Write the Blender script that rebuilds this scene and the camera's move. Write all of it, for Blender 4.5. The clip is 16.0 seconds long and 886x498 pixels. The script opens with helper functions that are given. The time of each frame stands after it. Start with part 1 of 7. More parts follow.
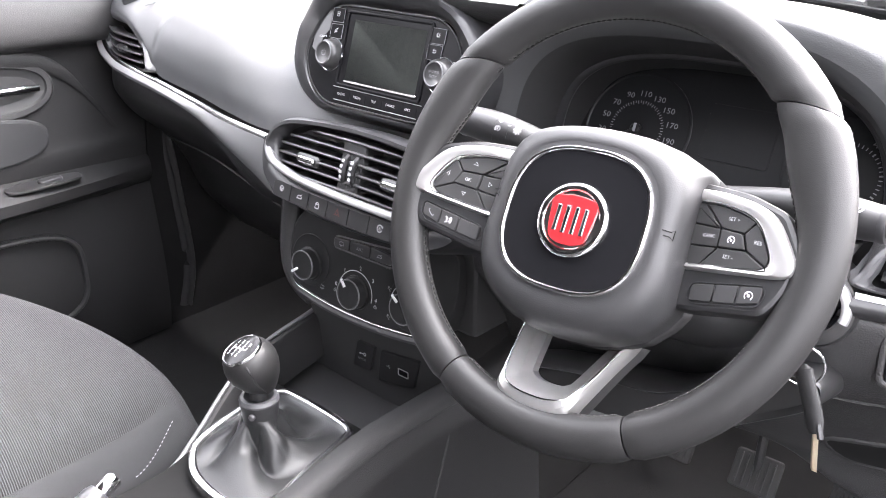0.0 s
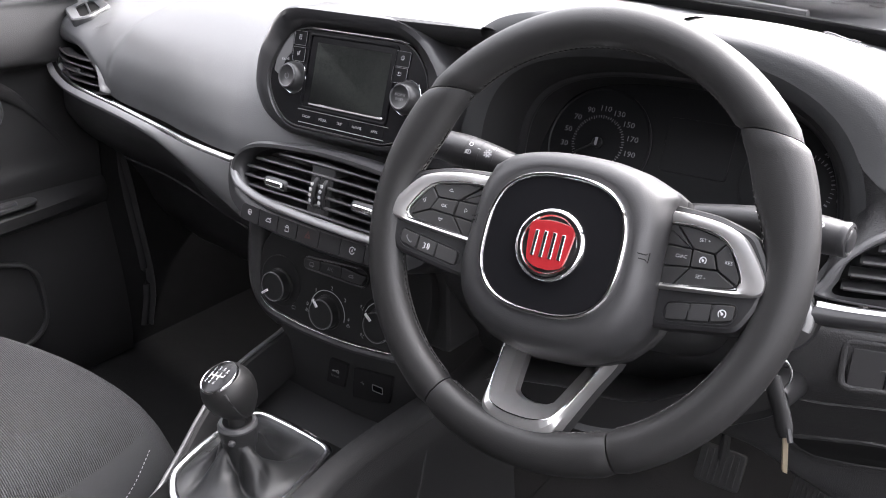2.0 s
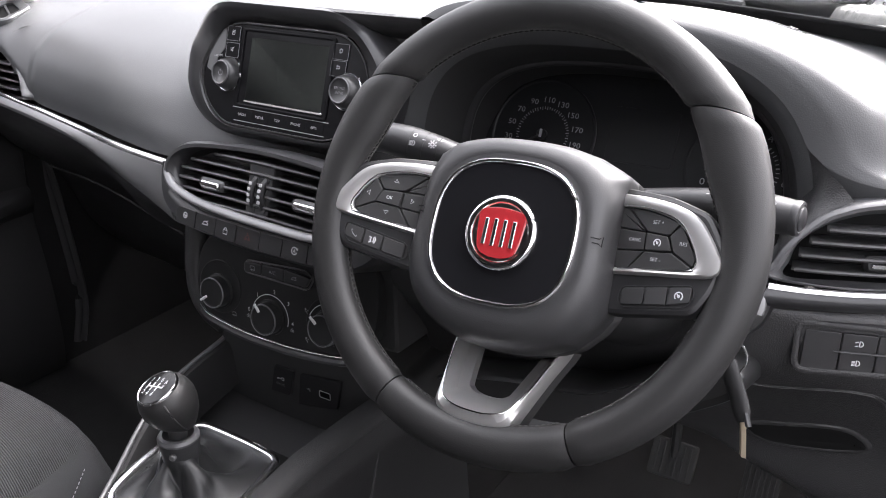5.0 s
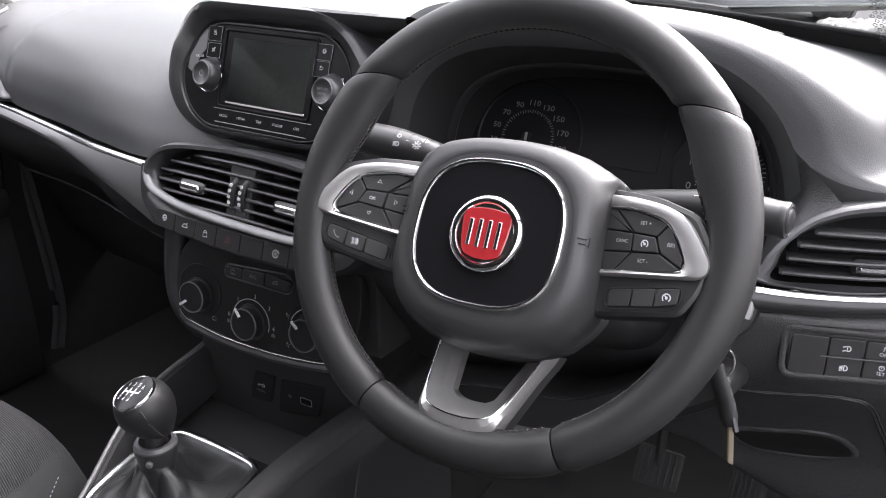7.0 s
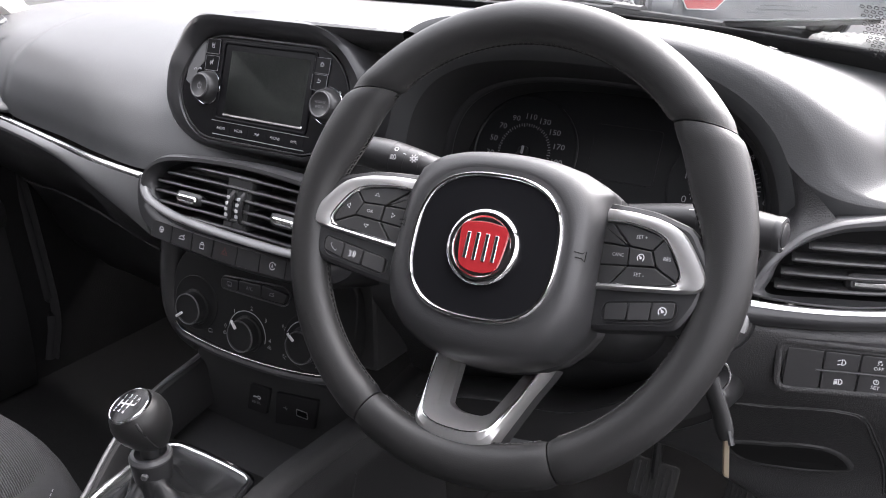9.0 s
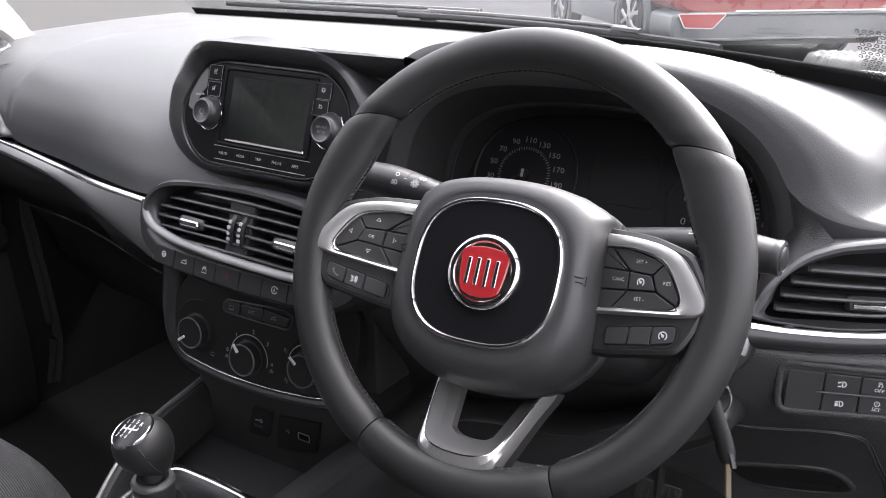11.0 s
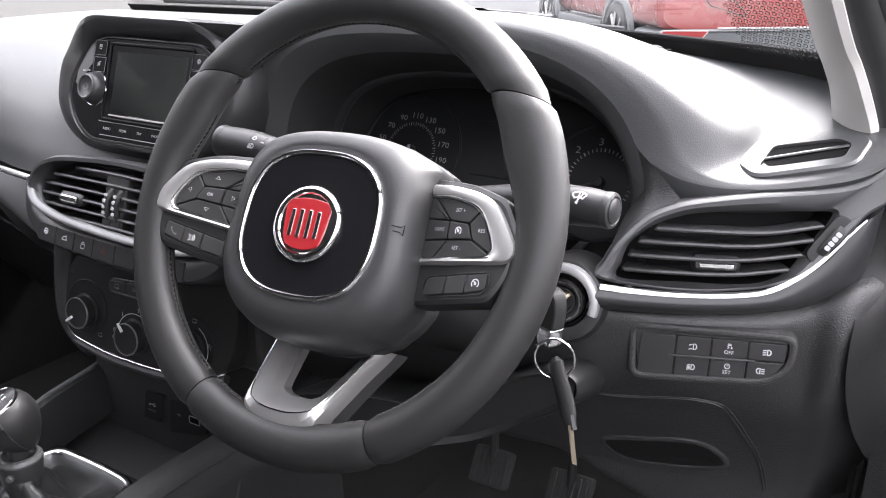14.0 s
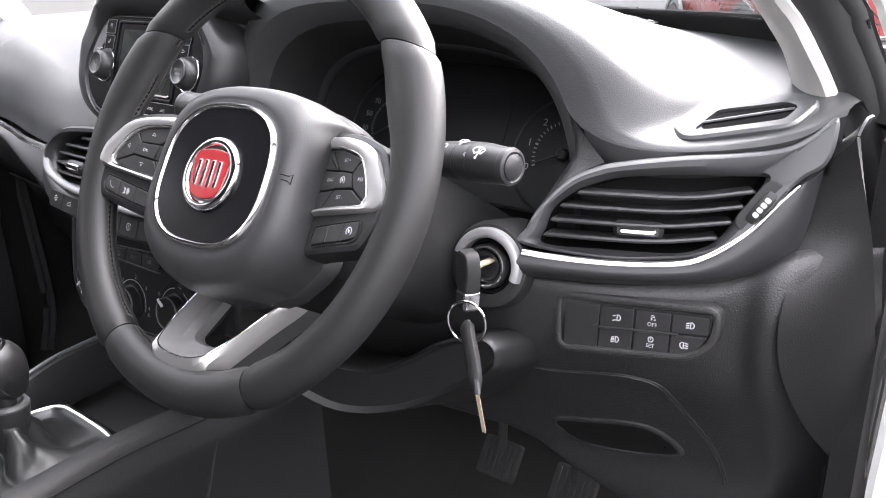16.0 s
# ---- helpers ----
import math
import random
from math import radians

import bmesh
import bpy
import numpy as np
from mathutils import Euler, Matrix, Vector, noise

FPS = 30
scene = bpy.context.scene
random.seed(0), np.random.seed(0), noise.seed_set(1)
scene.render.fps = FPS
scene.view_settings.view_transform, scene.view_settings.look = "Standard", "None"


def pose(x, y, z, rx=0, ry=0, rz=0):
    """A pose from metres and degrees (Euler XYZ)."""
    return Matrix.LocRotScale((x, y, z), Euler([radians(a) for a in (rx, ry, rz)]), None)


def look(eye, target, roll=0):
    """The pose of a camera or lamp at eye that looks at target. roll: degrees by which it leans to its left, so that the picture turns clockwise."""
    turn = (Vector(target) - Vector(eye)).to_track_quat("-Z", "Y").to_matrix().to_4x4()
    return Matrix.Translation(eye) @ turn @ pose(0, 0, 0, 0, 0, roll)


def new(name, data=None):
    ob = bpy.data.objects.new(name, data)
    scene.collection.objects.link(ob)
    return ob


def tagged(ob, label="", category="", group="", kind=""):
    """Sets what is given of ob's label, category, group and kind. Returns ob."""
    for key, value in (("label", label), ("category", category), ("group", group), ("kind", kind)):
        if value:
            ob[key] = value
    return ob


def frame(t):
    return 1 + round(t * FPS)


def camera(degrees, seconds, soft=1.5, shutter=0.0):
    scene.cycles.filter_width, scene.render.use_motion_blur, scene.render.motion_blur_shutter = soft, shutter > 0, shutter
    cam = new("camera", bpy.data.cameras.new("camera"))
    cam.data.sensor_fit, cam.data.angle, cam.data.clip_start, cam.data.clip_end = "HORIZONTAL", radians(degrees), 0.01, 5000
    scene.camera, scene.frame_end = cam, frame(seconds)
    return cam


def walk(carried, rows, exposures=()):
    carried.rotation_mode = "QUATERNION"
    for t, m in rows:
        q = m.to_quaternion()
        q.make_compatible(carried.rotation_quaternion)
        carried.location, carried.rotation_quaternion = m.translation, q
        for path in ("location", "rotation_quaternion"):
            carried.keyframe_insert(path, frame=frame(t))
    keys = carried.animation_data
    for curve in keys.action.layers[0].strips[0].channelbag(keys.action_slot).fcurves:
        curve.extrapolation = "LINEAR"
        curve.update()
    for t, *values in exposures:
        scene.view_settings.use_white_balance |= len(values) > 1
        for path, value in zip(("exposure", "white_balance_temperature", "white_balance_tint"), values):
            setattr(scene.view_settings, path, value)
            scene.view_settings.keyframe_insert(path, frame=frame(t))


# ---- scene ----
cam = camera(55.3, 16.0, soft=1.0)
ROWS = [
    (0, 0.6557, -0.5110, 1.1491, 66.390, -0.239, 40.452),
    (0.5, 0.6445, -0.5224, 1.1644, 66.683, -0.490, 39.688),
    (1, 0.6421, -0.5242, 1.1735, 66.742, -0.374, 38.351),
    (1.5, 0.6419, -0.5245, 1.1754, 66.637, 0.212, 37.400),
    (2, 0.6399, -0.5290, 1.1774, 66.099, 0.477, 36.398),
    (2.5, 0.6404, -0.5264, 1.1753, 65.700, 0.519, 35.873),
    (3, 0.6389, -0.5291, 1.1776, 65.692, 0.249, 35.435),
    (3.5, 0.6363, -0.5314, 1.1827, 65.796, 0.416, 34.702),
    (4, 0.6321, -0.5328, 1.1823, 66.289, 1.294, 34.083),
    (4.5, 0.6290, -0.5252, 1.1655, 66.532, 1.025, 32.928),
    (7, 0.6221, -0.5113, 1.1446, 67.399, -0.093, 31.162),
    (7.5, 0.6222, -0.5115, 1.1455, 67.629, -0.134, 31.111),
    (8, 0.6225, -0.5105, 1.1460, 67.796, -0.152, 31.027),
    (8.5, 0.6221, -0.5122, 1.1470, 68.012, -0.232, 31.015),
    (9, 0.6219, -0.5137, 1.1468, 68.172, -0.378, 30.927),
    (9.5, 0.6226, -0.5146, 1.1479, 68.342, -0.489, 30.959),
    (10, 0.6222, -0.5162, 1.1534, 69.013, -0.542, 31.063),
    (12.5, 0.6297, -0.5146, 1.1471, 69.689, 0.540, 30.236),
    (13, 0.6513, -0.4974, 1.1284, 69.819, 0.332, 30.112),
    (13.5, 0.6858, -0.4801, 1.1166, 70.460, 0.062, 30.331),
    (14, 0.7295, -0.4575, 1.1030, 70.852, -0.145, 30.679),
    (14.5, 0.7769, -0.4276, 1.0942, 71.037, 0.424, 33.061),
    (15, 0.8238, -0.3968, 1.0771, 71.118, 1.063, 35.495),
    (15.5, 0.8535, -0.3768, 1.0532, 71.284, 1.061, 37.903),
    (16, 0.8636, -0.3725, 1.0602, 71.908, 0.741, 39.273),
]
EXPOSURES = tuple((t, s, 6420, 17) for t, s in ((0.0, 4.30), (0.3, 3.5), (0.5, 2.98), (1.0, 2.90), (2.0, 3.10), (3.0, 3.25), (3.5, 3.14), (4.0, 2.96), (4.5, 2.94), (9.0, 2.94), (10.0, 2.72), (12.3, 2.86), (13.0, 2.80), (13.5, 2.78), (14.0, 3.22), (14.5, 3.40), (15.0, 3.06), (15.5, 3.28), (16.0, 3.36)))
walk(cam, [(t, pose(*row)) for t, *row in ROWS], EXPOSURES)

# ---- light: an overcast day ----
world = bpy.data.worlds.new("overcast_sky")
scene.world = world
world.use_nodes = True
wn = world.node_tree.nodes
wl = world.node_tree.links
sky = wn.new("ShaderNodeTexSky")
sky.sky_type = "NISHITA"
sky.sun_disc = False
sky.sun_elevation = radians(48)
sky.sun_rotation = radians(20)
sky.dust_density = 6.0
sky.air_density = 1.6
grey = wn.new("ShaderNodeHueSaturation")
grey.inputs["Saturation"].default_value = 0.12
wl.new(sky.outputs["Color"], grey.inputs["Color"])
wl.new(grey.outputs["Color"], wn["Background"].inputs["Color"])
wn["Background"].inputs["Strength"].default_value = 0.18
sun = new("sun", bpy.data.lights.new("sun", "SUN"))
sun.data.energy = 0.85
sun.data.angle = radians(60)
sun.data.color = (1.0, 0.97, 0.93)
sun.matrix_world = look((0.5, 1.8, 3.4), (0, 0, 0.6))


# ---- materials ----
def material(name, colour, rough=0.5, metal=0.0, coat=0.0, spec=0.5, grain=0.0, scale=500.0, tone=0.12, patch=9.0, cells=0.0, ior=1.5):
    """A surface with fine relief (grain, at scale per metre) and slow variation of tone and gloss (patch per metre)."""
    mat = bpy.data.materials.new(name)
    mat.use_nodes = True
    n, l = mat.node_tree.nodes, mat.node_tree.links
    p = n["Principled BSDF"]
    p.inputs["Metallic"].default_value = metal
    p.inputs["Coat Weight"].default_value = coat
    p.inputs["Coat Roughness"].default_value = 0.06
    p.inputs["Specular IOR Level"].default_value = spec
    p.inputs["IOR"].default_value = ior
    where = n.new("ShaderNodeTexCoord")
    slow = n.new("ShaderNodeTexNoise")
    slow.inputs["Scale"].default_value = patch
    slow.inputs["Detail"].default_value = 5.0
    l.new(where.outputs["Object"], slow.inputs["Vector"])
    mix = n.new("ShaderNodeMix")
    mix.data_type = "RGBA"
    mix.inputs["A"].default_value = (*[c * (1 - tone) for c in colour], 1)
    mix.inputs["B"].default_value = (*[min(1.0, c * (1 + tone)) for c in colour], 1)
    l.new(slow.outputs["Fac"], mix.inputs["Factor"])
    l.new(mix.outputs["Result"], p.inputs["Base Color"])
    gloss = n.new("ShaderNodeMapRange")
    gloss.inputs["To Min"].default_value = rough * 0.88
    gloss.inputs["To Max"].default_value = min(1.0, rough * 1.12)
    l.new(slow.outputs["Fac"], gloss.inputs["Value"])
    l.new(gloss.outputs["Result"], p.inputs["Roughness"])
    if grain:
        fine = n.new("ShaderNodeTexNoise")
        fine.inputs["Scale"].default_value = scale
        fine.inputs["Detail"].default_value = 3.0
        l.new(where.outputs["Object"], fine.inputs["Vector"])
        height = fine.outputs["Fac"]
        if cells:
            cell = n.new("ShaderNodeTexVoronoi")
            cell.feature = "DISTANCE_TO_EDGE"
            cell.inputs["Scale"].default_value = cells
            l.new(where.outputs["Object"], cell.inputs["Vector"])
            both = n.new("ShaderNodeMath")
            both.operation = "MULTIPLY_ADD"
            both.inputs[1].default_value = 1.2
            l.new(cell.outputs["Distance"], both.inputs[0])
            l.new(height, both.inputs[2])
            height = both.outputs["Value"]
        bump = n.new("ShaderNodeBump")
        bump.inputs["Strength"].default_value = grain
        bump.inputs["Distance"].default_value = 0.0006
        l.new(height, bump.inputs["Height"])
        l.new(bump.outputs["Normal"], p.inputs["Normal"])
    return mat


def ribbed_cloth(name, colour, pitch):
    """Seat cloth woven in fine ribs that run across the seat."""
    mat = material(name, colour, 0.85, grain=0.5, scale=1800, tone=0.25, patch=14)
    n, l = mat.node_tree.nodes, mat.node_tree.links
    p = n["Principled BSDF"]
    p.inputs["Specular IOR Level"].default_value = 0.2
    where = n.new("ShaderNodeTexCoord")
    turn = n.new("ShaderNodeMapping")
    turn.inputs["Rotation"].default_value = (0, 0, radians(8))
    wave = n.new("ShaderNodeTexWave")
    wave.bands_direction = "Y"
    wave.inputs["Scale"].default_value = 1.0 / pitch / 3.1416 / 2 * 2
    wave.inputs["Distortion"].default_value = 0.6
    wave.inputs["Detail"].default_value = 1.0
    l.new(where.outputs["Object"], turn.inputs["Vector"])
    l.new(turn.outputs["Vector"], wave.inputs["Vector"])
    old = p.inputs["Base Color"].links[0].from_socket
    dark = n.new("ShaderNodeMix")
    dark.data_type = "RGBA"
    dark.blend_type = "MULTIPLY"
    dark.inputs["B"].default_value = (0.22, 0.22, 0.23, 1)
    l.new(wave.outputs["Fac"], dark.inputs["Factor"])
    l.new(old, dark.inputs["A"])
    l.new(dark.outputs["Result"], p.inputs["Base Color"])
    bump = n["Bump"]
    extra = n.new("ShaderNodeBump")
    extra.inputs["Strength"].default_value = 0.7
    extra.inputs["Distance"].default_value = 0.0008
    extra.invert = True
    l.new(wave.outputs["Fac"], extra.inputs["Height"])
    l.new(bump.outputs["Normal"], extra.inputs["Normal"])
    l.new(extra.outputs["Normal"], p.inputs["Normal"])
    return mat


def clear_glass(name, tint):
    mat = bpy.data.materials.new(name)
    mat.use_nodes = True
    n, l = mat.node_tree.nodes, mat.node_tree.links
    n.remove(n["Principled BSDF"])
    see = n.new("ShaderNodeBsdfTransparent")
    see.inputs["Color"].default_value = (*tint, 1)
    shine = n.new("ShaderNodeBsdfGlossy")
    shine.inputs["Roughness"].default_value = 0.02
    fresnel = n.new("ShaderNodeFresnel")
    fresnel.inputs["IOR"].default_value = 1.6
    mix = n.new("ShaderNodeMixShader")
    l.new(fresnel.outputs["Fac"], mix.inputs["Fac"])
    l.new(see.outputs["BSDF"], mix.inputs[1])
    l.new(shine.outputs["BSDF"], mix.inputs[2])
    l.new(mix.outputs["Shader"], n["Material Output"].inputs["Surface"])
    return mat


PAD = material("soft_dash_plastic", (0.043, 0.044, 0.0455), 0.44, spec=0.50, grain=0.24, scale=900, cells=520, tone=0.12)
LOWER = material("hard_dash_plastic", (0.0250, 0.0248, 0.0255), 0.36, grain=0.62, scale=900, cells=420, tone=0.14)
SATIN = material("satin_black_plastic", (0.026, 0.026, 0.0275), 0.32, grain=0.05, scale=700)
TRIM = material("vent_trim_plastic", (0.075, 0.075, 0.078), 0.40, grain=0.06, scale=800)
SHROUD = material("shroud_plastic", (0.020, 0.020, 0.0205), 0.36, spec=0.45, grain=0.05, scale=900)
DARK = material("matt_black_plastic", (0.026, 0.026, 0.0265), 0.55, spec=0.35, grain=0.15, scale=900)
BUTTON = material("button_plastic", (0.017, 0.017, 0.018), 0.42, grain=0.1, scale=900)
PIANO = material("gloss_black", (0.008, 0.008, 0.009), 0.18, spec=0.07, tone=0.05)
HUB = material("hub_plastic", (0.028, 0.028, 0.029), 0.44, grain=0.12, scale=1100, cells=600, tone=0.06)
BAND = material("satin_grey_band", (0.090, 0.090, 0.093), 0.34, grain=0.05, scale=700)
SLAT = material("slat_plastic", (0.038, 0.038, 0.039), 0.30, grain=0.03, scale=700)
LEATHER = material("wheel_leather", (0.0150, 0.0148, 0.0149), 0.47, spec=0.42, grain=0.16, scale=1500, cells=900, tone=0.08)
BOOT = material("gaiter_leatherette", (0.016, 0.0165, 0.017), 0.40, spec=0.45, grain=0.3, scale=700, cells=500)
SILVER = material("satin_silver", (0.46, 0.455, 0.45), 0.36, metal=0.75, grain=0.02, scale=2000, tone=0.05)
CHROME = material("chrome", (0.86, 0.86, 0.87), 0.07, metal=1.0, tone=0.03)
BRIGHT = material("satin_chrome", (0.80, 0.80, 0.81), 0.16, metal=1.0, tone=0.03)
STEEL = material("key_steel", (0.80, 0.68, 0.50), 0.36, metal=0.45, tone=0.1)
RED = material("red_enamel", (0.29, 0.018, 0.022), 0.22, coat=0.6, tone=0.08)
PRINT = material("white_print", (0.62, 0.62, 0.63), 0.5, tone=0.04)
FAINT = material("faint_print", (0.42, 0.42, 0.43), 0.5, tone=0.04)
DIAL_PRINT = material("dial_print", (0.26, 0.26, 0.27), 0.5, tone=0.04)
DIM = material("grey_print", (0.20, 0.20, 0.21), 0.5, tone=0.04)
HAZARD = material("red_print", (0.13, 0.035, 0.03), 0.5, tone=0.04)
KNOB = material("knob_plastic", (0.030, 0.030, 0.031), 0.32, tone=0.06)
LENS = material("printed_gloss_disc", (0.008, 0.008, 0.0085), 0.20, spec=0.25, tone=0.04)
SCREEN_EDGE = material("display_border", (0.010, 0.010, 0.0105), 0.30, spec=0.3, tone=0.04)
SCREEN = material("display_glass", (0.046, 0.050, 0.046), 0.5, spec=0.1, tone=0.04)
DIAL = material("dial_face", (0.014, 0.0143, 0.0155), 0.40, spec=0.16, tone=0.05)
CLOTH = ribbed_cloth("ribbed_seat_cloth", (0.032, 0.0325, 0.034), 0.0023)
PLAIN = material("plain_seat_cloth", (0.022, 0.0225, 0.0235), 0.88, spec=0.2, grain=0.6, scale=1600, tone=0.2)
CARPET = material("floor_carpet", (0.015, 0.0148, 0.0148), 0.95, spec=0.1, grain=1.0, scale=700, tone=0.3, patch=30)
FACE = material("black_panel", (0.014, 0.014, 0.0145), 0.5, spec=0.2, grain=0.1, scale=900)
# near-black without gloss: puts the shade of hollows into the colour
VOID = material("unlit_hollow", (0.012, 0.012, 0.012), 0.9, spec=0.0, tone=0.1)
FRIT = material("black_glass_edge", (0.018, 0.018, 0.0185), 0.8, spec=0.08, tone=0.1)
CONSOLE = material("console_plastic", (0.015, 0.0148, 0.0152), 0.55, spec=0.3, grain=0.4, scale=1100, cells=520, tone=0.12)
DOOR = material("door_lining_plastic", (0.014, 0.0138, 0.0142), 0.52, spec=0.35, grain=0.35, scale=900, cells=480, tone=0.12)
STRIP_BAND = material("light_satin_band", (0.17, 0.17, 0.173), 0.36, metal=0.25, grain=0.03, scale=700)
COLLAR = material("grey_collar", (0.32, 0.32, 0.325), 0.34, metal=0.4, grain=0.05, scale=700)
RUBBER = material("seal_rubber", (0.018, 0.018, 0.019), 0.6, grain=0.2, scale=900)
LINER = material("grey_headlining", (0.20, 0.195, 0.19), 0.9, grain=0.4, scale=1200, tone=0.06)
PILLAR = material("light_grey_trim", (0.50, 0.49, 0.47), 0.6, grain=0.2, scale=900, tone=0.05)
WHITE = material("white_car_paint", (0.78, 0.78, 0.77), 0.25, coat=0.6, tone=0.03)
GRAVEL = material("wet_gravel", (0.13, 0.13, 0.125), 0.85, spec=0.2, grain=1.0, scale=60, cells=40, tone=0.5, patch=12)
BUMPER = material("grey_bumper_plastic", (0.10, 0.105, 0.11), 0.5, grain=0.4, scale=300)
CAR_RED = material("red_car_paint", (0.22, 0.03, 0.027), 0.28, coat=0.6, tone=0.05)
# for the added walls out of view; dark, to bounce little light
UNSEEN_WALL = material("unseen_wall_grey", (0.085, 0.085, 0.083), 0.9, grain=0.6, scale=60, tone=0.2, patch=1.2)
GLASS = clear_glass("window_glass", (0.93, 0.95, 0.95))
LAMP_RED = material("red_lamp_lens", (0.30, 0.03, 0.03), 0.18, coat=0.5, tone=0.05)
TYRE = material("tyre_rubber", (0.022, 0.022, 0.022), 0.8, grain=0.4, scale=300)
ASPHALT = material("wet_asphalt", (0.044, 0.044, 0.0455), 0.95, spec=0.03, grain=1.0, scale=140, tone=0.35, patch=1.3)
STITCH = material("dark_thread", (0.052, 0.051, 0.050), 0.8, tone=0.1)


# ---- shaping ----
def plane_at(o, yaw=0.0, lean=0.0, roll=0.0):
    """Axes: x to the right, y up, z towards the seats, of a panel at o, turned by yaw and leaning away by lean."""
    a, b = radians(yaw), radians(lean)
    u = Vector((math.cos(a), -math.sin(a), 0))
    f = Vector((math.sin(a), math.cos(a), 0))
    v = Vector((0, 0, math.cos(b))) + f * math.sin(b)
    w = u.cross(v)
    m = Matrix((u, v, w)).transposed().to_4x4()
    return Matrix.Translation(o) @ m @ pose(0, 0, 0, 0, 0, roll)


def thing(name, m, label, category, group="", kind=""):
    ob = new(name)
    ob.empty_display_size = 0.05
    ob.matrix_world = m
    return tagged(ob, label, category, group, kind)


def mesh_of(name, bm, mat, sharp=38):
    bmesh.ops.recalc_face_normals(bm, faces=bm.faces[:])
    limit = radians(sharp)
    for e in bm.edges:
        if len(e.link_faces) == 2:
            cap = max(len(f.verts) for f in e.link_faces) > 4
            if e.calc_face_angle(0) > (radians(9) if cap else limit):
                e.smooth = False
    for f in bm.faces:
        f.smooth = True
    me = bpy.data.meshes.new(name)
    bm.to_mesh(me)
    bm.free()
    me.materials.append(mat)
    return me


def part(name, bm, mat, parent=None, label="", m=None, sharp=38):
    ob = new(name, mesh_of(name, bm, mat, sharp))
    if parent is not None:
        ob.parent = parent
    if m is not None:
        ob.matrix_basis = m
    return tagged(ob, label)


def rounded(pts, r, seg=5):
    """A closed outline with its corners rounded; r is one radius or one for each corner."""
    out, n = [], len(pts)
    for i in range(n):
        a, b, c = (Vector((*pts[(i + k) % n], 0)) for k in (-1, 0, 1))
        rr = r[i] if isinstance(r, (list, tuple)) else r
        d1, d2 = a - b, c - b
        cut = min(rr, d1.length * 0.48, d2.length * 0.48)
        p, q = b + d1.normalized() * cut, b + d2.normalized() * cut
        for k in range(seg + 1):
            t = k / seg
            s = (1 - t) ** 2 * p + 2 * t * (1 - t) * b + t * t * q
            out.append((s.x, s.y))
    return out


def rect(w, h, r=0.0, x=0.0, y=0.0, seg=4):
    pts = [(x - w / 2, y - h / 2), (x + w / 2, y - h / 2), (x + w / 2, y + h / 2), (x - w / 2, y + h / 2)]
    return rounded(pts, r, seg) if r else pts


def squircle(a, b, e=3.0, n=64, x=0.0, y=0.0):
    out = []
    for k in range(n):
        c, s = math.cos(6.28318531 * k / n), math.sin(6.28318531 * k / n)
        out.append((x + a * math.copysign(abs(c) ** (2 / e), c), y + b * math.copysign(abs(s) ** (2 / e), s)))
    return out


def area(pts):
    return sum(a[0] * b[1] - b[0] * a[1] for a, b in zip(pts, pts[1:] + pts[:1])) / 2


def offset(pts, d):
    """The outline moved outwards by d."""
    sgn = 1 if area(pts) > 0 else -1
    out, n = [], len(pts)
    for i in range(n):
        a, b, c = Vector(pts[i - 1]), Vector(pts[i]), Vector(pts[(i + 1) % n])
        e1, e2 = b - a, c - b
        n1 = Vector((e1.y, -e1.x)).normalized() if e1.length > 1e-9 else Vector((0, 0))
        n2 = Vector((e2.y, -e2.x)).normalized() if e2.length > 1e-9 else Vector((0, 0))
        m = n1 + n2
        m = m.normalized() if m.length > 1e-6 else n1
        k = max(0.5, m.dot(n1)) if n1.length else 1
        out.append(tuple(b + m * (d * sgn / k)))
    return out


def smooth_line(pts, n, closed=False):
    """n points of a smooth curve through pts (of any dimension)."""
    p = [Vector(q) for q in pts]
    cnt = len(p) if closed else len(p) - 1
    out = []
    for k in range(n):
        t = k / (n if closed else n - 1) * cnt
        i = min(int(t), cnt - 1)
        t -= i
        if closed:
            a, b, c, d = p[i - 1], p[i], p[(i + 1) % len(p)], p[(i + 2) % len(p)]
        else:
            b, c = p[i], p[i + 1]
            a = p[i - 1] if i else 2 * b - c
            d = p[i + 2] if i + 2 < len(p) else 2 * c - b
        out.append(0.5 * (2 * b + (c - a) * t + (2 * a - 5 * b + 4 * c - d) * t * t + (3 * b - 3 * c + d - a) * t ** 3))
    return out


def rings(loops, caps=(False, False), wrap=False, closed=True, bm=None):
    """A skin over loops of points."""
    bm = bm or bmesh.new()
    vs = [[bm.verts.new(p) for p in loop] for loop in loops]
    pairs = list(zip(vs, vs[1:])) + ([(vs[-1], vs[0])] if wrap else [])
    for a, b in pairs:
        n = len(a)
        for i in range(n if closed else n - 1):
            j = (i + 1) % n
            bm.faces.new((a[i], a[j], b[j], b[i]))
    if caps[0]:
        bm.faces.new(vs[0][::-1])
    if caps[1]:
        bm.faces.new(vs[-1])
    return bm


def moulding(pts, prof, caps=(False, False), wrap=False, bm=None):
    """An outline drawn through the steps of prof: (outwards, up)."""
    return rings([[(*q, h) for q in offset(pts, d)] if d else [(*q, h) for q in pts] for d, h in prof], caps, wrap, True, bm)


def plate(pts, z0, z1, b=0.001, bm=None):
    return moulding(pts, [(0, z0), (0, z1 - b), (-b * 0.3, z1 - b * 0.3), (-b, z1)], (True, True), False, bm)


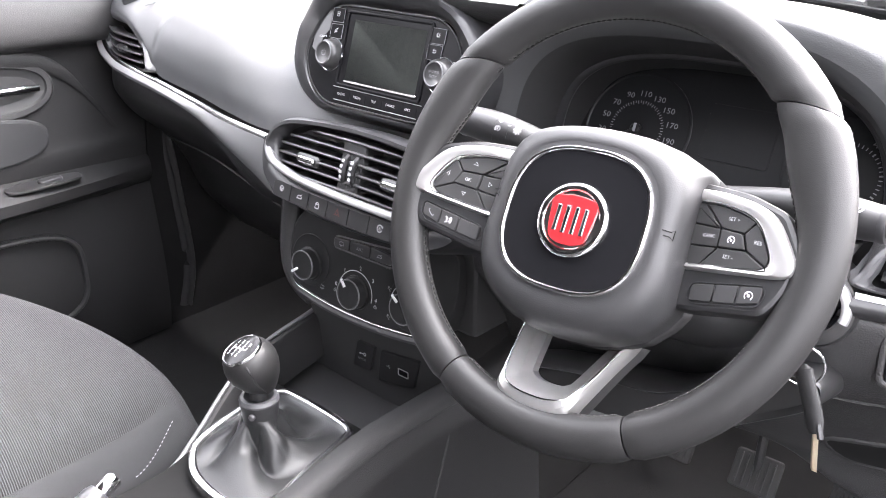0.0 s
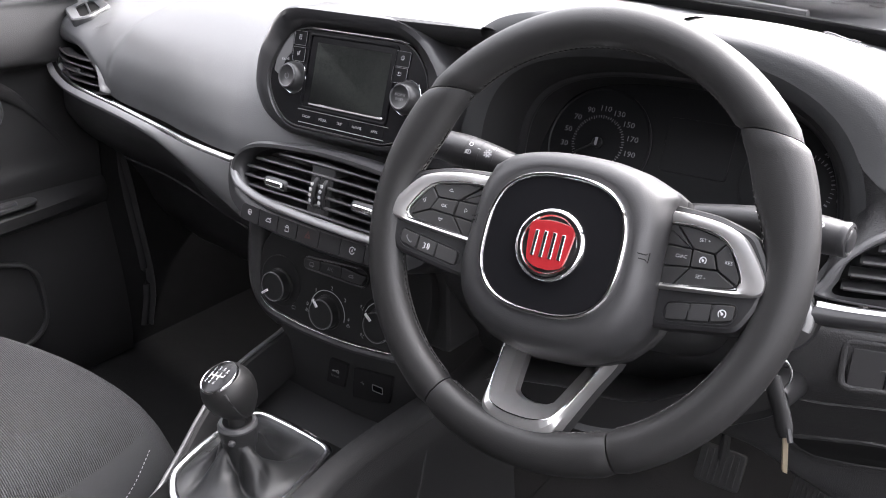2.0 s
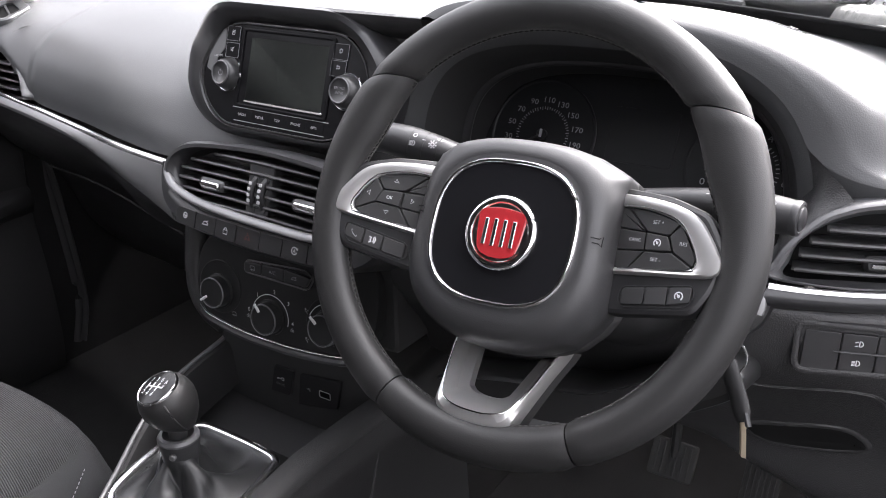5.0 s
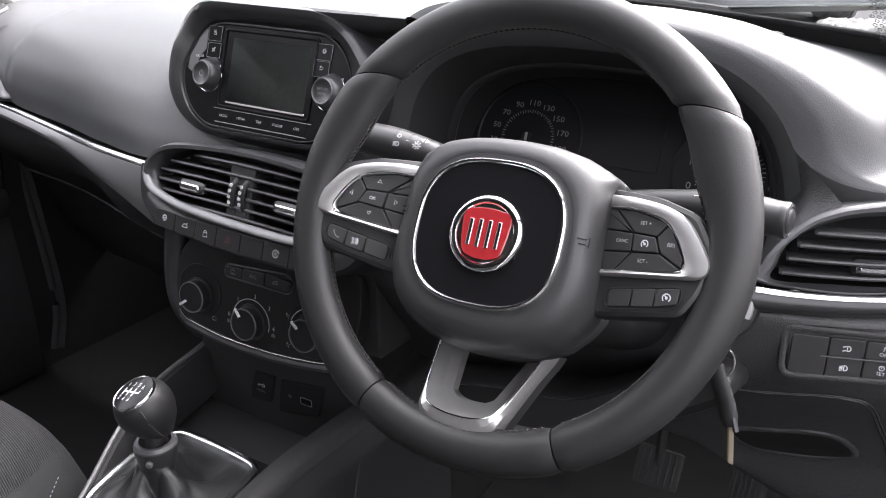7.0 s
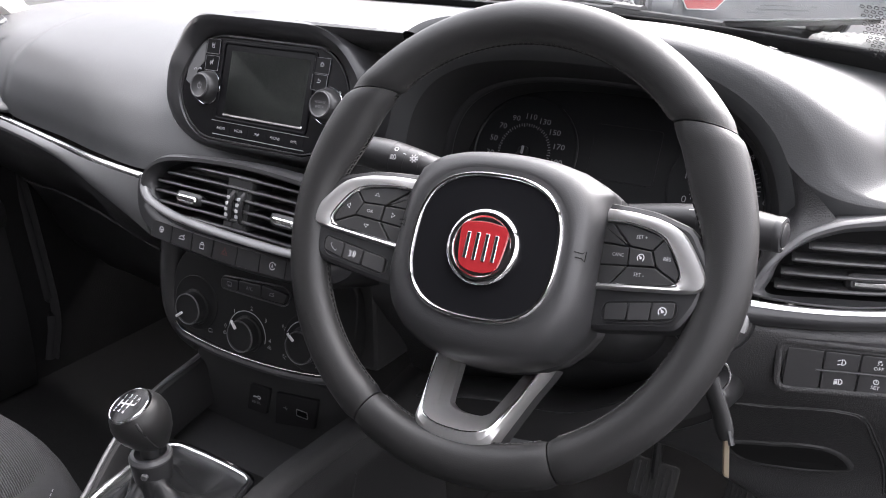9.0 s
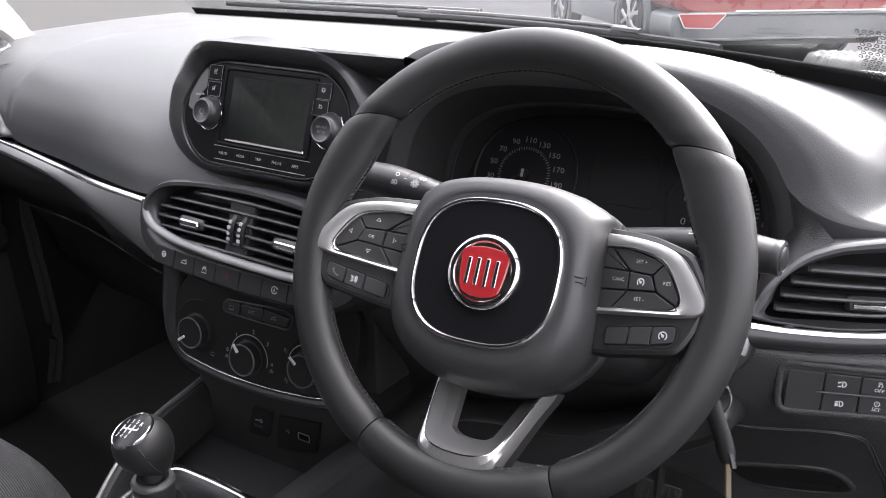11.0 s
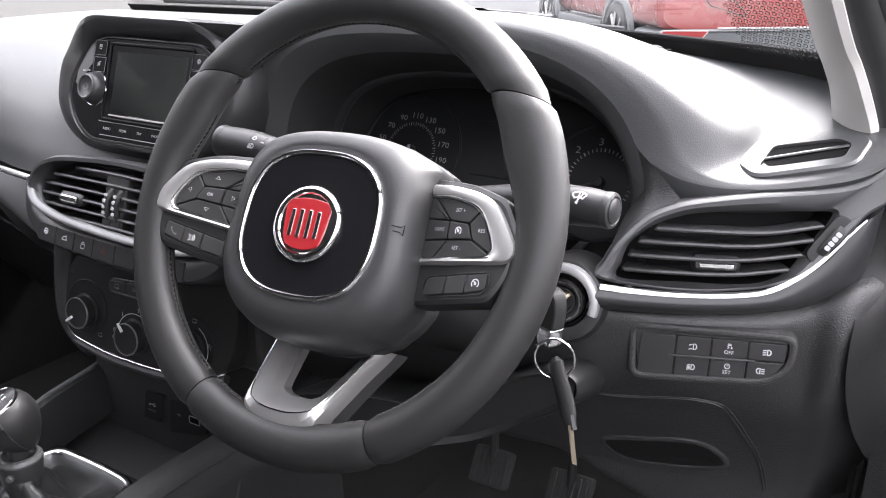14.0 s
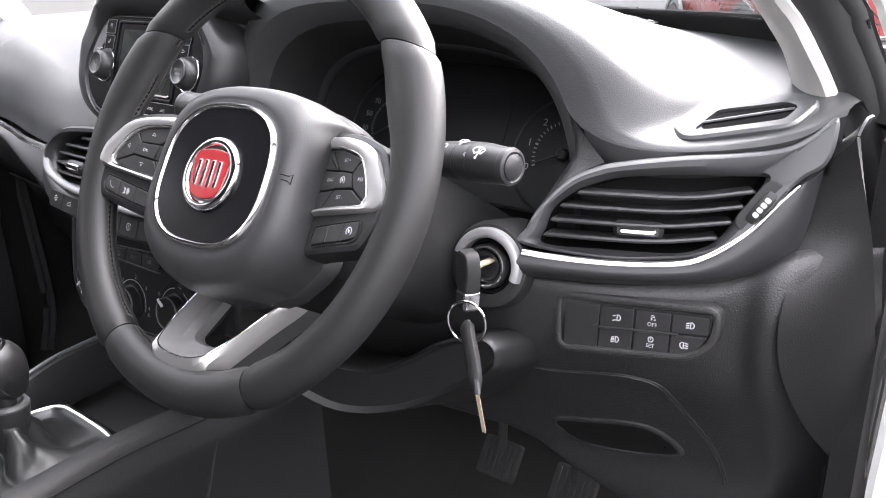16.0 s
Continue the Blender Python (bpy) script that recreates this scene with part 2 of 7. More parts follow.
def bar_ring(pts, w, z0, z1, b=0.001):
    """A frame w wide round an outline, rounded on top."""
    return moulding(pts, [(0, z0), (0, z1 - b), (b * 0.3, z1 - b * 0.3), (b, z1), (w - b, z1), (w - b * 0.3, z1 - b * 0.3), (w, z1 - b), (w, z0)], wrap=True)


def lathe(prof, n=40, bm=None):
    """A turned body about z from (radius, height) steps."""
    return rings([[(max(r, 1e-5) * math.cos(6.28318531 * k / n), max(r, 1e-5) * math.sin(6.28318531 * k / n), h) for k in range(n)] for r, h in prof], bm=bm)


def tube(path, r, n=12, closed=False, flat=1.0, up=(0, 0, 1), bm=None):
    """A pipe along a path; r is one radius or one for each point; flat squeezes it along up."""
    p = [Vector(q) for q in path]
    loops = []
    for i, q in enumerate(p):
        a = p[i - 1] if (i or closed) else q
        b = p[(i + 1) % len(p)] if (i + 1 < len(p) or closed) else q
        t = (b - a).normalized()
        side = t.cross(Vector(up))
        if side.length < 1e-4:
            side = t.cross(Vector((0, 1, 0.1)))
        side.normalize()
        top = side.cross(t)
        rr = r[i] if isinstance(r, (list, tuple)) else r
        loops.append([q + side * (rr * math.cos(6.28318531 * k / n)) + top * (rr * flat * math.sin(6.28318531 * k / n)) for k in range(n)])
    return rings(loops, (not closed, not closed), closed, True, bm)


def sheet(rows, thick=0.0):
    """A surface over rows of points; with thickness, a shell."""
    bm = rings(rows, closed=False)
    if thick:
        bmesh.ops.recalc_face_normals(bm, faces=bm.faces[:])
        bmesh.ops.solidify(bm, geom=bm.faces[:], thickness=thick)
    return bm


def loft(stations, nx, ns, thick=0.0):
    """A surface through profiles of (y, z) that stand at given x."""
    xs = sorted(stations)
    cols = [smooth_line(stations[x], ns) for x in xs]
    rows = []
    for s in range(ns):
        line = [(x, c[s][0], c[s][1]) for x, c in zip(xs, cols)]
        rows.append(smooth_line(line, nx))
    return sheet(rows, thick)


def box(w, d, h, b=0.002, x=0.0, y=0.0, z=0.0, bm=None):
    return moulding(rect(w, d, b * 2, x, y, 3), [(-b, z), (0, z + b), (0, z + h - b), (-b, z + h)], (True, True), bm=bm)


def strokes(lines, width, z=0.0, bm=None):
    """Flat ribbons along polylines; a print or a groove."""
    bm = bm or bmesh.new()
    for line in lines:
        pts = [Vector(p) for p in line]
        closed = (pts[0] - pts[-1]).length < 1e-6 and len(pts) > 2
        if closed:
            pts = pts[:-1]
        n = len(pts)
        left, right = [], []
        for i, q in enumerate(pts):
            a = pts[i - 1] if (i or closed) else q
            c = pts[(i + 1) % n] if (i + 1 < n or closed) else q
            t = (c - a).normalized()
            nn = Vector((-t.y, t.x)) * width / 2
            left.append(bm.verts.new((*(q + nn), z)))
            right.append(bm.verts.new((*(q - nn), z)))
        for i in range(n if closed else n - 1):
            j = (i + 1) % n
            bm.faces.new((right[i], right[j], left[j], left[i]))
    return bm


def arc(x, y, r, a0, a1, n=10, ry=None):
    return [(x + r * math.cos(radians(a0 + (a1 - a0) * k / n)), y + (ry or r) * math.sin(radians(a0 + (a1 - a0) * k / n))) for k in range(n + 1)]


def lamp_icon(flip=1, rays=3, slant=0.0):
    d = arc(0.1 * flip, 0, 0.75, -90, 90, 8, 0.7)
    d = [(0.1 * flip + abs(px - 0.1 * flip) * flip, py) for px, py in d]
    out = [d + [d[0]]]
    for k in range(rays):
        yy = 0.5 - k * 1.0 / max(1, rays - 1)
        out.append([(-0.15 * flip, yy), (-0.9 * flip, yy - slant)])
    return out


ICONS = {
    "up": [[(-0.8, -0.4), (0.8, -0.4), (0, 0.55), (-0.8, -0.4)]],
    "down": [[(-0.8, 0.4), (0.8, 0.4), (0, -0.55), (-0.8, 0.4)]],
    "left": [[(0.45, -0.8), (0.45, 0.8), (-0.5, 0), (0.45, -0.8)]],
    "right": [[(-0.45, -0.8), (-0.45, 0.8), (0.5, 0), (-0.45, -0.8)]],
    "phone": [[(-0.8, 0.7), (-0.5, 0.1), (0.1, -0.5), (0.7, -0.8)], [(-0.8, 0.7), (-0.45, 0.75)], [(0.7, -0.8), (0.8, -0.4)]],
    "voice": [[(-0.9, 0.7), (-0.3, 0.4), (-0.6, 0), (-0.3, -0.4), (-0.9, -0.7)], arc(-0.3, 0, 0.6, -50, 50), arc(-0.3, 0, 1.0, -50, 50)],
    "gauge": [arc(0, 0, 0.8, -50, 230, 14), [(0, 0), (-0.45, 0.45)], arc(0, 0, 0.2, 0, 360, 8)],
    "dip": lamp_icon(1, 4, 0.25), "main": lamp_icon(1, 4), "fog": lamp_icon(1, 3, 0.2), "rear_fog": lamp_icon(-1, 3, 0.0),
    "level": lamp_icon(1, 2, 0.3),
    "sun": [arc(0, 0, 0.4, 0, 360, 10)] + [[(0.6 * math.cos(a), 0.6 * math.sin(a)), (math.cos(a), math.sin(a))] for a in [k * 0.785398 for k in range(8)]],
    "ring": [arc(0, 0, 0.7, 0, 360, 14)],
    "dash": [[(-0.8, 0), (0.8, 0)]],
    "block": [[(0, -0.8), (0, 0.8)], [(0.12, -0.8), (0.12, 0.8)]],
    "arrows": [[(-0.9, 0), (-0.3, 0.5), (-0.3, -0.5), (-0.9, 0)], [(0.9, 0), (0.3, 0.5), (0.3, -0.5), (0.9, 0)]],
    "wiper": [arc(0, -0.8, 1.5, 50, 130), arc(0, -0.8, 0.8, 50, 130), [(0.96, 0.35), (0.5, -0.2)], [(-0.96, 0.35), (-0.5, -0.2)], [(0, -0.9), (0, 0.6)], [(-0.2, -0.8), (0.45, 0.5)]],
    "horn": [[(-0.9, 0.35), (0.4, 0.35), (0.9, 0.75), (0.9, -0.75), (0.4, -0.35), (-0.6, -0.35)]],
    "lock": [rect(1.2, 0.9, 0, 0, -0.4) + [(-0.6, -0.85)], arc(0, 0.1, 0.4, 0, 180)],
    "boot": [[(-0.9, -0.3), (-0.6, 0.1), (-0.2, 0.4), (0.4, 0.4), (0.7, 0.1), (0.9, 0), (0.9, -0.3), (-0.9, -0.3)], [(0.4, 0.4), (0.9, 0.7)]],
    "wheel": [arc(0, 0.2, 0.6, 0, 360, 14), [(-0.6, 0.2), (0.6, 0.2)], [(0, 0.2), (0, -0.4)]],
    "hazard": [[(-0.9, -0.6), (0.9, -0.6), (0, 0.9), (-0.9, -0.6)], [(-0.5, -0.36), (0.5, -0.36), (0, 0.48), (-0.5, -0.36)]],
    "stop": [arc(0, 0, 0.75, 20, 340, 14), [(0.75, 0.2), (0.9, 0.6), (0.4, 0.5)], [(-0.2, -0.3), (0, 0.35), (0.2, -0.3)]],
    "gear_cog": [arc(0, 0, 0.5, 0, 360, 12)] + [[(0.55 * math.cos(a), 0.55 * math.sin(a)), (0.9 * math.cos(a), 0.9 * math.sin(a))] for a in [k * 0.785398 for k in range(8)]],
    "back": [[(-0.5, 0.5), (0.5, 0.5), (0.8, 0.1), (0.5, -0.35), (-0.8, -0.35)], [(-0.2, 0.9), (-0.6, 0.5), (-0.2, 0.1)]],
    "power": [arc(0, 0, 0.7, 120, 420, 14), [(0, 0.3), (0, 0.95)]],
    "mute": [[(-0.8, 0.3), (-0.3, 0.3), (0.3, 0.8), (0.3, -0.8), (-0.3, -0.3), (-0.8, -0.3), (-0.8, 0.3)], [(-0.8, -0.9), (0.8, 0.9)]],
    "page": [rect(1.2, 1.5) + [(-0.6, -0.75)], [(-0.3, 0.3), (0.3, 0.3)], [(-0.3, 0), (0.3, 0)]],
    "person": [[(-0.6, 0.8), (-0.5, 0.0), (0.1, -0.1), (0.4, -0.8)], arc(-0.3, 0.7, 0.25, 0, 360, 8), [(0.9, 0.4), (0.3, 0.3)]],
    "screen": [[(-0.9, -0.5), (-0.7, 0.6), (0.7, 0.6), (0.9, -0.5), (-0.9, -0.5)], [(-0.3, -0.9), (-0.2, -0.2)], [(0.3, -0.9), (0.3, -0.2)]],
    "fan": [arc(0.35, 0, 0.35, 0, 360, 8), arc(-0.35, 0, 0.35, 0, 360, 8), arc(0, 0.5, 0.3, 0, 360, 8)],
    "plug": [arc(0.55, 0, 0.35, 0, 360, 8), [(0.2, 0), (-0.9, 0)], [(-0.9, 0), (-0.9, -0.35)], [(-0.6, 0), (-0.6, -0.3)]],
    "trident": [[(-0.9, 0), (0.9, 0)], [(-0.3, 0), (0.1, 0.5), (0.5, 0.5)], [(0, 0), (0.4, -0.5), (0.7, -0.5)]],
    "tyre": [arc(0, 0.1, 0.7, -60, 240, 10), [(-0.5, -0.6), (0.5, -0.6)], [(0, 0.5), (0, 0)]],
    "skid": [[(-0.5, 0.4), (-0.3, 0.8), (0.3, 0.8), (0.5, 0.4), (-0.5, 0.4)], [(-0.5, 0.1), (-0.1, -0.2), (-0.5, -0.6)], [(0.4, 0.1), (0.8, -0.2), (0.4, -0.6)]],
}


def icon(kind, size, x, y, z, mat, parent, width=0.22, name="symbol"):
    bm = strokes([[(x + px * size / 2, y + py * size / 2) for px, py in line] for line in ICONS[kind]], width * size / 2, z)
    return part(name, bm, mat, parent)


def words(body, size, x, y, z, mat, parent, name="lettering", turn=0.0, stretch=1.0):
    """Printed letters in the built-in font, centred on (x, y)."""
    cu = bpy.data.curves.new(name, "FONT")
    cu.body, cu.size, cu.align_x, cu.align_y, cu.resolution_u = body, size, "CENTER", "CENTER", 2
    tmp = new(name, cu)
    bpy.context.view_layer.update()
    me = bpy.data.meshes.new_from_object(tmp.evaluated_get(bpy.context.evaluated_depsgraph_get()))
    bpy.data.objects.remove(tmp)
    bpy.data.curves.remove(cu)
    me.materials.clear()
    me.materials.append(mat)
    ob = new(name, me)
    ob.parent = parent
    ob.matrix_basis = pose(x, y, z, 0, 0, turn) @ Matrix.Diagonal((stretch, 1, 1, 1))
    return ob


def stitches(path, length, gap, r, bm=None):
    """Short threads laid along a path."""
    bm = bm or bmesh.new()
    p = [Vector(q) for q in path]
    run = 0.0
    for a, b in zip(p, p[1:]):
        seg = (b - a).length
        while run < seg:
            t = (b - a).normalized()
            s = a + t * run
            tube([s, s + t * length * 0.5 + Vector((0, 0, r * 0.3)), s + t * length], [r * 0.6, r, r * 0.6], 5, bm=bm)
            run += gap
        run -= seg
    return bm


def resample(pts, n):
    """n points evenly along a closed outline, from its first point."""
    p = [Vector(q) for q in pts] + [Vector(pts[0])]
    cum = [0.0]
    for a, b in zip(p, p[1:]):
        cum.append(cum[-1] + (b - a).length)
    out, i = [], 0
    for k in range(n):
        s = cum[-1] * k / n
        while cum[i + 1] < s:
            i += 1
        t = (s - cum[i]) / max(1e-9, cum[i + 1] - cum[i])
        out.append(tuple(p[i].lerp(p[i + 1], t)))
    return out


def curve(pts, n, closed=True):
    return [tuple(q) for q in smooth_line(pts, n, closed)]


# ---- the large structure: ground, body shell, glass ----
def build_ground():
    bm = bmesh.new()
    bmesh.ops.create_grid(bm, x_segments=24, y_segments=24, size=60)
    ob = part("ground", bm, ASPHALT)
    tagged(ob, "wet grey asphalt of a parking yard", "ground", kind="structure")


def build_neighbour():
    """Plain walls added out of view on both sides to block low skylight."""
    for name, x, height in (("wall_unseen_right", 3.9, 1.15), ("wall_unseen_left", -3.4, 2.3)):
        ob = part(name, box(0.25, 18.0, height, 0.02), UNSEEN_WALL)
        ob.matrix_world = pose(x, -5.0, 0.0)
        tagged(ob, "added plain dark grey wall out of view that blocks low light", "wall", kind="structure")


def shell_wall(name, pts, axis, at, thick, mat, label, cat="wall"):
    """A flat wall of the body, drawn in its own plane: axis x takes (y, z) outlines, y takes (x, z), z takes (x, y)."""
    loops = []
    for a in (at, at + thick):
        loops.append([{"x": (a, p[0], p[1]), "y": (p[0], a, p[1]), "z": (p[0], p[1], a)}[axis] for p in pts])
    ob = part(name, rings(loops, (True, True)), mat)
    return tagged(ob, label, cat, kind="structure")


def screen_base(x):
    """The foot of the windscreen (y) over the car's width."""
    return 0.755 - (0.53 if x > -0.2 else 0.06) * (x + 0.2) ** 2


def build_shell():
    shell_wall("floor", [(-0.74, -2.2), (0.74, -2.2), (0.74, 0.95), (-0.74, 0.95)], "z", 0.30, 0.03, CARPET, "dark grey carpeted car floor", "floor")
    shell_wall("wall_bulkhead", [(-0.76, 0.3), (0.76, 0.3), (0.76, 0.96), (-0.76, 0.96)], "y", 0.86, 0.04, DARK, "black bulkhead ahead of the footwells")
    shell_wall("wall_rear", [(-0.74, 0.3), (0.74, 0.3), (0.74, 1.2), (0.62, 1.44), (-0.62, 1.44), (-0.74, 1.2)], "y", -1.24, 0.04, PLAIN, "dark cloth wall behind the front seats")
    for s, nm in ((-1, "left"), (1, "right")):
        shell_wall("wall_" + nm, [(-1.24, 0.2), (-0.95 if s > 0 else 0.62, 0.2), (-0.95 if s > 0 else 0.62, 0.93), (-1.24, 0.95)], "x", s * 0.755, s * 0.03, WHITE, "white car side below the windows")
        shell_wall("pillar_" + nm, [(-0.98, 0.9), (-0.70 if s < 0 else -0.86, 0.9), (-0.76 if s < 0 else -0.92, 1.40), (-1.02, 1.40)], "x", s * 0.70, s * 0.05, LINER, "grey trimmed centre pillar", "pillar")
        shell_wall("pillar_rear_" + nm, [(-1.24, 0.9), (-0.98, 0.9), (-1.02, 1.40), (-1.24, 1.40)], "x", s * 0.70, s * 0.05, LINER, "grey trimmed side behind the centre pillar", "pillar")
        shell_wall("kick_panel_" + nm, [(0.24, 0.3), (0.88, 0.3), (0.88, 0.98), (0.42, 0.98), (0.30, 0.94)], "x", s * 0.725, s * 0.02, CARPET, "dark carpeted footwell side", "footwell side")
    # the roof lining, slightly arched
    rows = []
    for k in range(13):
        y = -0.24 - 1.02 * k / 12
        rows.append([(0.62 * (i / 6 - 1), y, 1.40 - 0.05 * (i / 6 - 1) ** 2 + 0.05 * math.sin(k / 12 * 3.14)) for i in range(13)])
    tagged(part("ceiling", sheet(rows, 0.03), LINER), "light grey roof lining", "ceiling", kind="structure")
    # the windscreen, its black edge, and the strip of bonnet cowl ahead of it
    rows = []
    for k in range(9):
        t = k / 8
        rows.append([((1 - 0.16 * t) * 0.70 * (i / 12 - 1), screen_base(0.70 * (i / 12 - 1)) * (1 - t) + (-0.22) * t, 1.005 + 0.375 * t + 0.02 * math.sin(t * 3.14)) for i in range(25)])
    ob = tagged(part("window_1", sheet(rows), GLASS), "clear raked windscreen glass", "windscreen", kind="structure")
    ob.visible_shadow = False
    if ob.data.polygons[0].normal.z > 0:
        ob.data.flip_normals()
    # a patch of rings on the glass by the driver's pillar, modelling a reflection
    dots = bmesh.new()
    for r in range(13):
        for c in range(17):
            u, t = 0.79 + 0.0092 * (c + 0.5 * (r % 2)) + 0.004 * abs(r - 6) / 6, 0.028 + 0.0105 * r
            at = lambda u, t: ((1 - 0.16 * t) * 0.70 * u, screen_base(0.70 * u) * (1 - t) - 0.22 * t - 0.004, 1.003 + 0.375 * t + 0.02 * math.sin(t * 3.14))
            tube([at(u + 0.0030 * math.cos(1.0472 * k), t + 0.0036 * math.sin(1.0472 * k)) for k in range(6)], 0.00038, 3, True, bm=dots)
    part("ring_reflection", dots, FRIT, ob, "dark rings standing in for a reflection in the glass").visible_shadow = False
    rows = []
    for k in range(6):
        row = []
        for i in range(25):
            x = 0.705 * (i / 12 - 1)
            rise = (0.0028 + 0.0024 * max(0.0, x) / 0.6) * k
            row.append((x, screen_base(x) + 0.003 - rise * 0.9, 0.997 + rise))
        rows.append(row)
    tagged(part("trim_screen_foot", sheet(rows, 0.002), FRIT), "black painted edge along the foot of the windscreen", "trim", kind="structure")
    rows = []
    for k in range(4):
        rows.append([(0.73 * (i / 12 - 1), screen_base(0.73 * (i / 12 - 1)) + 0.03 + 0.06 * k, 0.955 - 0.03 * k) for i in range(25)])
    tagged(part("trim_cowl", sheet(rows, 0.01), DARK), "black cowl ahead of the windscreen", "trim", kind="structure")


def build_pillar_trim():
    """Front pillar: light inner lining, black flange and seal of the door opening, white outer body."""
    outer = [(0.585, -0.22, 1.36), (0.62, -0.02, 1.215), (0.645, 0.13, 1.112), (0.659, 0.221, 1.047), (0.665, 0.250, 1.027), (0.672, 0.271, 1.005), (0.678, 0.292, 0.983), (0.683, 0.306, 0.962)]
    inner = [(0.566, -0.20, 1.36), (0.600, 0.00, 1.215), (0.626, 0.15, 1.112), (0.640, 0.240, 1.046), (0.646, 0.268, 1.024), (0.650, 0.296, 1.003), (0.652, 0.316, 0.982), (0.654, 0.332, 0.958)]
    seal_line = [(0.592, -0.20, 1.37), (0.632, 0.00, 1.235), (0.670, 0.15, 1.13), (0.699, 0.282, 1.045), (0.705, 0.304, 1.024), (0.710, 0.324, 1.002), (0.717, 0.344, 0.976), (0.724, 0.358, 0.945), (0.735, 0.352, 0.908), (0.745, 0.330, 0.860), (0.750, 0.312, 0.79), (0.746, 0.315, 0.687), (0.743, 0.32, 0.62), (0.742, 0.33, 0.45), (0.742, 0.31, 0.36)]
    flange = outer[:7] + [(0.686, 0.320, 0.945), (0.696, 0.328, 0.908), (0.710, 0.320, 0.860), (0.718, 0.308, 0.79), (0.712, 0.315, 0.687), (0.711, 0.32, 0.62), (0.71, 0.33, 0.45), (0.71, 0.31, 0.36)]
    for s in (-1, 1):
        side = lambda pts, n: smooth_line([(s * x, y, z) for x, y, z in pts], n)
        a, b = side(outer, 40), side(inner, 40)
        rows = [[q.lerp(p, t) + Vector((0, -0.007, 0.002)) * math.sin(3.1416 * t) for p, q in zip(a, b)] for t in (0, 0.12, 0.3, 0.5, 0.7, 0.88, 1.0)]
        rows.insert(0, [q + Vector((0, 0.03, 0.008)) for q in b])
        rows.append([p + Vector((s * 0.003, 0.004, 0)) for p in a])
        rows.append([p + Vector((s * 0.003, 0.014, 0)) for p in a])
        tagged(part("trim_pillar", sheet(rows, 0.003), PILLAR), "light grey front pillar lining beside the windscreen", "pillar trim", kind="structure")
        seal, rim = side(seal_line, 60), side(flange, 60)
        tagged(part("trim_seal", tube([q + Vector((-s * 0.012, -0.002, 0)) for q in seal], 0.011, 10), RUBBER), "black rubber seal of the door opening", "door seal", kind="structure")
        rows = [[p.lerp(q, t) + Vector((0, 0.006 + 0.004 * math.sin(9.4 * t), 0)) for p, q in zip(rim, seal)] for t in [k / 8 for k in range(9)]]
        tagged(part("trim_door_frame", sheet(rows, 0.004), DARK), "black inner edge of the door frame", "door frame", kind="structure")
        rows = [[q + Vector((s * 0.002, 0.012, 0)) for q in seal], [q + Vector((s * 0.008, 0.010, 0)) for q in seal], [q + Vector((s * 0.022, 0.018, 0.004)) for q in seal], [q + Vector((s * 0.045, 0.06, 0.014)) for q in seal]]
        tagged(part("trim_body_edge", sheet(rows, 0.004), WHITE), "white painted body round the door opening", "car body", kind="structure")


def build_driver_door():
    """The open driver's door, swung out past the camera: a dark lining, a white skin and the window frame."""
    m = pose(0.815, 0.375, 0.0, 0, 0, 68)
    door = part("door_2", box(0.05, 1.02, 0.58, 0.018, -0.028, -0.54, 0.36), DOOR, m=m)
    tagged(door, "open driver's door with black lining", "car door", kind="structure")
    part("skin", box(0.04, 1.06, 0.64, 0.015, 0.022, -0.54, 0.32), WHITE, door, "white painted outer skin")
    part("armrest", box(0.05, 0.55, 0.06, 0.02, -0.075, -0.60, 0.62), DOOR, door)
    part("window_frame", tube(smooth_line([(0.0, -0.06, 0.95), (0.0, -0.30, 1.15), (0.0, -0.60, 1.32), (0.0, -0.95, 1.36), (0.0, -1.05, 1.20), (0.0, -1.06, 0.95)], 40), 0.022, 8), DARK, door, "black window frame")


# ---- dashboard ----
AUDIO_FACE = [(-0.1305, -0.009), (-0.099, 0.0500), (0.0850, 0.0490), (0.1190, 0.008), (0.1030, -0.044), (0.072, -0.0620), (-0.084, -0.0628), (-0.1150, -0.0425)]
AUDIO_ROUND = [0.024, 0.030, 0.026, 0.034, 0.020, 0.016, 0.016, 0.020]


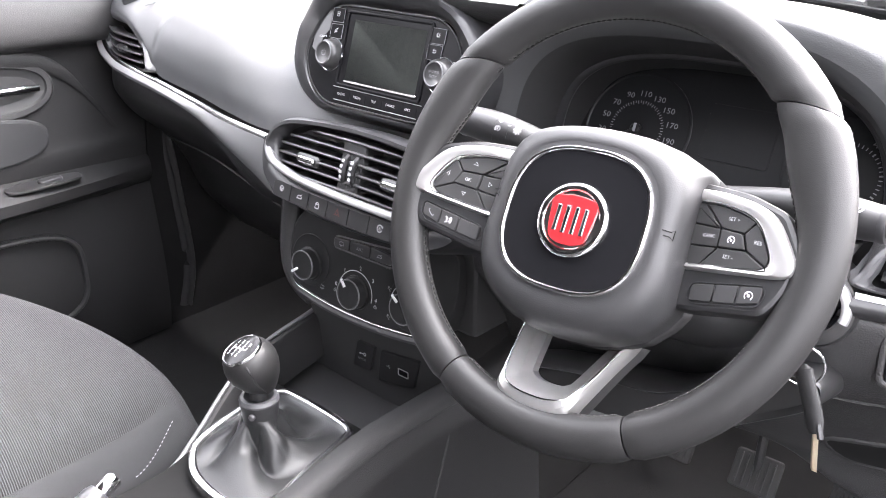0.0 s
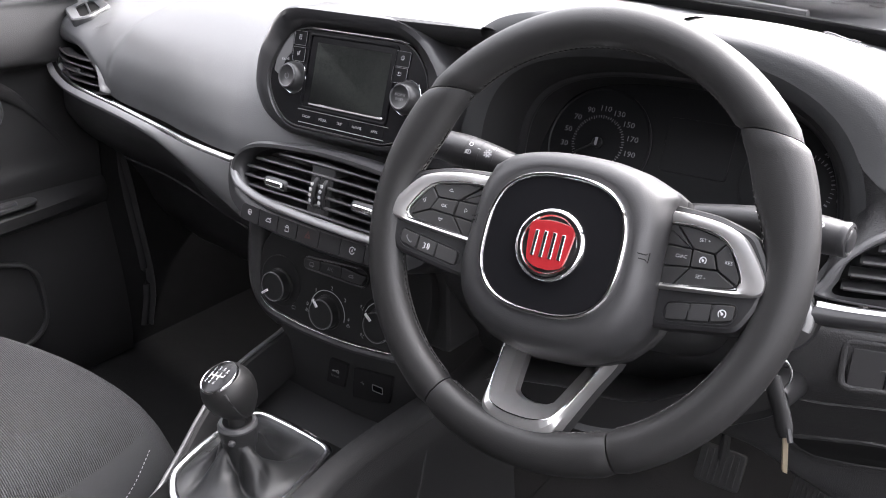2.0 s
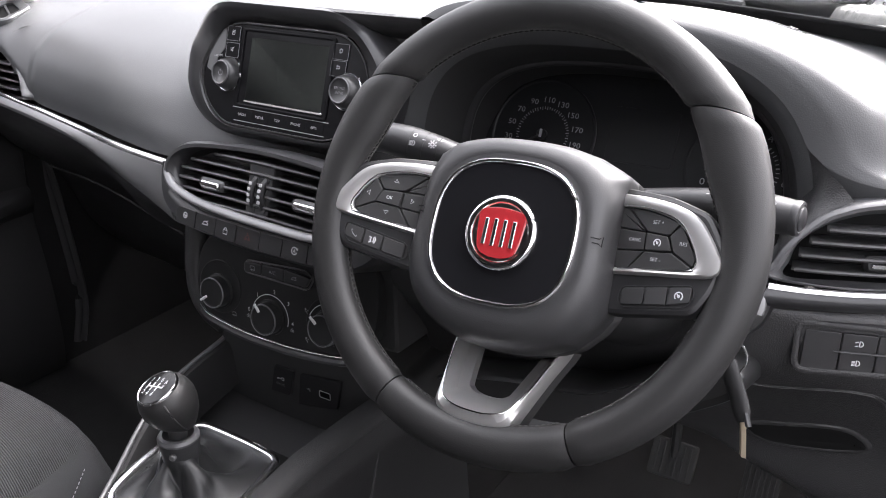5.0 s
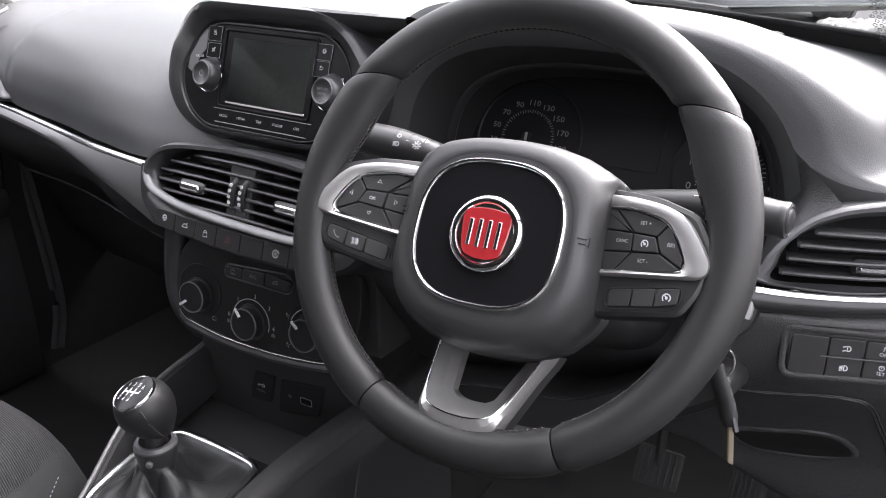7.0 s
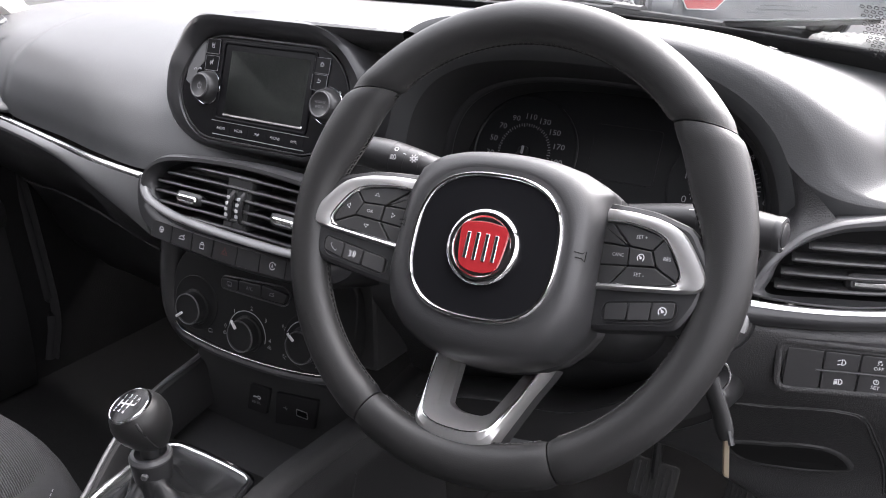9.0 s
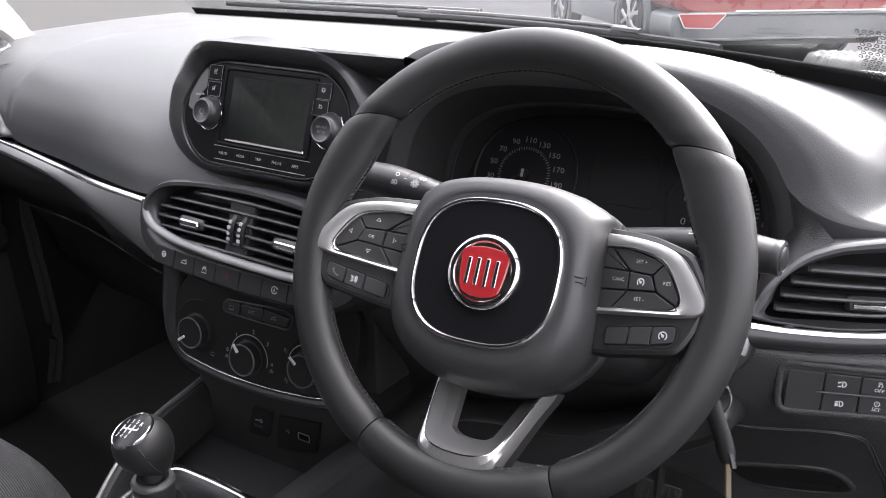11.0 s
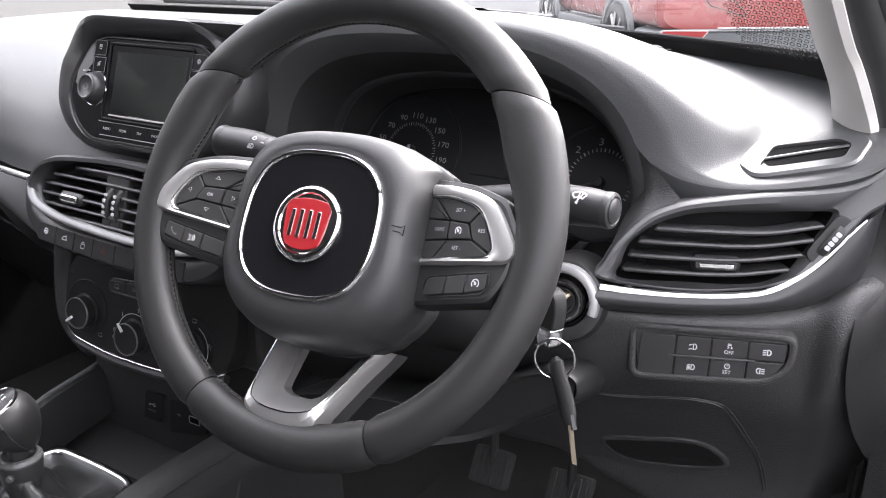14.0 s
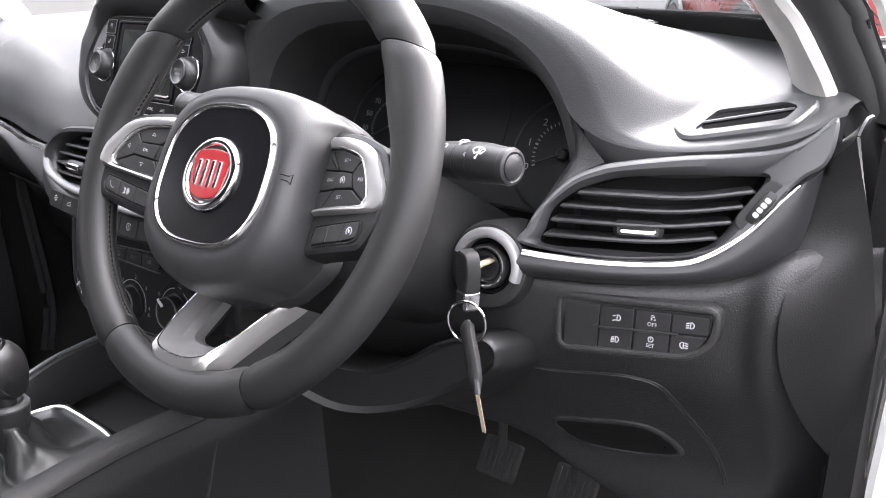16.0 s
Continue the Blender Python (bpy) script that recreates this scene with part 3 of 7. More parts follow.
def build_dashboard():
    dash = thing("dashboard", pose(0, 0, 0), "dark grey grained plastic car dashboard with silver strips", "dashboard")
    st = {
        -0.745: [(0.250, 0.944), (0.256, 0.958), (0.272, 0.972), (0.31, 0.983), (0.36, 0.990), (0.42, 0.997), (0.48, 1.0)],
        -0.700: [(0.224, 0.950), (0.229, 0.962), (0.244, 0.976), (0.29, 0.988), (0.36, 0.996), (0.46, 1.002), (0.56, 1.0)],
        -0.640: [(0.206, 0.950), (0.210, 0.962), (0.228, 0.977), (0.28, 0.990), (0.37, 1.0), (0.50, 1.005), (0.63, 1.0)],
        -0.570: [(0.190, 0.934), (0.194, 0.948), (0.216, 0.968), (0.27, 0.987), (0.37, 1.001), (0.52, 1.007), (0.68, 1.0)],
        -0.525: [(0.184, 0.895), (0.190, 0.920), (0.212, 0.952), (0.266, 0.980), (0.37, 1.001), (0.53, 1.007), (0.70, 1.0)],
        -0.500: [(0.186, 0.873), (0.191, 0.905), (0.212, 0.943), (0.264, 0.976), (0.37, 1.0), (0.53, 1.007), (0.71, 1.0)],
        -0.380: [(0.172, 0.864), (0.177, 0.897), (0.198, 0.935), (0.252, 0.972), (0.36, 1.0), (0.54, 1.008), (0.735, 1.0)],
        -0.270: [(0.144, 0.863), (0.152, 0.895), (0.178, 0.932), (0.238, 0.970), (0.35, 1.0), (0.54, 1.008), (0.745, 1.0)],
        -0.160: [(0.126, 0.863), (0.140, 0.895), (0.172, 0.932), (0.236, 0.970), (0.35, 1.0), (0.54, 1.008), (0.745, 1.0)],
        -0.020: [(0.150, 0.863), (0.165, 0.895), (0.20, 0.932), (0.25, 0.972), (0.35, 1.002), (0.54, 1.01), (0.745, 1.0)],
        0.080: [(0.222, 0.865), (0.218, 0.91), (0.211, 0.96), (0.203, 1.005), (0.218, 1.024), (0.54, 1.01), (0.742, 1.0)],
        0.125: [(0.230, 0.865), (0.226, 0.91), (0.219, 0.96), (0.211, 1.005), (0.226, 1.025), (0.54, 1.01), (0.735, 1.0)],
        0.145: [(0.370, 0.880), (0.372, 0.90), (0.375, 0.932), (0.38, 0.962), (0.42, 0.992), (0.53, 1.007), (0.72, 1.0)],
        0.200: [(0.370, 0.880), (0.372, 0.90), (0.375, 0.932), (0.38, 0.962), (0.42, 0.992), (0.53, 1.007), (0.72, 1.0)],
        0.345: [(0.370, 0.880), (0.372, 0.90), (0.375, 0.932), (0.38, 0.962), (0.42, 0.992), (0.52, 1.006), (0.66, 1.0)],
    }
    for x, c in st.items():
        c[6] = (screen_base(x), 0.999)
        c[5] = ((c[4][0] + c[6][0]) / 2, (c[4][1] + c[6][1]) / 2 + 0.003)
    part("upper_pad", loft(st, 150, 40, 0.004), PAD, dash, "soft grained dark grey upper pad")

    words("airbag", 0.020, 0, 0, 0, LOWER, dash).matrix_basis = Matrix.Translation((-0.560, 0.226, 0.9722)) @ pose(0, 0, 0, 24, 0, -60)

    # hood over the instruments: arches from the dial face forwards
    def arch(y, a, b, square=2.5, soft=2.5, x0=0.335, z0=0.895, foot=0.05):
        out = []
        for k in range(57):
            t = math.pi * k / 56
            c, s = math.cos(t), math.sin(t)
            e = square if c > 0 else soft
            out.append((x0 - (a if c < 0 else min(a, 0.218)) * math.copysign(abs(c) ** (2 / e), c), y, z0 + b * abs(s) ** (2 / e) - foot * (1 - abs(s)) ** 3))
        return out
    spec = [(0.318, 0.168, 0.078), (0.285, 0.171, 0.090), (0.262, 0.174, 0.100), (0.240, 0.178, 0.108), (0.219, 0.184, 0.116), (0.204, 0.191, 0.125), (0.195, 0.198, 0.134), (0.191, 0.206, 0.142), (0.1925, 0.216, 0.1505), (0.195, 0.226, 0.1585), (0.200, 0.2325, 0.1635), (0.210, 0.237, 0.1655), (0.235, 0.241, 0.164), (0.30, 0.255, 0.152), (0.40, 0.275, 0.132), (0.54, 0.30, 0.108)]
    spec = [q + (2.5 + 1.8 * min(1.0, max(0.0, k - 4) / 6), 2.5) for k, q in enumerate(spec)]
    hood = [arch(*q) for q in spec]
    part("hood_lining", rings(hood[:6], closed=False), DARK, dash, "black inside of the hood")
    part("instrument_hood", rings(hood[5:8], closed=False), PAD, dash, "arched hood over the instruments")
    part("hood_top", rings([ring[:30] for ring in hood[7:]], closed=False), PAD, dash, "smooth top of the hood")
    # the pad right of the hood: it flows from the hood's edge down to the lip over the side vent
    mr = plane_at((0.52, 0.142, 0.854), -21, 10)
    lip = [mr @ Vector((u, v + 0.0015, 0.001)) for u, v in ((0.056, 0.0715), (0.071, 0.075), (0.110, 0.081), (0.148, 0.085), (0.177, 0.090), (0.194, 0.099), (0.207, 0.108), (0.215, 0.112))]
    sections = []
    edge, crest = hood[7], hood[10]
    last = max(k for k in range(28, 57) if edge[k][2] > 0.935)
    for k in range(28, last + 1):
        f = (k - 28) / (last - 28)
        e, c = Vector(edge[k]), Vector(crest[k])
        b = Vector((0.335 + 0.275 * f ** 1.2, 0, 0.999))
        b.y = screen_base(b.x)
        side = min(1.0, max(0.0, (c.x - 0.44) / 0.10))
        drop = side * min(1.0, max(0.0, (c.z - 0.93) / 0.08))
        rad = Vector((e.x - 0.335, 0, (e.z - 0.895) * 1.2)).normalized()
        c1 = e + Vector((rad.x * 0.018, 0.001, rad.z * 0.0085))
        m1 = e + Vector((rad.x * 0.043, 0.005, rad.z * 0.0175))
        m2 = e + Vector((rad.x * 0.062, 0.012, rad.z * 0.0220 - 0.002 * drop))
        p1 = e + Vector((rad.x * 0.086, 0.042, rad.z * 0.0235 - 0.009 * drop))
        p2 = p1.lerp(b, 0.30) + Vector((0.010 * side, 0, 0.004 * (1 - side) - 0.009 * side))
        p3 = p1.lerp(b, 0.62) + Vector((0, 0, 0.003 * (1 - side) - 0.003 * side))
        sections.append([e, c1, m1, m2, p1, p2, p3, b])
    for k, e in enumerate(lip):
        f = k / (len(lip) - 1)
        b = Vector((0.618 + 0.092 * f, 0, 0.999 - 0.044 * f * f))
        b.y = max(screen_base(b.x), e.y + 0.05)
        c = e + Vector((0.0, 0.0100, 0.0052))
        d = e + Vector((0.002, 0.0240, 0.0088))
        sections.append([e, e + Vector((0, 0.0028, 0.0024)), c, d, d.lerp(b, 0.14) - Vector((0, 0, 0.002 * (1 - f))), d.lerp(b, 0.30) - Vector((0, 0, 0.004 * (1 - f))), d.lerp(b, 0.62) - Vector((0, 0, 0.004 * (1 - f))), b])
    fine = [smooth_line(q, 34) for q in sections]
    rows = [smooth_line([q[j] for q in fine], 150) for j in range(34)]
    for _ in range(40):
        for r in rows[5:-1]:
            r[1:-1] = [a * 0.25 + b * 0.5 + c * 0.25 for a, b, c in zip(r, r[1:], r[2:])]
        for j in range(8, 32):
            rows[j] = [a * 0.2 + b * 0.6 + c * 0.2 for a, b, c in zip(rows[j - 1], rows[j], rows[j + 1])]
    joint = round((last - 27.5) / (len(sections) - 1) * 149)
    for _ in range(150):
        for r in rows:
            for k in range(joint - 26, joint + 27):
                w = 0.5 * (1 - abs(k - joint) / 27)
                r[k] = r[k] * (1 - w) + (r[k - 1] + r[k + 1]) * (w / 2)
    rows.insert(0, [q + (Vector((-0.004, 0.012, -0.022)) if k > joint - 6 else Vector((0, 0.002, 0.001))) for k, q in enumerate(rows[0])])
    rows_pad = rows
    part("right_pad", sheet(rows), PAD, dash, "soft grained dark grey pad by the windscreen", sharp=70)
    # face between the hood's opening and the side vent
    foot = [Vector(p) for p in edge[last - 2:]]
    down = smooth_line([mr @ Vector(q) for q in ((0.056, 0.0735, 0.0), (0.046, 0.0685, 0.0), (0.031, 0.060, 0.001), (0.011, 0.039, 0.001), (0.001, 0.024, 0.001), (-0.003, 0.014, 0.0), (-0.006, 0.006, -0.004))], len(foot))
    foot = [Vector((min(p.x, q.x - 0.003), p.y, p.z)) for p, q in zip(foot, down)]
    part("hood_foot", sheet([[p.lerp(q, t) + Vector((0.004, -0.006, 0)) * (math.sin(3.1416 * t) * max(0.0, 1 - 2 * k / (len(down) - 1))) for k, (p, q) in enumerate(zip(foot, down))] for t in [j / 8 for j in range(9)]]), LOWER, dash, "rounded foot of the hood", sharp=70)
    # rim moulding just inside the hood
    part("hood_rim", tube(arch(0.262, 0.1745, 0.103), 0.0065, 10), SATIN, dash, "satin rim round the dials")

    # pod that holds the audio unit, with a brow over it
    m = plane_at((0, 0.162, 0.969), 2.2, 18)
    base = resample(offset(rounded(AUDIO_FACE, AUDIO_ROUND, 7), 0.002), 120)
    loops = []
    for grow_top, grow_side, grow_low, w, w_top in ((0, 0, 0, -0.012, -0.012), (0, 0, 0, 0.0035, 0.003), (0.001, 0.002, 0.0008, 0.0052, 0.006), (0.005, 0.014, 0.0030, 0.0040, 0.014), (0.012, 0.027, 0.0060, 0.0005, 0.0215), (0.017, 0.037, 0.0088, -0.008, 0.0225), (0.0205, 0.045, 0.0115, -0.020, 0.018), (0.0225, 0.051, 0.016, -0.036, 0.004), (0.0230, 0.057, 0.024, -0.066, -0.05)):
        loop = []
        for (px, py), (qx, qy) in zip(base, offset(base, 1.0)):
            nx, ny = qx - px, qy - py
            side = nx * nx * (1.0 if nx < 0 else 0.45)
            g = grow_top * max(0, ny) ** 2 + grow_side * side + grow_low * max(0, -ny) ** 2
            f = max(0, ny) ** 1.5
            ww = w * (1 - f) + w_top * f
            loop.append((px + nx * g, py + ny * g + (-ww * 0.30 if ww < -0.02 else 0), ww))
        loops.append(loop)
    part("audio_pod", rings(loops), SATIN, dash, "rounded pod round the audio unit", m)

    # the brow runs on from the pod to the instrument hood
    rows = []
    for dv, w in ((-0.016, -0.075), (-0.017, -0.02), (-0.016, -0.004), (-0.012, 0.010), (-0.006, 0.0185), (0.0, 0.0215), (0.0035, 0.0185), (0.0050, 0.008), (0.0035, -0.02), (0.0, -0.075)):
        row = []
        for k in range(25):
            u = 0.040 + 0.128 * k / 24
            f = max(0.0, (u - 0.075) / 0.13)
            row.append((u, 0.0680 + dv * (1 - 0.3 * f) + 0.004 * f, w - 0.020 * f))
        rows.append(row)
    part("brow", sheet(rows), LOWER, dash, "brow that runs on from the pod to the hood", m)
    # the dark wall between the audio unit and the instruments, hollowed to the hood's edge
    rows = []
    for k in range(13):
        t = k / 12
        row = []
        for j in range(15):
            f = j / 14
            row.append((0.092 + 0.062 * f, 0.165 + 0.070 * f ** 1.4 + 0.020 * t - 0.02 * math.sin(3.1416 * f) * 0.4, 0.885 + 0.140 * t))
        rows.append(row)
    part("cheek_wall", sheet(rows, 0.003), LOWER, dash, "dark hollow wall between radio and instruments", sharp=70)

    # silver strips and the satin bands under them
    left = [(-0.150, 0.115, 0.858), (-0.27, 0.136, 0.857), (-0.38, 0.164, 0.857), (-0.5, 0.178, 0.868)]
    mv = plane_at((-0.52, 0.176, 0.872), 8, 15)
    left += [tuple(mv @ Vector((u, v, 0.0075))) for u, v in ((-0.06, 0.006), (-0.117, 0.013), (-0.160, 0.030), (-0.182, 0.062), (-0.178, 0.090))]
    path = smooth_line(left, 70)
    part("silver_strip", tube(path, 0.0046, 10, flat=0.5, up=(0, -0.72, 0.69)), BRIGHT, dash, "bright satin silver strip")
    rows = []
    n = len(path)
    for f in range(7):
        t = f / 6
        row = []
        for i, q in enumerate(path):
            s = i / (n - 1)
            h = 0.009 + 0.056 * max(0.0, 1 - s / 0.34) ** 2
            row.append((q.x - 0.004 * t * (s > 0.7), q.y - 0.010 * math.sin(t * 2.4) + 0.006 * t, q.z - 0.004 - h * t))
        rows.append(row)
    part("satin_band", sheet(rows, 0.004), STRIP_BAND, dash, "light satin grey band under the strip")
    mr = plane_at((0.52, 0.142, 0.854), -21, 10)
    right = [tuple(mr @ Vector((u, v, 0.004))) for u, v in ((-0.001, 0.0022), (0.0251, 0.0004), (0.0673, 0.0000), (0.108, 0.0030), (0.1314, 0.0097), (0.1572, 0.0284), (0.1781, 0.0519), (0.1901, 0.0650))]
    path = smooth_line(right, 60)
    part("silver_strip", tube(path, [0.0029] * 40 + [0.0029 - 0.0020 * k / 19 for k in range(20)], 10, flat=0.6, up=(0, -0.80, 0.60)), BRIGHT, dash, "bright satin silver strip")
    lower = smooth_line([tuple(mr @ Vector((u, v, w))) for u, v, w in ((-0.010, -0.017, -0.006), (0.034, -0.017, -0.006), (0.076, -0.016, -0.006), (0.117, -0.012, -0.006), (0.150, -0.006, -0.007), (0.178, 0.006, -0.010), (0.196, 0.024, -0.012), (0.206, 0.076, -0.012))], 60)
    rows = []
    for f in range(8):
        t = f / 7
        rows.append([q.lerp(r, t) + Vector((0.002, -0.008, 0.001)) * math.sin(t * 2.6) for q, r in zip(path, lower)])
    part("satin_band", sheet(rows, 0.004), SATIN, dash, "satin black band under the strip")

    # lower panel on the passenger side with the glove box lid
    st = {}
    for x, y in ((-0.745, 0.26), (-0.69, 0.212), (-0.6, 0.20), (-0.5, 0.186), (-0.38, 0.172), (-0.27, 0.146), (-0.20, 0.136), (-0.15, 0.14)):
        d = 0.03 if x > -0.3 else 0.0
        st[x] = [(y + 0.004, 0.852 - d + (0.02 if x < -0.55 else 0)), (y - 0.002, 0.836 - d), (y + 0.004, 0.812 - d), (y + 0.03, 0.775 - d), (y + 0.085, 0.725 - d * 0.5), (y + 0.12, 0.67), (y + 0.15, 0.60), (y + 0.22, 0.52)]
    part("lower_panel", loft(st, 60, 30, 0.004), LOWER, dash, "black grained lower panel")
    lid = [(x, y0 + 0.052, z) for x, y0, z in ((-0.62, 0.205, 0.742), (-0.45, 0.18, 0.742), (-0.24, 0.142, 0.722))]
    part("glove_box_gap", tube(smooth_line(lid, 20), 0.0018, 6), DARK, dash)

    # lower panel on the driver's side, its fascia and the end cap
    st = {}
    for x, y in ((0.15, 0.13), (0.25, 0.12), (0.40, 0.138), (0.46, 0.142), (0.52, 0.150), (0.58, 0.164), (0.64, 0.184), (0.67, 0.196)):
        up = 0.012 * max(0.0, (x - 0.60) / 0.07) ** 2
        foot = [(y + 0.085, 0.648), (y + 0.100, 0.636), (y + 0.16, 0.648)] if x < 0.48 else [(y + 0.086, 0.645), (y + 0.100, 0.605), (y + 0.15, 0.595)] if x < 0.55 else [(y + 0.086, 0.645), (y + 0.105, 0.58), (y + 0.14, 0.54)]
        st[x] = [(y + 0.012, 0.842 + up), (y + 0.002, 0.836 + up), (y - 0.003, 0.827 + up * 0.9), (y - 0.001, 0.80 + up * 0.5), (y + 0.006, 0.772 + up * 0.2), (y + 0.022, 0.745), (y + 0.055, 0.70)] + foot
    st[0.700] = [(0.222, 0.872), (0.210, 0.866), (0.202, 0.854), (0.197, 0.83), (0.203, 0.80), (0.214, 0.778), (0.240, 0.742), (0.268, 0.707), (0.305, 0.66), (0.35, 0.60)]
    st[0.744] = [(0.262, 0.872), (0.262, 0.866), (0.266, 0.854), (0.279, 0.83), (0.294, 0.80), (0.304, 0.778), (0.316, 0.742), (0.326, 0.707), (0.338, 0.66), (0.364, 0.60)]
    knee = loft(st, 80, 60)
    grid = [v.co.copy() for v in knee.verts]

    def on_knee(x, z, out=0.0):
        near = sorted(grid, key=lambda q: (q.x - x) ** 2 + (q.z - z) ** 2)[:5]
        w = [1 / ((q.x - x) ** 2 + (q.z - z) ** 2 + 1e-8) for q in near]
        return Vector((x, sum(q.y * k for q, k in zip(near, w)) / sum(w) - out, z))
    part("knee_panel", knee, LOWER, dash, "black grained knee panel")
    left = smooth_line([mr @ Vector((0.210, 0.082, -0.012)), mr @ Vector((0.206, 0.046, -0.014)), mr @ Vector((0.198, 0.022, -0.014)), (0.7015, 0.208, 0.85), (0.7015, 0.200, 0.82), (0.7035, 0.212, 0.785), (0.712, 0.246, 0.735), (0.726, 0.286, 0.69), (0.738, 0.312, 0.66)], 44)
    right_side = smooth_line([(0.724, 0.235, 0.953), (0.731, 0.236, 0.92), (0.736, 0.244, 0.89), (0.738, 0.254, 0.86), (0.740, 0.271, 0.82), (0.741, 0.290, 0.78), (0.742, 0.302, 0.74), (0.742, 0.312, 0.70), (0.742, 0.320, 0.655)], 44)
    rows = [[p.lerp(q, t) + Vector((0.003, 0.0, 0.001)) * math.sin(3.1416 * t) for p, q in zip(left, right_side)] for t in [k / 8 for k in range(9)]]
    rows.insert(0, [p - (q - p) * 0.01 + Vector((0, 0.006, 0)) for p, q in zip(left, right_side)])
    part("end_cap", sheet(rows, 0.003), DOOR, dash, "black plastic end cap at the door opening", sharp=70)
    part("end_cap_gap", tube([q + Vector((0.0005, -0.0004, 0)) for q in left], 0.0006, 6), LOWER, dash)
    rows = [[p + Vector((0.004, 0.014, 0.012)) * t + Vector((0.0, 0.0, 0.004)) * math.sin(3.1416 * t) for p in smooth_line([rows[j][0] for j in range(1, 10)], 12)] for t in (0, 0.3, 0.6, 1)]
    part("end_cap_top", sheet(rows, 0.002), SATIN, dash)
    # fuse cover: a fine raised edge, and its finger pocket
    seam = [on_knee(q[0], q[1], 0.0004) for q in smooth_line([(0.45, 0.738), (0.53, 0.747), (0.575, 0.755), (0.597, 0.756), (0.615, 0.748), (0.626, 0.715), (0.638, 0.675), (0.645, 0.63)], 60)]
    part("cover_edge", tube(seam, 0.0013, 6), LOWER, dash)
    part("cover_seam", tube([q + Vector((0.0022, -0.0002, 0.0016)) for q in seam], 0.0009, 6), DARK, dash)
    ring = [(x, z) for x, z in curve([(0.506, 0.672), (0.540, 0.683), (0.575, 0.690), (0.598, 0.686), (0.613, 0.664), (0.600, 0.655), (0.560, 0.650), (0.522, 0.651)], 48)]
    loops = [[on_knee(x, z, out) for x, z in (offset(ring, g) if g else ring)] for g, out in ((0.004, -0.001), (0.002, 0.0018), (0.0, 0.0026), (-0.002, 0.0022))]
    part("pocket_edge", rings(loops), DARK, dash)
    # the pocket is a flush face; its shade is in the colour
    inner = [[on_knee(x, z, 0.0022) for x, z in offset(ring, g)] for g in (-0.002, -0.007, -0.012)]
    part("cover_pocket", rings(inner, (False, True)), VOID, dash, "finger pocket, its shade put into the dark colour")

    # centre stack body behind the panels
    body = rounded([(-0.128, -0.182), (0.15, -0.182), (0.150, -0.05), (0.145, -0.03), (-0.118, -0.03), (-0.124, -0.05)], 0.012, 3)
    part("stack_body", plate(body, -0.16, -0.062, 0.006), DARK, dash, "black centre stack", plane_at((0, 0.085, 0.86), 3, 0))
    # demister slots and the small grilles by the windscreen
    for s in (-1, 1):
        nrm = Vector((-0.06, -0.30, 1)).normalized() if s > 0 else Vector((0.02, -0.25, 1)).normalized()
        u = Vector((0.895, 0.445 * s, 0))
        u = (u - nrm * u.dot(nrm)).normalized()
        md = Matrix.Translation((s * 0.645, 0.251, 0.9535 if s > 0 else 0.983)) @ Matrix((u, nrm.cross(u), nrm)).transposed().to_4x4()
        shape = resample(rounded([(s * px, py) for px, py in ((-0.058, -0.003), (-0.049, -0.029), (0.026, -0.0300), (0.050, 0.005), (0.038, 0.029), (-0.029, 0.035))], 0.010, 5), 80)
        slot = resample(rounded([(s * px, py) for px, py in ((-0.040, -0.009), (-0.037, -0.014), (0.022, -0.0135), (0.034, 0.006), (0.027, 0.017), (-0.022, 0.020))], 0.005, 5), 80)
        mid = [tuple(Vector(p).lerp(Vector(q), 0.3)) for p, q in zip(shape, slot)]
        part("demister_frame", rings([[(*p, -0.014) for p in shape], [(*p, 0.0045) for p in shape], [(*p, 0.0066) for p in offset(shape, -0.002)], [(*p, 0.0066) for p in mid], [(*p, 0.0042) for p in slot], [(*p, -0.002) for p in slot]]), PAD, dash, "raised frame of a side demister slot", md)
        # flat plate whose near-black colour holds the slot's shade
        part("demister_slot", plate(offset(slot, 0.001), -0.004, 0.0018, 0.0003), VOID, dash, "", md)
        part("demister_vane", tube([(s * -0.036, 0.002, 0.0032), (s * 0.031, 0.005, 0.0032)], 0.0017, 6, flat=0.6), SATIN, dash, "", md)
    pad_pts = [q for r in rows_pad for q in r]
    for j in range(3):
        line = []
        for k in range(7):
            x, y = 0.395 + 0.060 * k / 6 + 0.008 * j, 0.520 - 0.045 * k / 6 - 0.013 * j
            near = min(pad_pts, key=lambda q: (q.x - x) ** 2 + (q.y - y) ** 2)
            line.append((x, y, near.z + 0.0006))
        part("defrost_gap", tube(line, 0.0013, 6, flat=0.5), DARK, dash)
    return dash


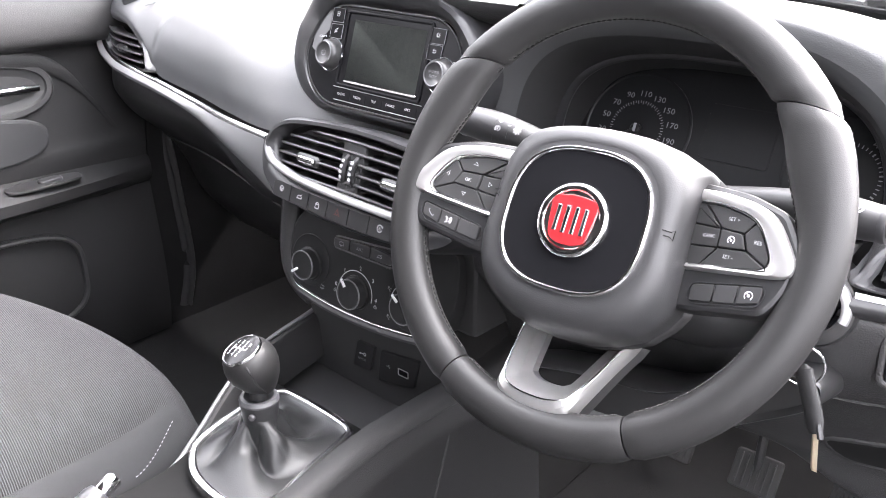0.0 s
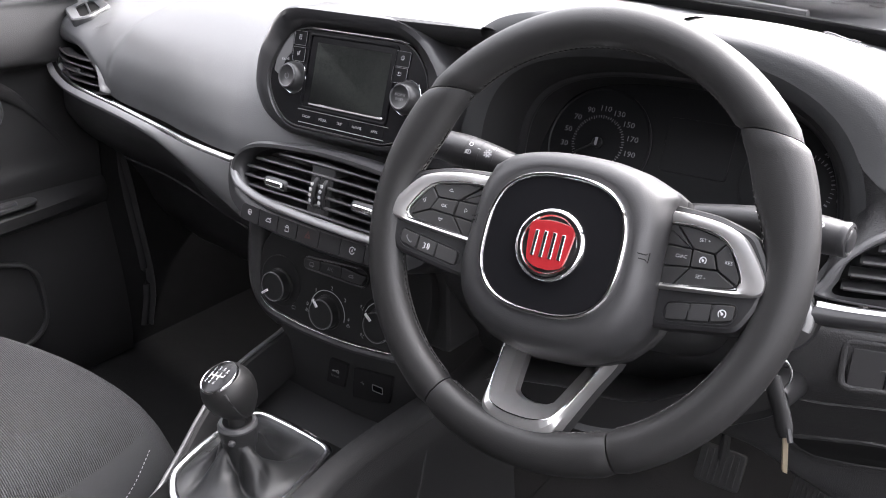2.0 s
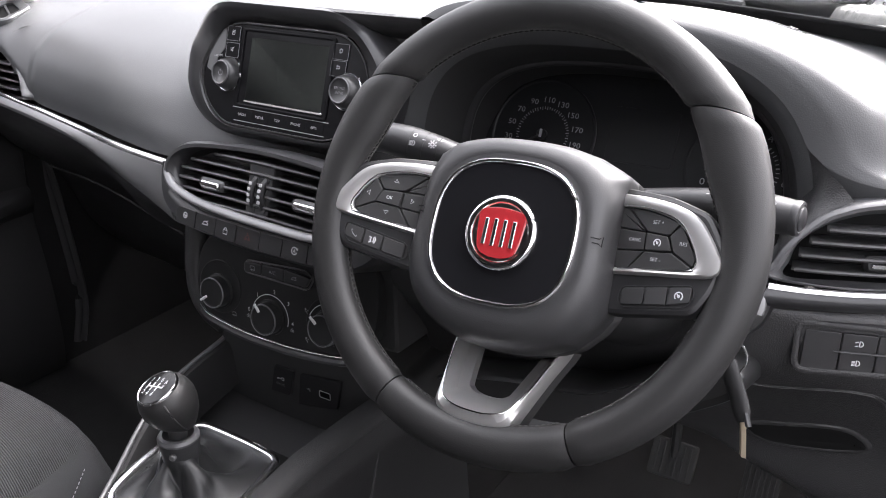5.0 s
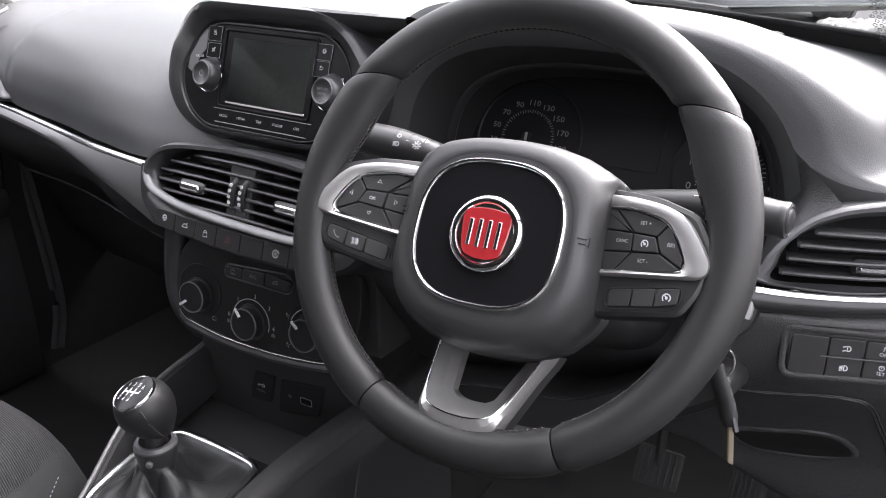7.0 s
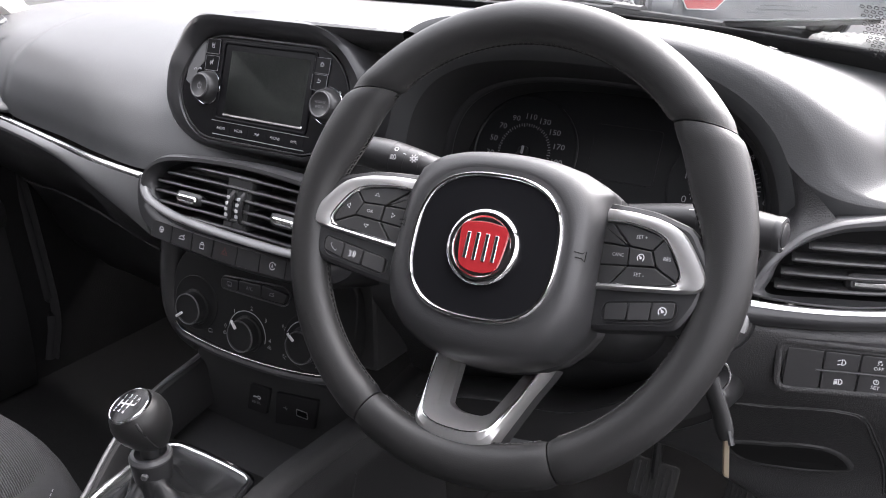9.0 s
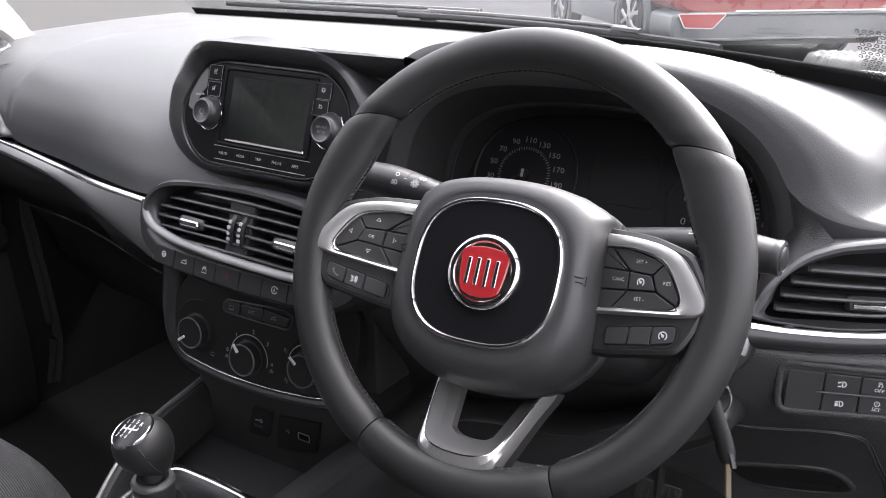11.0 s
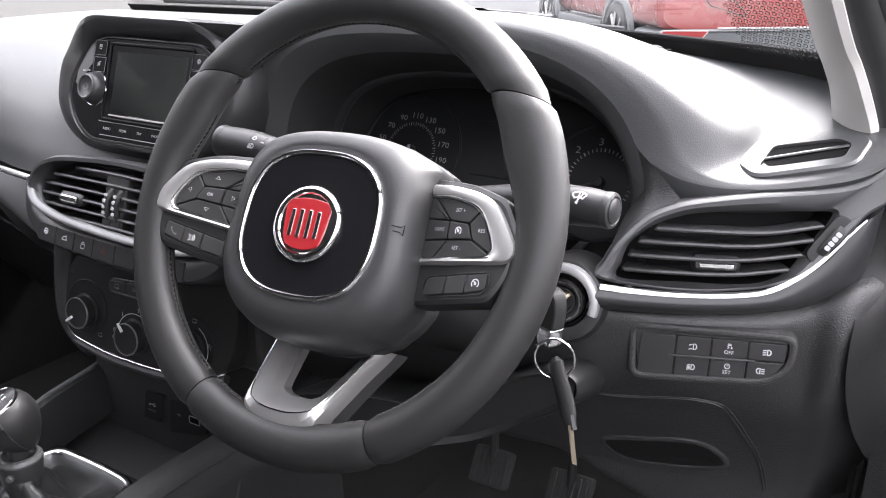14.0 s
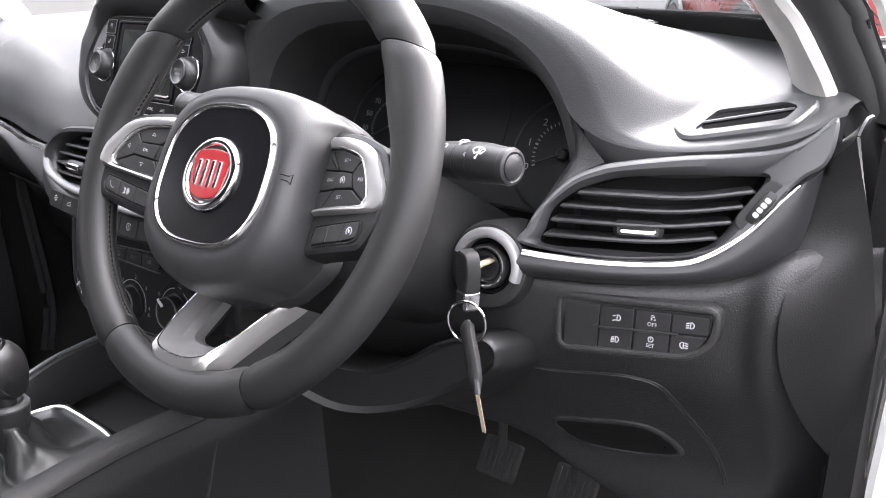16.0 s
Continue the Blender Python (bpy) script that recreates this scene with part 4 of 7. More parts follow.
def air_vent(m, s, label, tab):
    """Leaf-shaped vent at an end of the dash; s = -1 mirrors it."""
    vent = thing("air_vent", m, label, "air vent", "dashboard air vents")
    outer = curve([(-0.002, 0.008), (0.001, 0.022), (0.011, 0.039), (0.031, 0.060), (0.051, 0.070), (0.071, 0.075), (0.110, 0.081), (0.148, 0.085), (0.177, 0.090), (0.194, 0.099), (0.209, 0.112), (0.211, 0.100), (0.206, 0.080), (0.190, 0.067), (0.171, 0.042), (0.153, 0.022), (0.133, 0.012), (0.110, 0.006), (0.060, 0.002)], 144)
    inner = curve([(0.014, 0.009), (0.015, 0.022), (0.021, 0.038), (0.038, 0.052), (0.052, 0.058), (0.070, 0.063), (0.109, 0.067), (0.135, 0.068), (0.150, 0.0685), (0.160, 0.069), (0.167, 0.069), (0.168, 0.067), (0.165, 0.060), (0.158, 0.051), (0.150, 0.038), (0.141, 0.024), (0.129, 0.015), (0.108, 0.0095), (0.060, 0.0085)], 144)
    o, i = [(s * x, y) for x, y in outer], [(s * x, y) for x, y in inner]
    mix = [tuple(Vector(a).lerp(Vector(b), 0.55)) for a, b in zip(o, i)]
    loops = [[(*p, -0.02) for p in o], [(*p, 0.0) for p in o], [(*p, 0.0034) for p in offset(o, -0.001)], [(*p, 0.0052) for p in offset(o, -0.0032)], [(*p, 0.0045) for p in mix], [(*p, 0.0005) for p in offset(i, 0.003)], [(*p, -0.006) for p in i]]
    part("housing", rings(loops), TRIM, vent, "satin dark grey vent housing")
    part("duct", rings([[(*p, -0.005) for p in offset(i, 0.0006)], [(*p, -0.044) for p in offset(i, -0.002)]], (False, True)), FRIT, vent, "dark duct behind the slats")
    for (x0, y0), (x1, y1) in (((0.040, 0.0515), (0.160, 0.0595)), ((0.028, 0.0410), (0.154, 0.0485)), ((0.021, 0.0300), (0.147, 0.0370)), ((0.017, 0.0185), (0.138, 0.0250))):
        line = smooth_line([(s * x0, y0, -0.006), (s * (x0 * 0.75 + x1 * 0.25), y0 + 0.0005, 0.0), (s * (x0 * 0.35 + x1 * 0.65), y0 + 0.0015, 0.0), (s * x1, y1, -0.008)], 14)
        part("slat", tube([q + Vector((0, -0.0010, 0.0102)) for q in line], 0.0017, 8, bm=tube(line, 0.011, 10, flat=0.11, up=(0, 1, 0.16))), SLAT, vent)
    knob = part("tab", box(0.036, 0.014, 0.012, 0.003, s * tab[0], tab[1], -0.002), BUTTON, vent)
    part("tab_insert", box(0.026, 0.0045, 0.0022, 0.001, s * tab[0], tab[1] - 0.001, 0.0095), BRIGHT, knob, "bright silver insert")
    mw = pose(s * 0.1665, 0.048, 0.0025, 0, 0, s * 55)
    part("wheel_surround", plate(rect(0.042, 0.018, 0.0088), -0.002, 0.0022, 0.001), DARK, vent, "black oval surround", mw)
    wheel = part("thumbwheel", tube([(-0.012, 0, 0.001), (-0.008, 0, 0.0035), (0, 0, 0.0045), (0.008, 0, 0.0035), (0.012, 0, 0.001)], 0.0042, 8, flat=0.5), DARK, vent, "", mw)
    for k in range(4):
        part("mark", plate(rect(0.0036, 0.0042, 0.0014, -0.006 + k * 0.0042, 0), 0.006, 0.0068, 0.0003), FAINT, wheel)


def centre_vents():
    m = plane_at((0, 0.095, 0.855), 3, 18)
    vent = thing("centre_vents", m, "pair of black slatted air vents over a row of buttons", "air vent")
    outer = curve([(-0.140, 0.007), (-0.131, 0.025), (-0.105, 0.039), (-0.058, 0.046), (0.018, 0.050), (0.094, 0.047), (0.141, 0.040), (0.167, 0.026), (0.176, 0.008), (0.170, -0.010), (0.148, -0.024), (0.106, -0.032), (0.018, -0.034), (-0.070, -0.033), (-0.112, -0.024), (-0.134, -0.011)], 120)
    inner = curve([(-0.124, 0.006), (-0.117, 0.021), (-0.095, 0.033), (-0.055, 0.040), (0.018, 0.043), (0.091, 0.041), (0.131, 0.034), (0.153, 0.022), (0.160, 0.007), (0.155, -0.007), (0.136, -0.018), (0.100, -0.025), (0.018, -0.027), (-0.064, -0.026), (-0.100, -0.018), (-0.119, -0.007)], 120)
    part("housing", rings([[(*p, -0.03) for p in outer], [(*p, 0.004) for p in outer], [(*p, 0.009) for p in offset(outer, -0.003)], [(*p, 0.009) for p in offset(outer, -0.007)], [(*p, 0.004) for p in offset(inner, 0.003)], [(*p, 0.0) for p in inner], [(*p, -0.008) for p in offset(inner, -0.0005)]]), SATIN, vent, "satin black housing")
    part("duct", rings([[(*p, -0.006) for p in inner], [(*p, -0.052) for p in offset(inner, -0.002)]], (False, True)), DARK, vent)
    for k, v in enumerate((0.034, 0.0225, 0.0115, 0.0005, -0.0105, -0.0205)):
        half = (0.085, 0.122, 0.136, 0.138, 0.130, 0.108)[k]
        line = smooth_line([(0.018 - half, v - 0.001, -0.012), (0.018 - half * 0.7, v, -0.006), (0.018, v + 0.001, -0.003), (0.018 + half * 0.7, v, -0.006), (0.018 + half, v - 0.001, -0.012)], 22)
        part("slat", tube([q + Vector((0, -0.0012, 0.0112)) for q in line], 0.0018, 8, bm=tube(line, 0.012, 10, flat=0.11, up=(0, 1, 0.16))), SLAT, vent)
    block = part("divider", plate(rounded([(-0.001, -0.026), (0.032, -0.026), (0.034, 0.036), (-0.003, 0.036)], 0.004, 3), -0.02, 0.008, 0.002), DARK, vent, "upright block between the vents")
    for x in (0.0085, 0.0235):
        part("wheel_slot", plate(rect(0.0095, 0.044, 0.004, x, 0.003), 0.007, 0.0086, 0.0004), DARK, block)
        wheel = part("thumbwheel", tube([(x, -0.012, 0.006), (x, -0.006, 0.0105), (x, 0.003, 0.0125), (x, 0.012, 0.0105), (x, 0.018, 0.006)], 0.0036, 8), BUTTON, block)
        for k in range(4):
            part("mark", plate(rect(0.0040, 0.0036, 0.001, x - 0.0008, 0.012 - k * 0.0060), 0.012, 0.0163 - 0.0011 * abs(k - 1.5), 0.0004), FAINT, block)
    for x, y in ((-0.056, -0.001), (0.084, 0.001)):
        tab = part("tab", box(0.040, 0.013, 0.012, 0.003, x, y, -0.001), BUTTON, vent)
        part("tab_insert", box(0.030, 0.007, 0.003, 0.0015, x, y - 0.0005, 0.0105), BRIGHT, tab, "bright silver insert")
    return m


def button_row():
    m = plane_at((0, 0.095, 0.855), 3, 18)
    row = thing("button_row", m, "row of black switches in a satin grey fascia under the vents", "switch panel")
    low = curve([(-0.149, 0.010), (-0.147, -0.014), (-0.136, -0.038), (-0.108, -0.0535), (-0.06, -0.0600), (0.018, -0.063), (0.096, -0.0600), (0.144, -0.0535), (0.172, -0.038), (0.183, -0.014), (0.185, 0.010)], 60, False)
    top = curve([(-0.137, 0.012), (-0.131, -0.010), (-0.110, -0.0235), (-0.070, -0.0325), (0.018, -0.0335), (0.106, -0.0315), (0.146, -0.0235), (0.167, -0.010), (0.173, 0.012)], 60, False)
    rows = []
    for t, w, back in ((0.0, -0.06, 0.0), (0.0, -0.014, 0.0), (0.015, -0.006, 0), (0.06, 0.0005, 0), (0.16, 0.0045, 0), (0.5, 0.0050, 0), (0.85, 0.0045, 0), (0.97, 0.002, 0), (1.0, -0.004, 0)):
        rows.append([(*Vector(a).lerp(Vector(b), t), w) for a, b in zip(low, top)])
    part("fascia", sheet(rows), SATIN, row, "satin grey fascia")
    lip = smooth_line([(-0.1385, 0.012, 0.004), (-0.1335, -0.002, 0.0065), (-0.1180, -0.0135, 0.0085), (-0.090, -0.0205, 0.0098), (-0.0576, -0.0245, 0.0105), (0.0087, -0.0275, 0.011), (0.0986, -0.0275, 0.0105), (0.146, -0.0215, 0.009), (0.168, -0.008, 0.006)], 60)
    part("lip", tube(lip, [0.0025 + 0.0028 * math.sin(3.1416 * min(1.0, (k + 6) / 40)) if k < 20 else 0.0053 for k in range(60)], 12, flat=0.62, up=(0, 0.75, 0.66)), STRIP_BAND, row, "smooth satin grey lip over the switches")
    edges = [-0.112, -0.078, -0.045, -0.012, 0.024, 0.057, 0.093, 0.130]
    marks = ("wheel", "boot", "lock", "hazard", None, "stop", None)
    for k, kind in enumerate(marks):
        a, b = edges[k] + 0.0006, edges[k + 1] - 0.0006
        low = [-0.0535 - 0.0035 * (1 - ((x - 0.018) / 0.13) ** 2) for x in (a, b)]
        top = [v + 0.0195 for v in low]
        key = part("button", plate(rounded([(a, low[0]), (b, low[1]), (b, top[1]), (a, top[0])], [0.006 if k == 0 else 0.0012, 0.0012, 0.0012, 0.006 if k == 0 else 0.0012], 4), 0.002, 0.0058, 0.0006), BUTTON, row)
        if kind:
            icon(kind, 0.010, (a + b) / 2, sum(low) / 2 + 0.0105, 0.0061, HAZARD if kind == "hazard" else PRINT, key)


def climate_panel():
    m = plane_at((0, 0.115, 0.715), -2, 10)
    panel = thing("climate_panel", m, "black heater control panel with three rotary knobs", "climate control")
    low = curve([(-0.1190, -0.0270), (-0.1120, -0.0335), (-0.0990, -0.0385), (-0.0506, -0.0458), (-0.0030, -0.0478), (0.0389, -0.0470), (0.0926, -0.0414), (0.125, -0.030)], 60, False)
    shape = low + curve([(0.136, 0.000), (0.138, 0.035), (0.128, 0.066), (0.070, 0.078), (-0.020, 0.078), (-0.090, 0.068), (-0.118, 0.046), (-0.1265, 0.010), (-0.1250, -0.014)], 50, False)
    part("face", plate(resample(shape, 140), -0.03, 0.0, 0.002), FACE, panel, "black panel face")
    # shallow rounds pressed into the face under the outer knobs
    for x, y in ((-0.0880, 0.0010), (0.0760, -0.0090)):
        part("knob_well", lathe([(0.0330, -0.001), (0.0330, 0.0006), (0.0322, 0.0012), (0.0312, 0.0008), (0.0230, 0.0003), (0.0, 0.0003)], 48), FACE, panel, "", pose(x, y, 0))
    part("cheek", tube(smooth_line([(-0.136, 0.095, -0.012), (-0.143, 0.055, -0.016), (-0.1445, 0.012, -0.018), (-0.138, -0.020, -0.018), (-0.122, -0.042, -0.020), (-0.098, -0.054, -0.022)], 30), 0.0150, 12), LOWER, panel, "rounded cheek of the centre stack")
    line = [(x, y - 0.0005, 0.0015) for x, y in low]
    part("chrome_line", tube(line, 0.0011, 8), BRIGHT, panel, "thin chrome line along the lower edge")
    part("lower_lip", tube([(x, y - 0.0065, z - 0.0035) for x, y, z in line], 0.0052, 8), SATIN, panel)
    pill = rounded([(-0.0490, 0.0285), (0.0440, 0.0262), (0.0505, 0.0400), (0.0420, 0.0470), (-0.0480, 0.0420)], [0.006, 0.006, 0.006, 0.006, 0.006], 6)
    part("button_well", bar_ring(pill, 0.0016, -0.001, 0.0024, 0.0008), SATIN, panel)
    for k, txt in enumerate(("screen", "A/C", "boot")):
        x0, x1 = (-0.0478, -0.0218, 0.0112)[k], (-0.0226, 0.0104, 0.0482)[k]
        lower = lambda x: 0.0290 - 0.0235 * (x + 0.0478) / 0.96 * 0.10
        upper = lambda x: 0.0414 + 0.050 * (x + 0.0478)
        right_top = upper(x1) - (0.0058 if k == 2 else 0.0004)
        key = part("button", plate(rounded([(x0, lower(x0)), (x1 - (0.006 if k == 2 else 0), lower(x1)), (x1, right_top), (x0, upper(x0) - 0.0004)], 0.0025, 3), 0.0, 0.0042, 0.001), BUTTON, panel)
        if txt == "A/C":
            words(txt, 0.0060, (x0 + x1) / 2, 0.0362, 0.0045, DIM, key)
        else:
            icon(txt, 0.0080, (x0 + x1) / 2 - (0.004 if k == 2 else 0), 0.0358, 0.0045, DIM, key)
    for (x, y), turn in (((-0.0895, -0.0045), 216), ((-0.0095, -0.0190), 128), ((0.0735, -0.0120), 140)):
        mk = pose(x, y, 0.0)
        knob = part("knob", lathe([(0.0215, 0.0), (0.0212, 0.0020), (0.0192, 0.0032), (0.0186, 0.0120), (0.0180, 0.0136), (0.0172, 0.0140), (0.0165, 0.0130), (0.0, 0.0124)], 44), FACE, panel, "", mk)
        part("ring", lathe([(0.0187, 0.0128), (0.0187, 0.0141), (0.0183, 0.0146), (0.0177, 0.0146), (0.0174, 0.0138)], 44), BAND, knob, "satin ring")
        a = radians(turn)
        part("pointer", tube([(0.0100 * math.cos(a), 0.0100 * math.sin(a), 0.0140), (0.0205 * math.cos(a), 0.0205 * math.sin(a), 0.0140)], 0.0016, 8), PRINT, knob, "white pointer")
    part("scale", strokes([arc(-0.0095, -0.0190, 0.0270, -12, 176, 40)], 0.0010, 0.0012), FAINT, panel)
    part("scale", strokes([arc(0.0735, -0.0120, 0.0270, -55, 62, 20), arc(0.0735, -0.0120, 0.0270, 95, 160, 12)], 0.0010, 0.0016), FAINT, panel)
    for txt, x, y in (("0", -0.0415, -0.0165), ("1", -0.0290, 0.0040), ("2", -0.0040, 0.0125), ("3", 0.0170, 0.0030), ("4", 0.0240, -0.0195)):
        words(txt, 0.0068, x, y, 0.0014, FAINT, panel)
    for kind, x, y in (("fan", -0.0420, -0.0250), ("fan", 0.0240, -0.0275), ("person", 0.0430, 0.0010), ("person", 0.0455, -0.0330), ("screen", 0.0800, 0.0185), ("screen", -0.0640, -0.0275), ("person", 0.1030, -0.006)):
        icon(kind, 0.0068, x, y, 0.0016, DIM, panel)


def sockets():
    m = plane_at((0.0, 0.142, 0.59), 0, 0)
    back = thing("storage_bin", m, "black open storage bin below the heater panel", "storage bin")
    part("back_wall", plate(rect(0.27, 0.11, 0.01, 0.0, -0.012), -0.01, -0.004, 0.002), DARK, back)
    rows = [[(-0.13 + 0.26 * i / 10, -0.062 + 0.006 * ((i - 5) / 5) ** 2, -0.004 + 0.12 * k / 6) for i in range(11)] for k in range(7)]
    part("bin_floor", sheet(rows, 0.004), DARK, back)
    plug = thing("power_socket", m @ pose(-0.0325, -0.004, -0.004), "black covered twelve volt power socket", "power socket")
    part("cover", plate(rounded([(-0.0205, -0.0205), (0.0118, -0.0190), (0.0215, 0.0200), (-0.0110, 0.0195)], 0.003, 4), 0.0, 0.004, 0.0012), FACE, plug)
    icon("plug", 0.0120, -0.0010, 0.0030, 0.0043, FAINT, plug)
    words("12V DC", 0.0045, -0.0030, -0.0055, 0.0043, DIM, plug)
    usb = thing("usb_port", m @ pose(0.0265, -0.003, -0.004), "black panel with a small usb port", "usb port")
    part("cover", plate(rounded([(-0.0345, -0.0280), (0.0280, -0.0155), (0.0370, 0.0275), (-0.0285, 0.0185)], 0.003, 4), 0.0, 0.004, 0.0012), FACE, usb)
    icon("trident", 0.0075, -0.0145, 0.0010, 0.0043, DIM, usb)
    part("port_frame", bar_ring(rect(0.0155, 0.0080, 0.001, 0.0108, 0.0008), 0.0010, 0.003, 0.0048, 0.0004), SILVER, usb, "thin bright frame of the port")
    part("port", plate(rect(0.015, 0.0075, 0.001, 0.0108, 0.0008), 0.003, 0.0043, 0.0003), PIANO, usb)


def audio_unit():
    m = plane_at((0, 0.162, 0.969), 2.2, 18)
    unit = thing("audio_unit", m, "gloss black car radio with a switched-off touch screen", "car radio")
    base = rounded(AUDIO_FACE, AUDIO_ROUND, 7)
    part("bezel", plate(base, -0.012, 0.003, 0.002), PIANO, unit, "gloss black bezel")
    part("bezel_edge", bar_ring(offset(base, -0.0010), 0.0014, 0.002, 0.0040, 0.0005), SATIN, unit)
    # a bright sliver of trim along the upper left and the lower rim of the face
    part("face_trim", plate(rounded([(-0.1215, -0.004), (-0.1195, 0.014), (-0.1025, 0.0395), (-0.0965, 0.0430), (-0.0955, 0.020), (-0.105, 0.010), (-0.1085, -0.010)], 0.002, 3), 0.002, 0.0036, 0.0004), BAND, unit, "smoked glossy corner beside the volume knob")
    part("screen_well", bar_ring(rect(0.1280, 0.0790, 0.002, -0.0015, 0.0018), 0.0040, 0.001, 0.0046, 0.001), PIANO, unit, "gloss black frame of the display")
    part("screen", plate(rect(0.126, 0.0770, 0.001, -0.0015, 0.0018), 0.001, 0.0026, 0.0003), SCREEN_EDGE, unit, "black border of the display")
    part("display", plate(rect(0.1130, 0.0685, 0.0008, 0.0005, 0.0010), 0.002, 0.0030, 0.0002), SCREEN, unit, "dark grey switched-off display", sharp=4)
    part("screen_foot", box(0.1150, 0.0030, 0.0022, 0.0008, 0.0025, -0.0345, 0.0034), CHROME, unit, "bright chrome strip under the display")
    for x, y, kind in ((-0.0838, 0.0372, "page"), (-0.0828, 0.0188, "mute"), (0.0742, 0.0312, "gear_cog"), (0.0732, 0.0140, "back")):
        key = part("button", plate(rect(0.0205, 0.0165, 0.0008, x, y), 0.002, 0.0044, 0.0006), PIANO, unit)
        part("key_line", bar_ring(rect(0.0195, 0.0155, 0.0006, x, y), 0.0004, 0.004, 0.0046, 0.0001), DIM, key)
        icon(kind, 0.0062, x, y + 0.001, 0.0048, FAINT, key, 0.20)
    for x, y, kind in ((-0.0850, -0.0080, "power"), (0.0885, -0.0078, "")):
        knob = part("knob", lathe([(0.0178, 0.0), (0.0176, 0.004), (0.0156, 0.0110), (0.0132, 0.0140), (0.0118, 0.0146), (0.0108, 0.0138), (0.0, 0.0135)], 44), KNOB, unit, "", pose(x, y, 0.002))
        part("base_ring", lathe([(0.0192, 0.0), (0.0194, 0.0020), (0.0190, 0.0026), (0.0185, 0.0024), (0.0178, 0.0010)], 44), BRIGHT, knob, "chrome ring")
        part("front_ring", lathe([(0.0132, 0.0134), (0.0132, 0.0148), (0.0126, 0.0154), (0.0118, 0.0150), (0.0115, 0.0136)], 44), BAND, knob, "satin grey ring")
        if kind:
            icon(kind, 0.0088, 0, 0, 0.0139, DIM, knob, 0.16)
        else:
            words("BROWSE", 0.0036, 0, 0.0022, 0.0139, DIM, knob)
            words("ENTER", 0.0036, 0, -0.0026, 0.0139, DIM, knob)
    words("VOLUME", 0.0034, -0.1045, 0.0108, 0.0040, PRINT, unit, turn=6)
    words("TUNE", 0.0036, 0.0985, 0.0068, 0.0034, PRINT, unit)
    words("SCROLL", 0.0036, 0.0985, 0.0030, 0.0034, PRINT, unit)
    for txt, x in (("RADIO", -0.0558), ("MEDIA", -0.0290), ("TRIP", -0.0022), ("PHONE", 0.0248), ("APPS", 0.0510)):
        key = part("button", plate(rect(0.0262, 0.0100, 0.0006, x, -0.0500), 0.002, 0.0033, 0.0001), PIANO, unit)
        words(txt, 0.0042, x, -0.0500, 0.0036, FAINT, key)
    for y in (-0.0425, -0.0572):
        part("fine_line", box(0.142 if y > -0.05 else 0.134, 0.0007, 0.0006, 0.0002, -0.001, y, 0.0030), SILVER, unit)


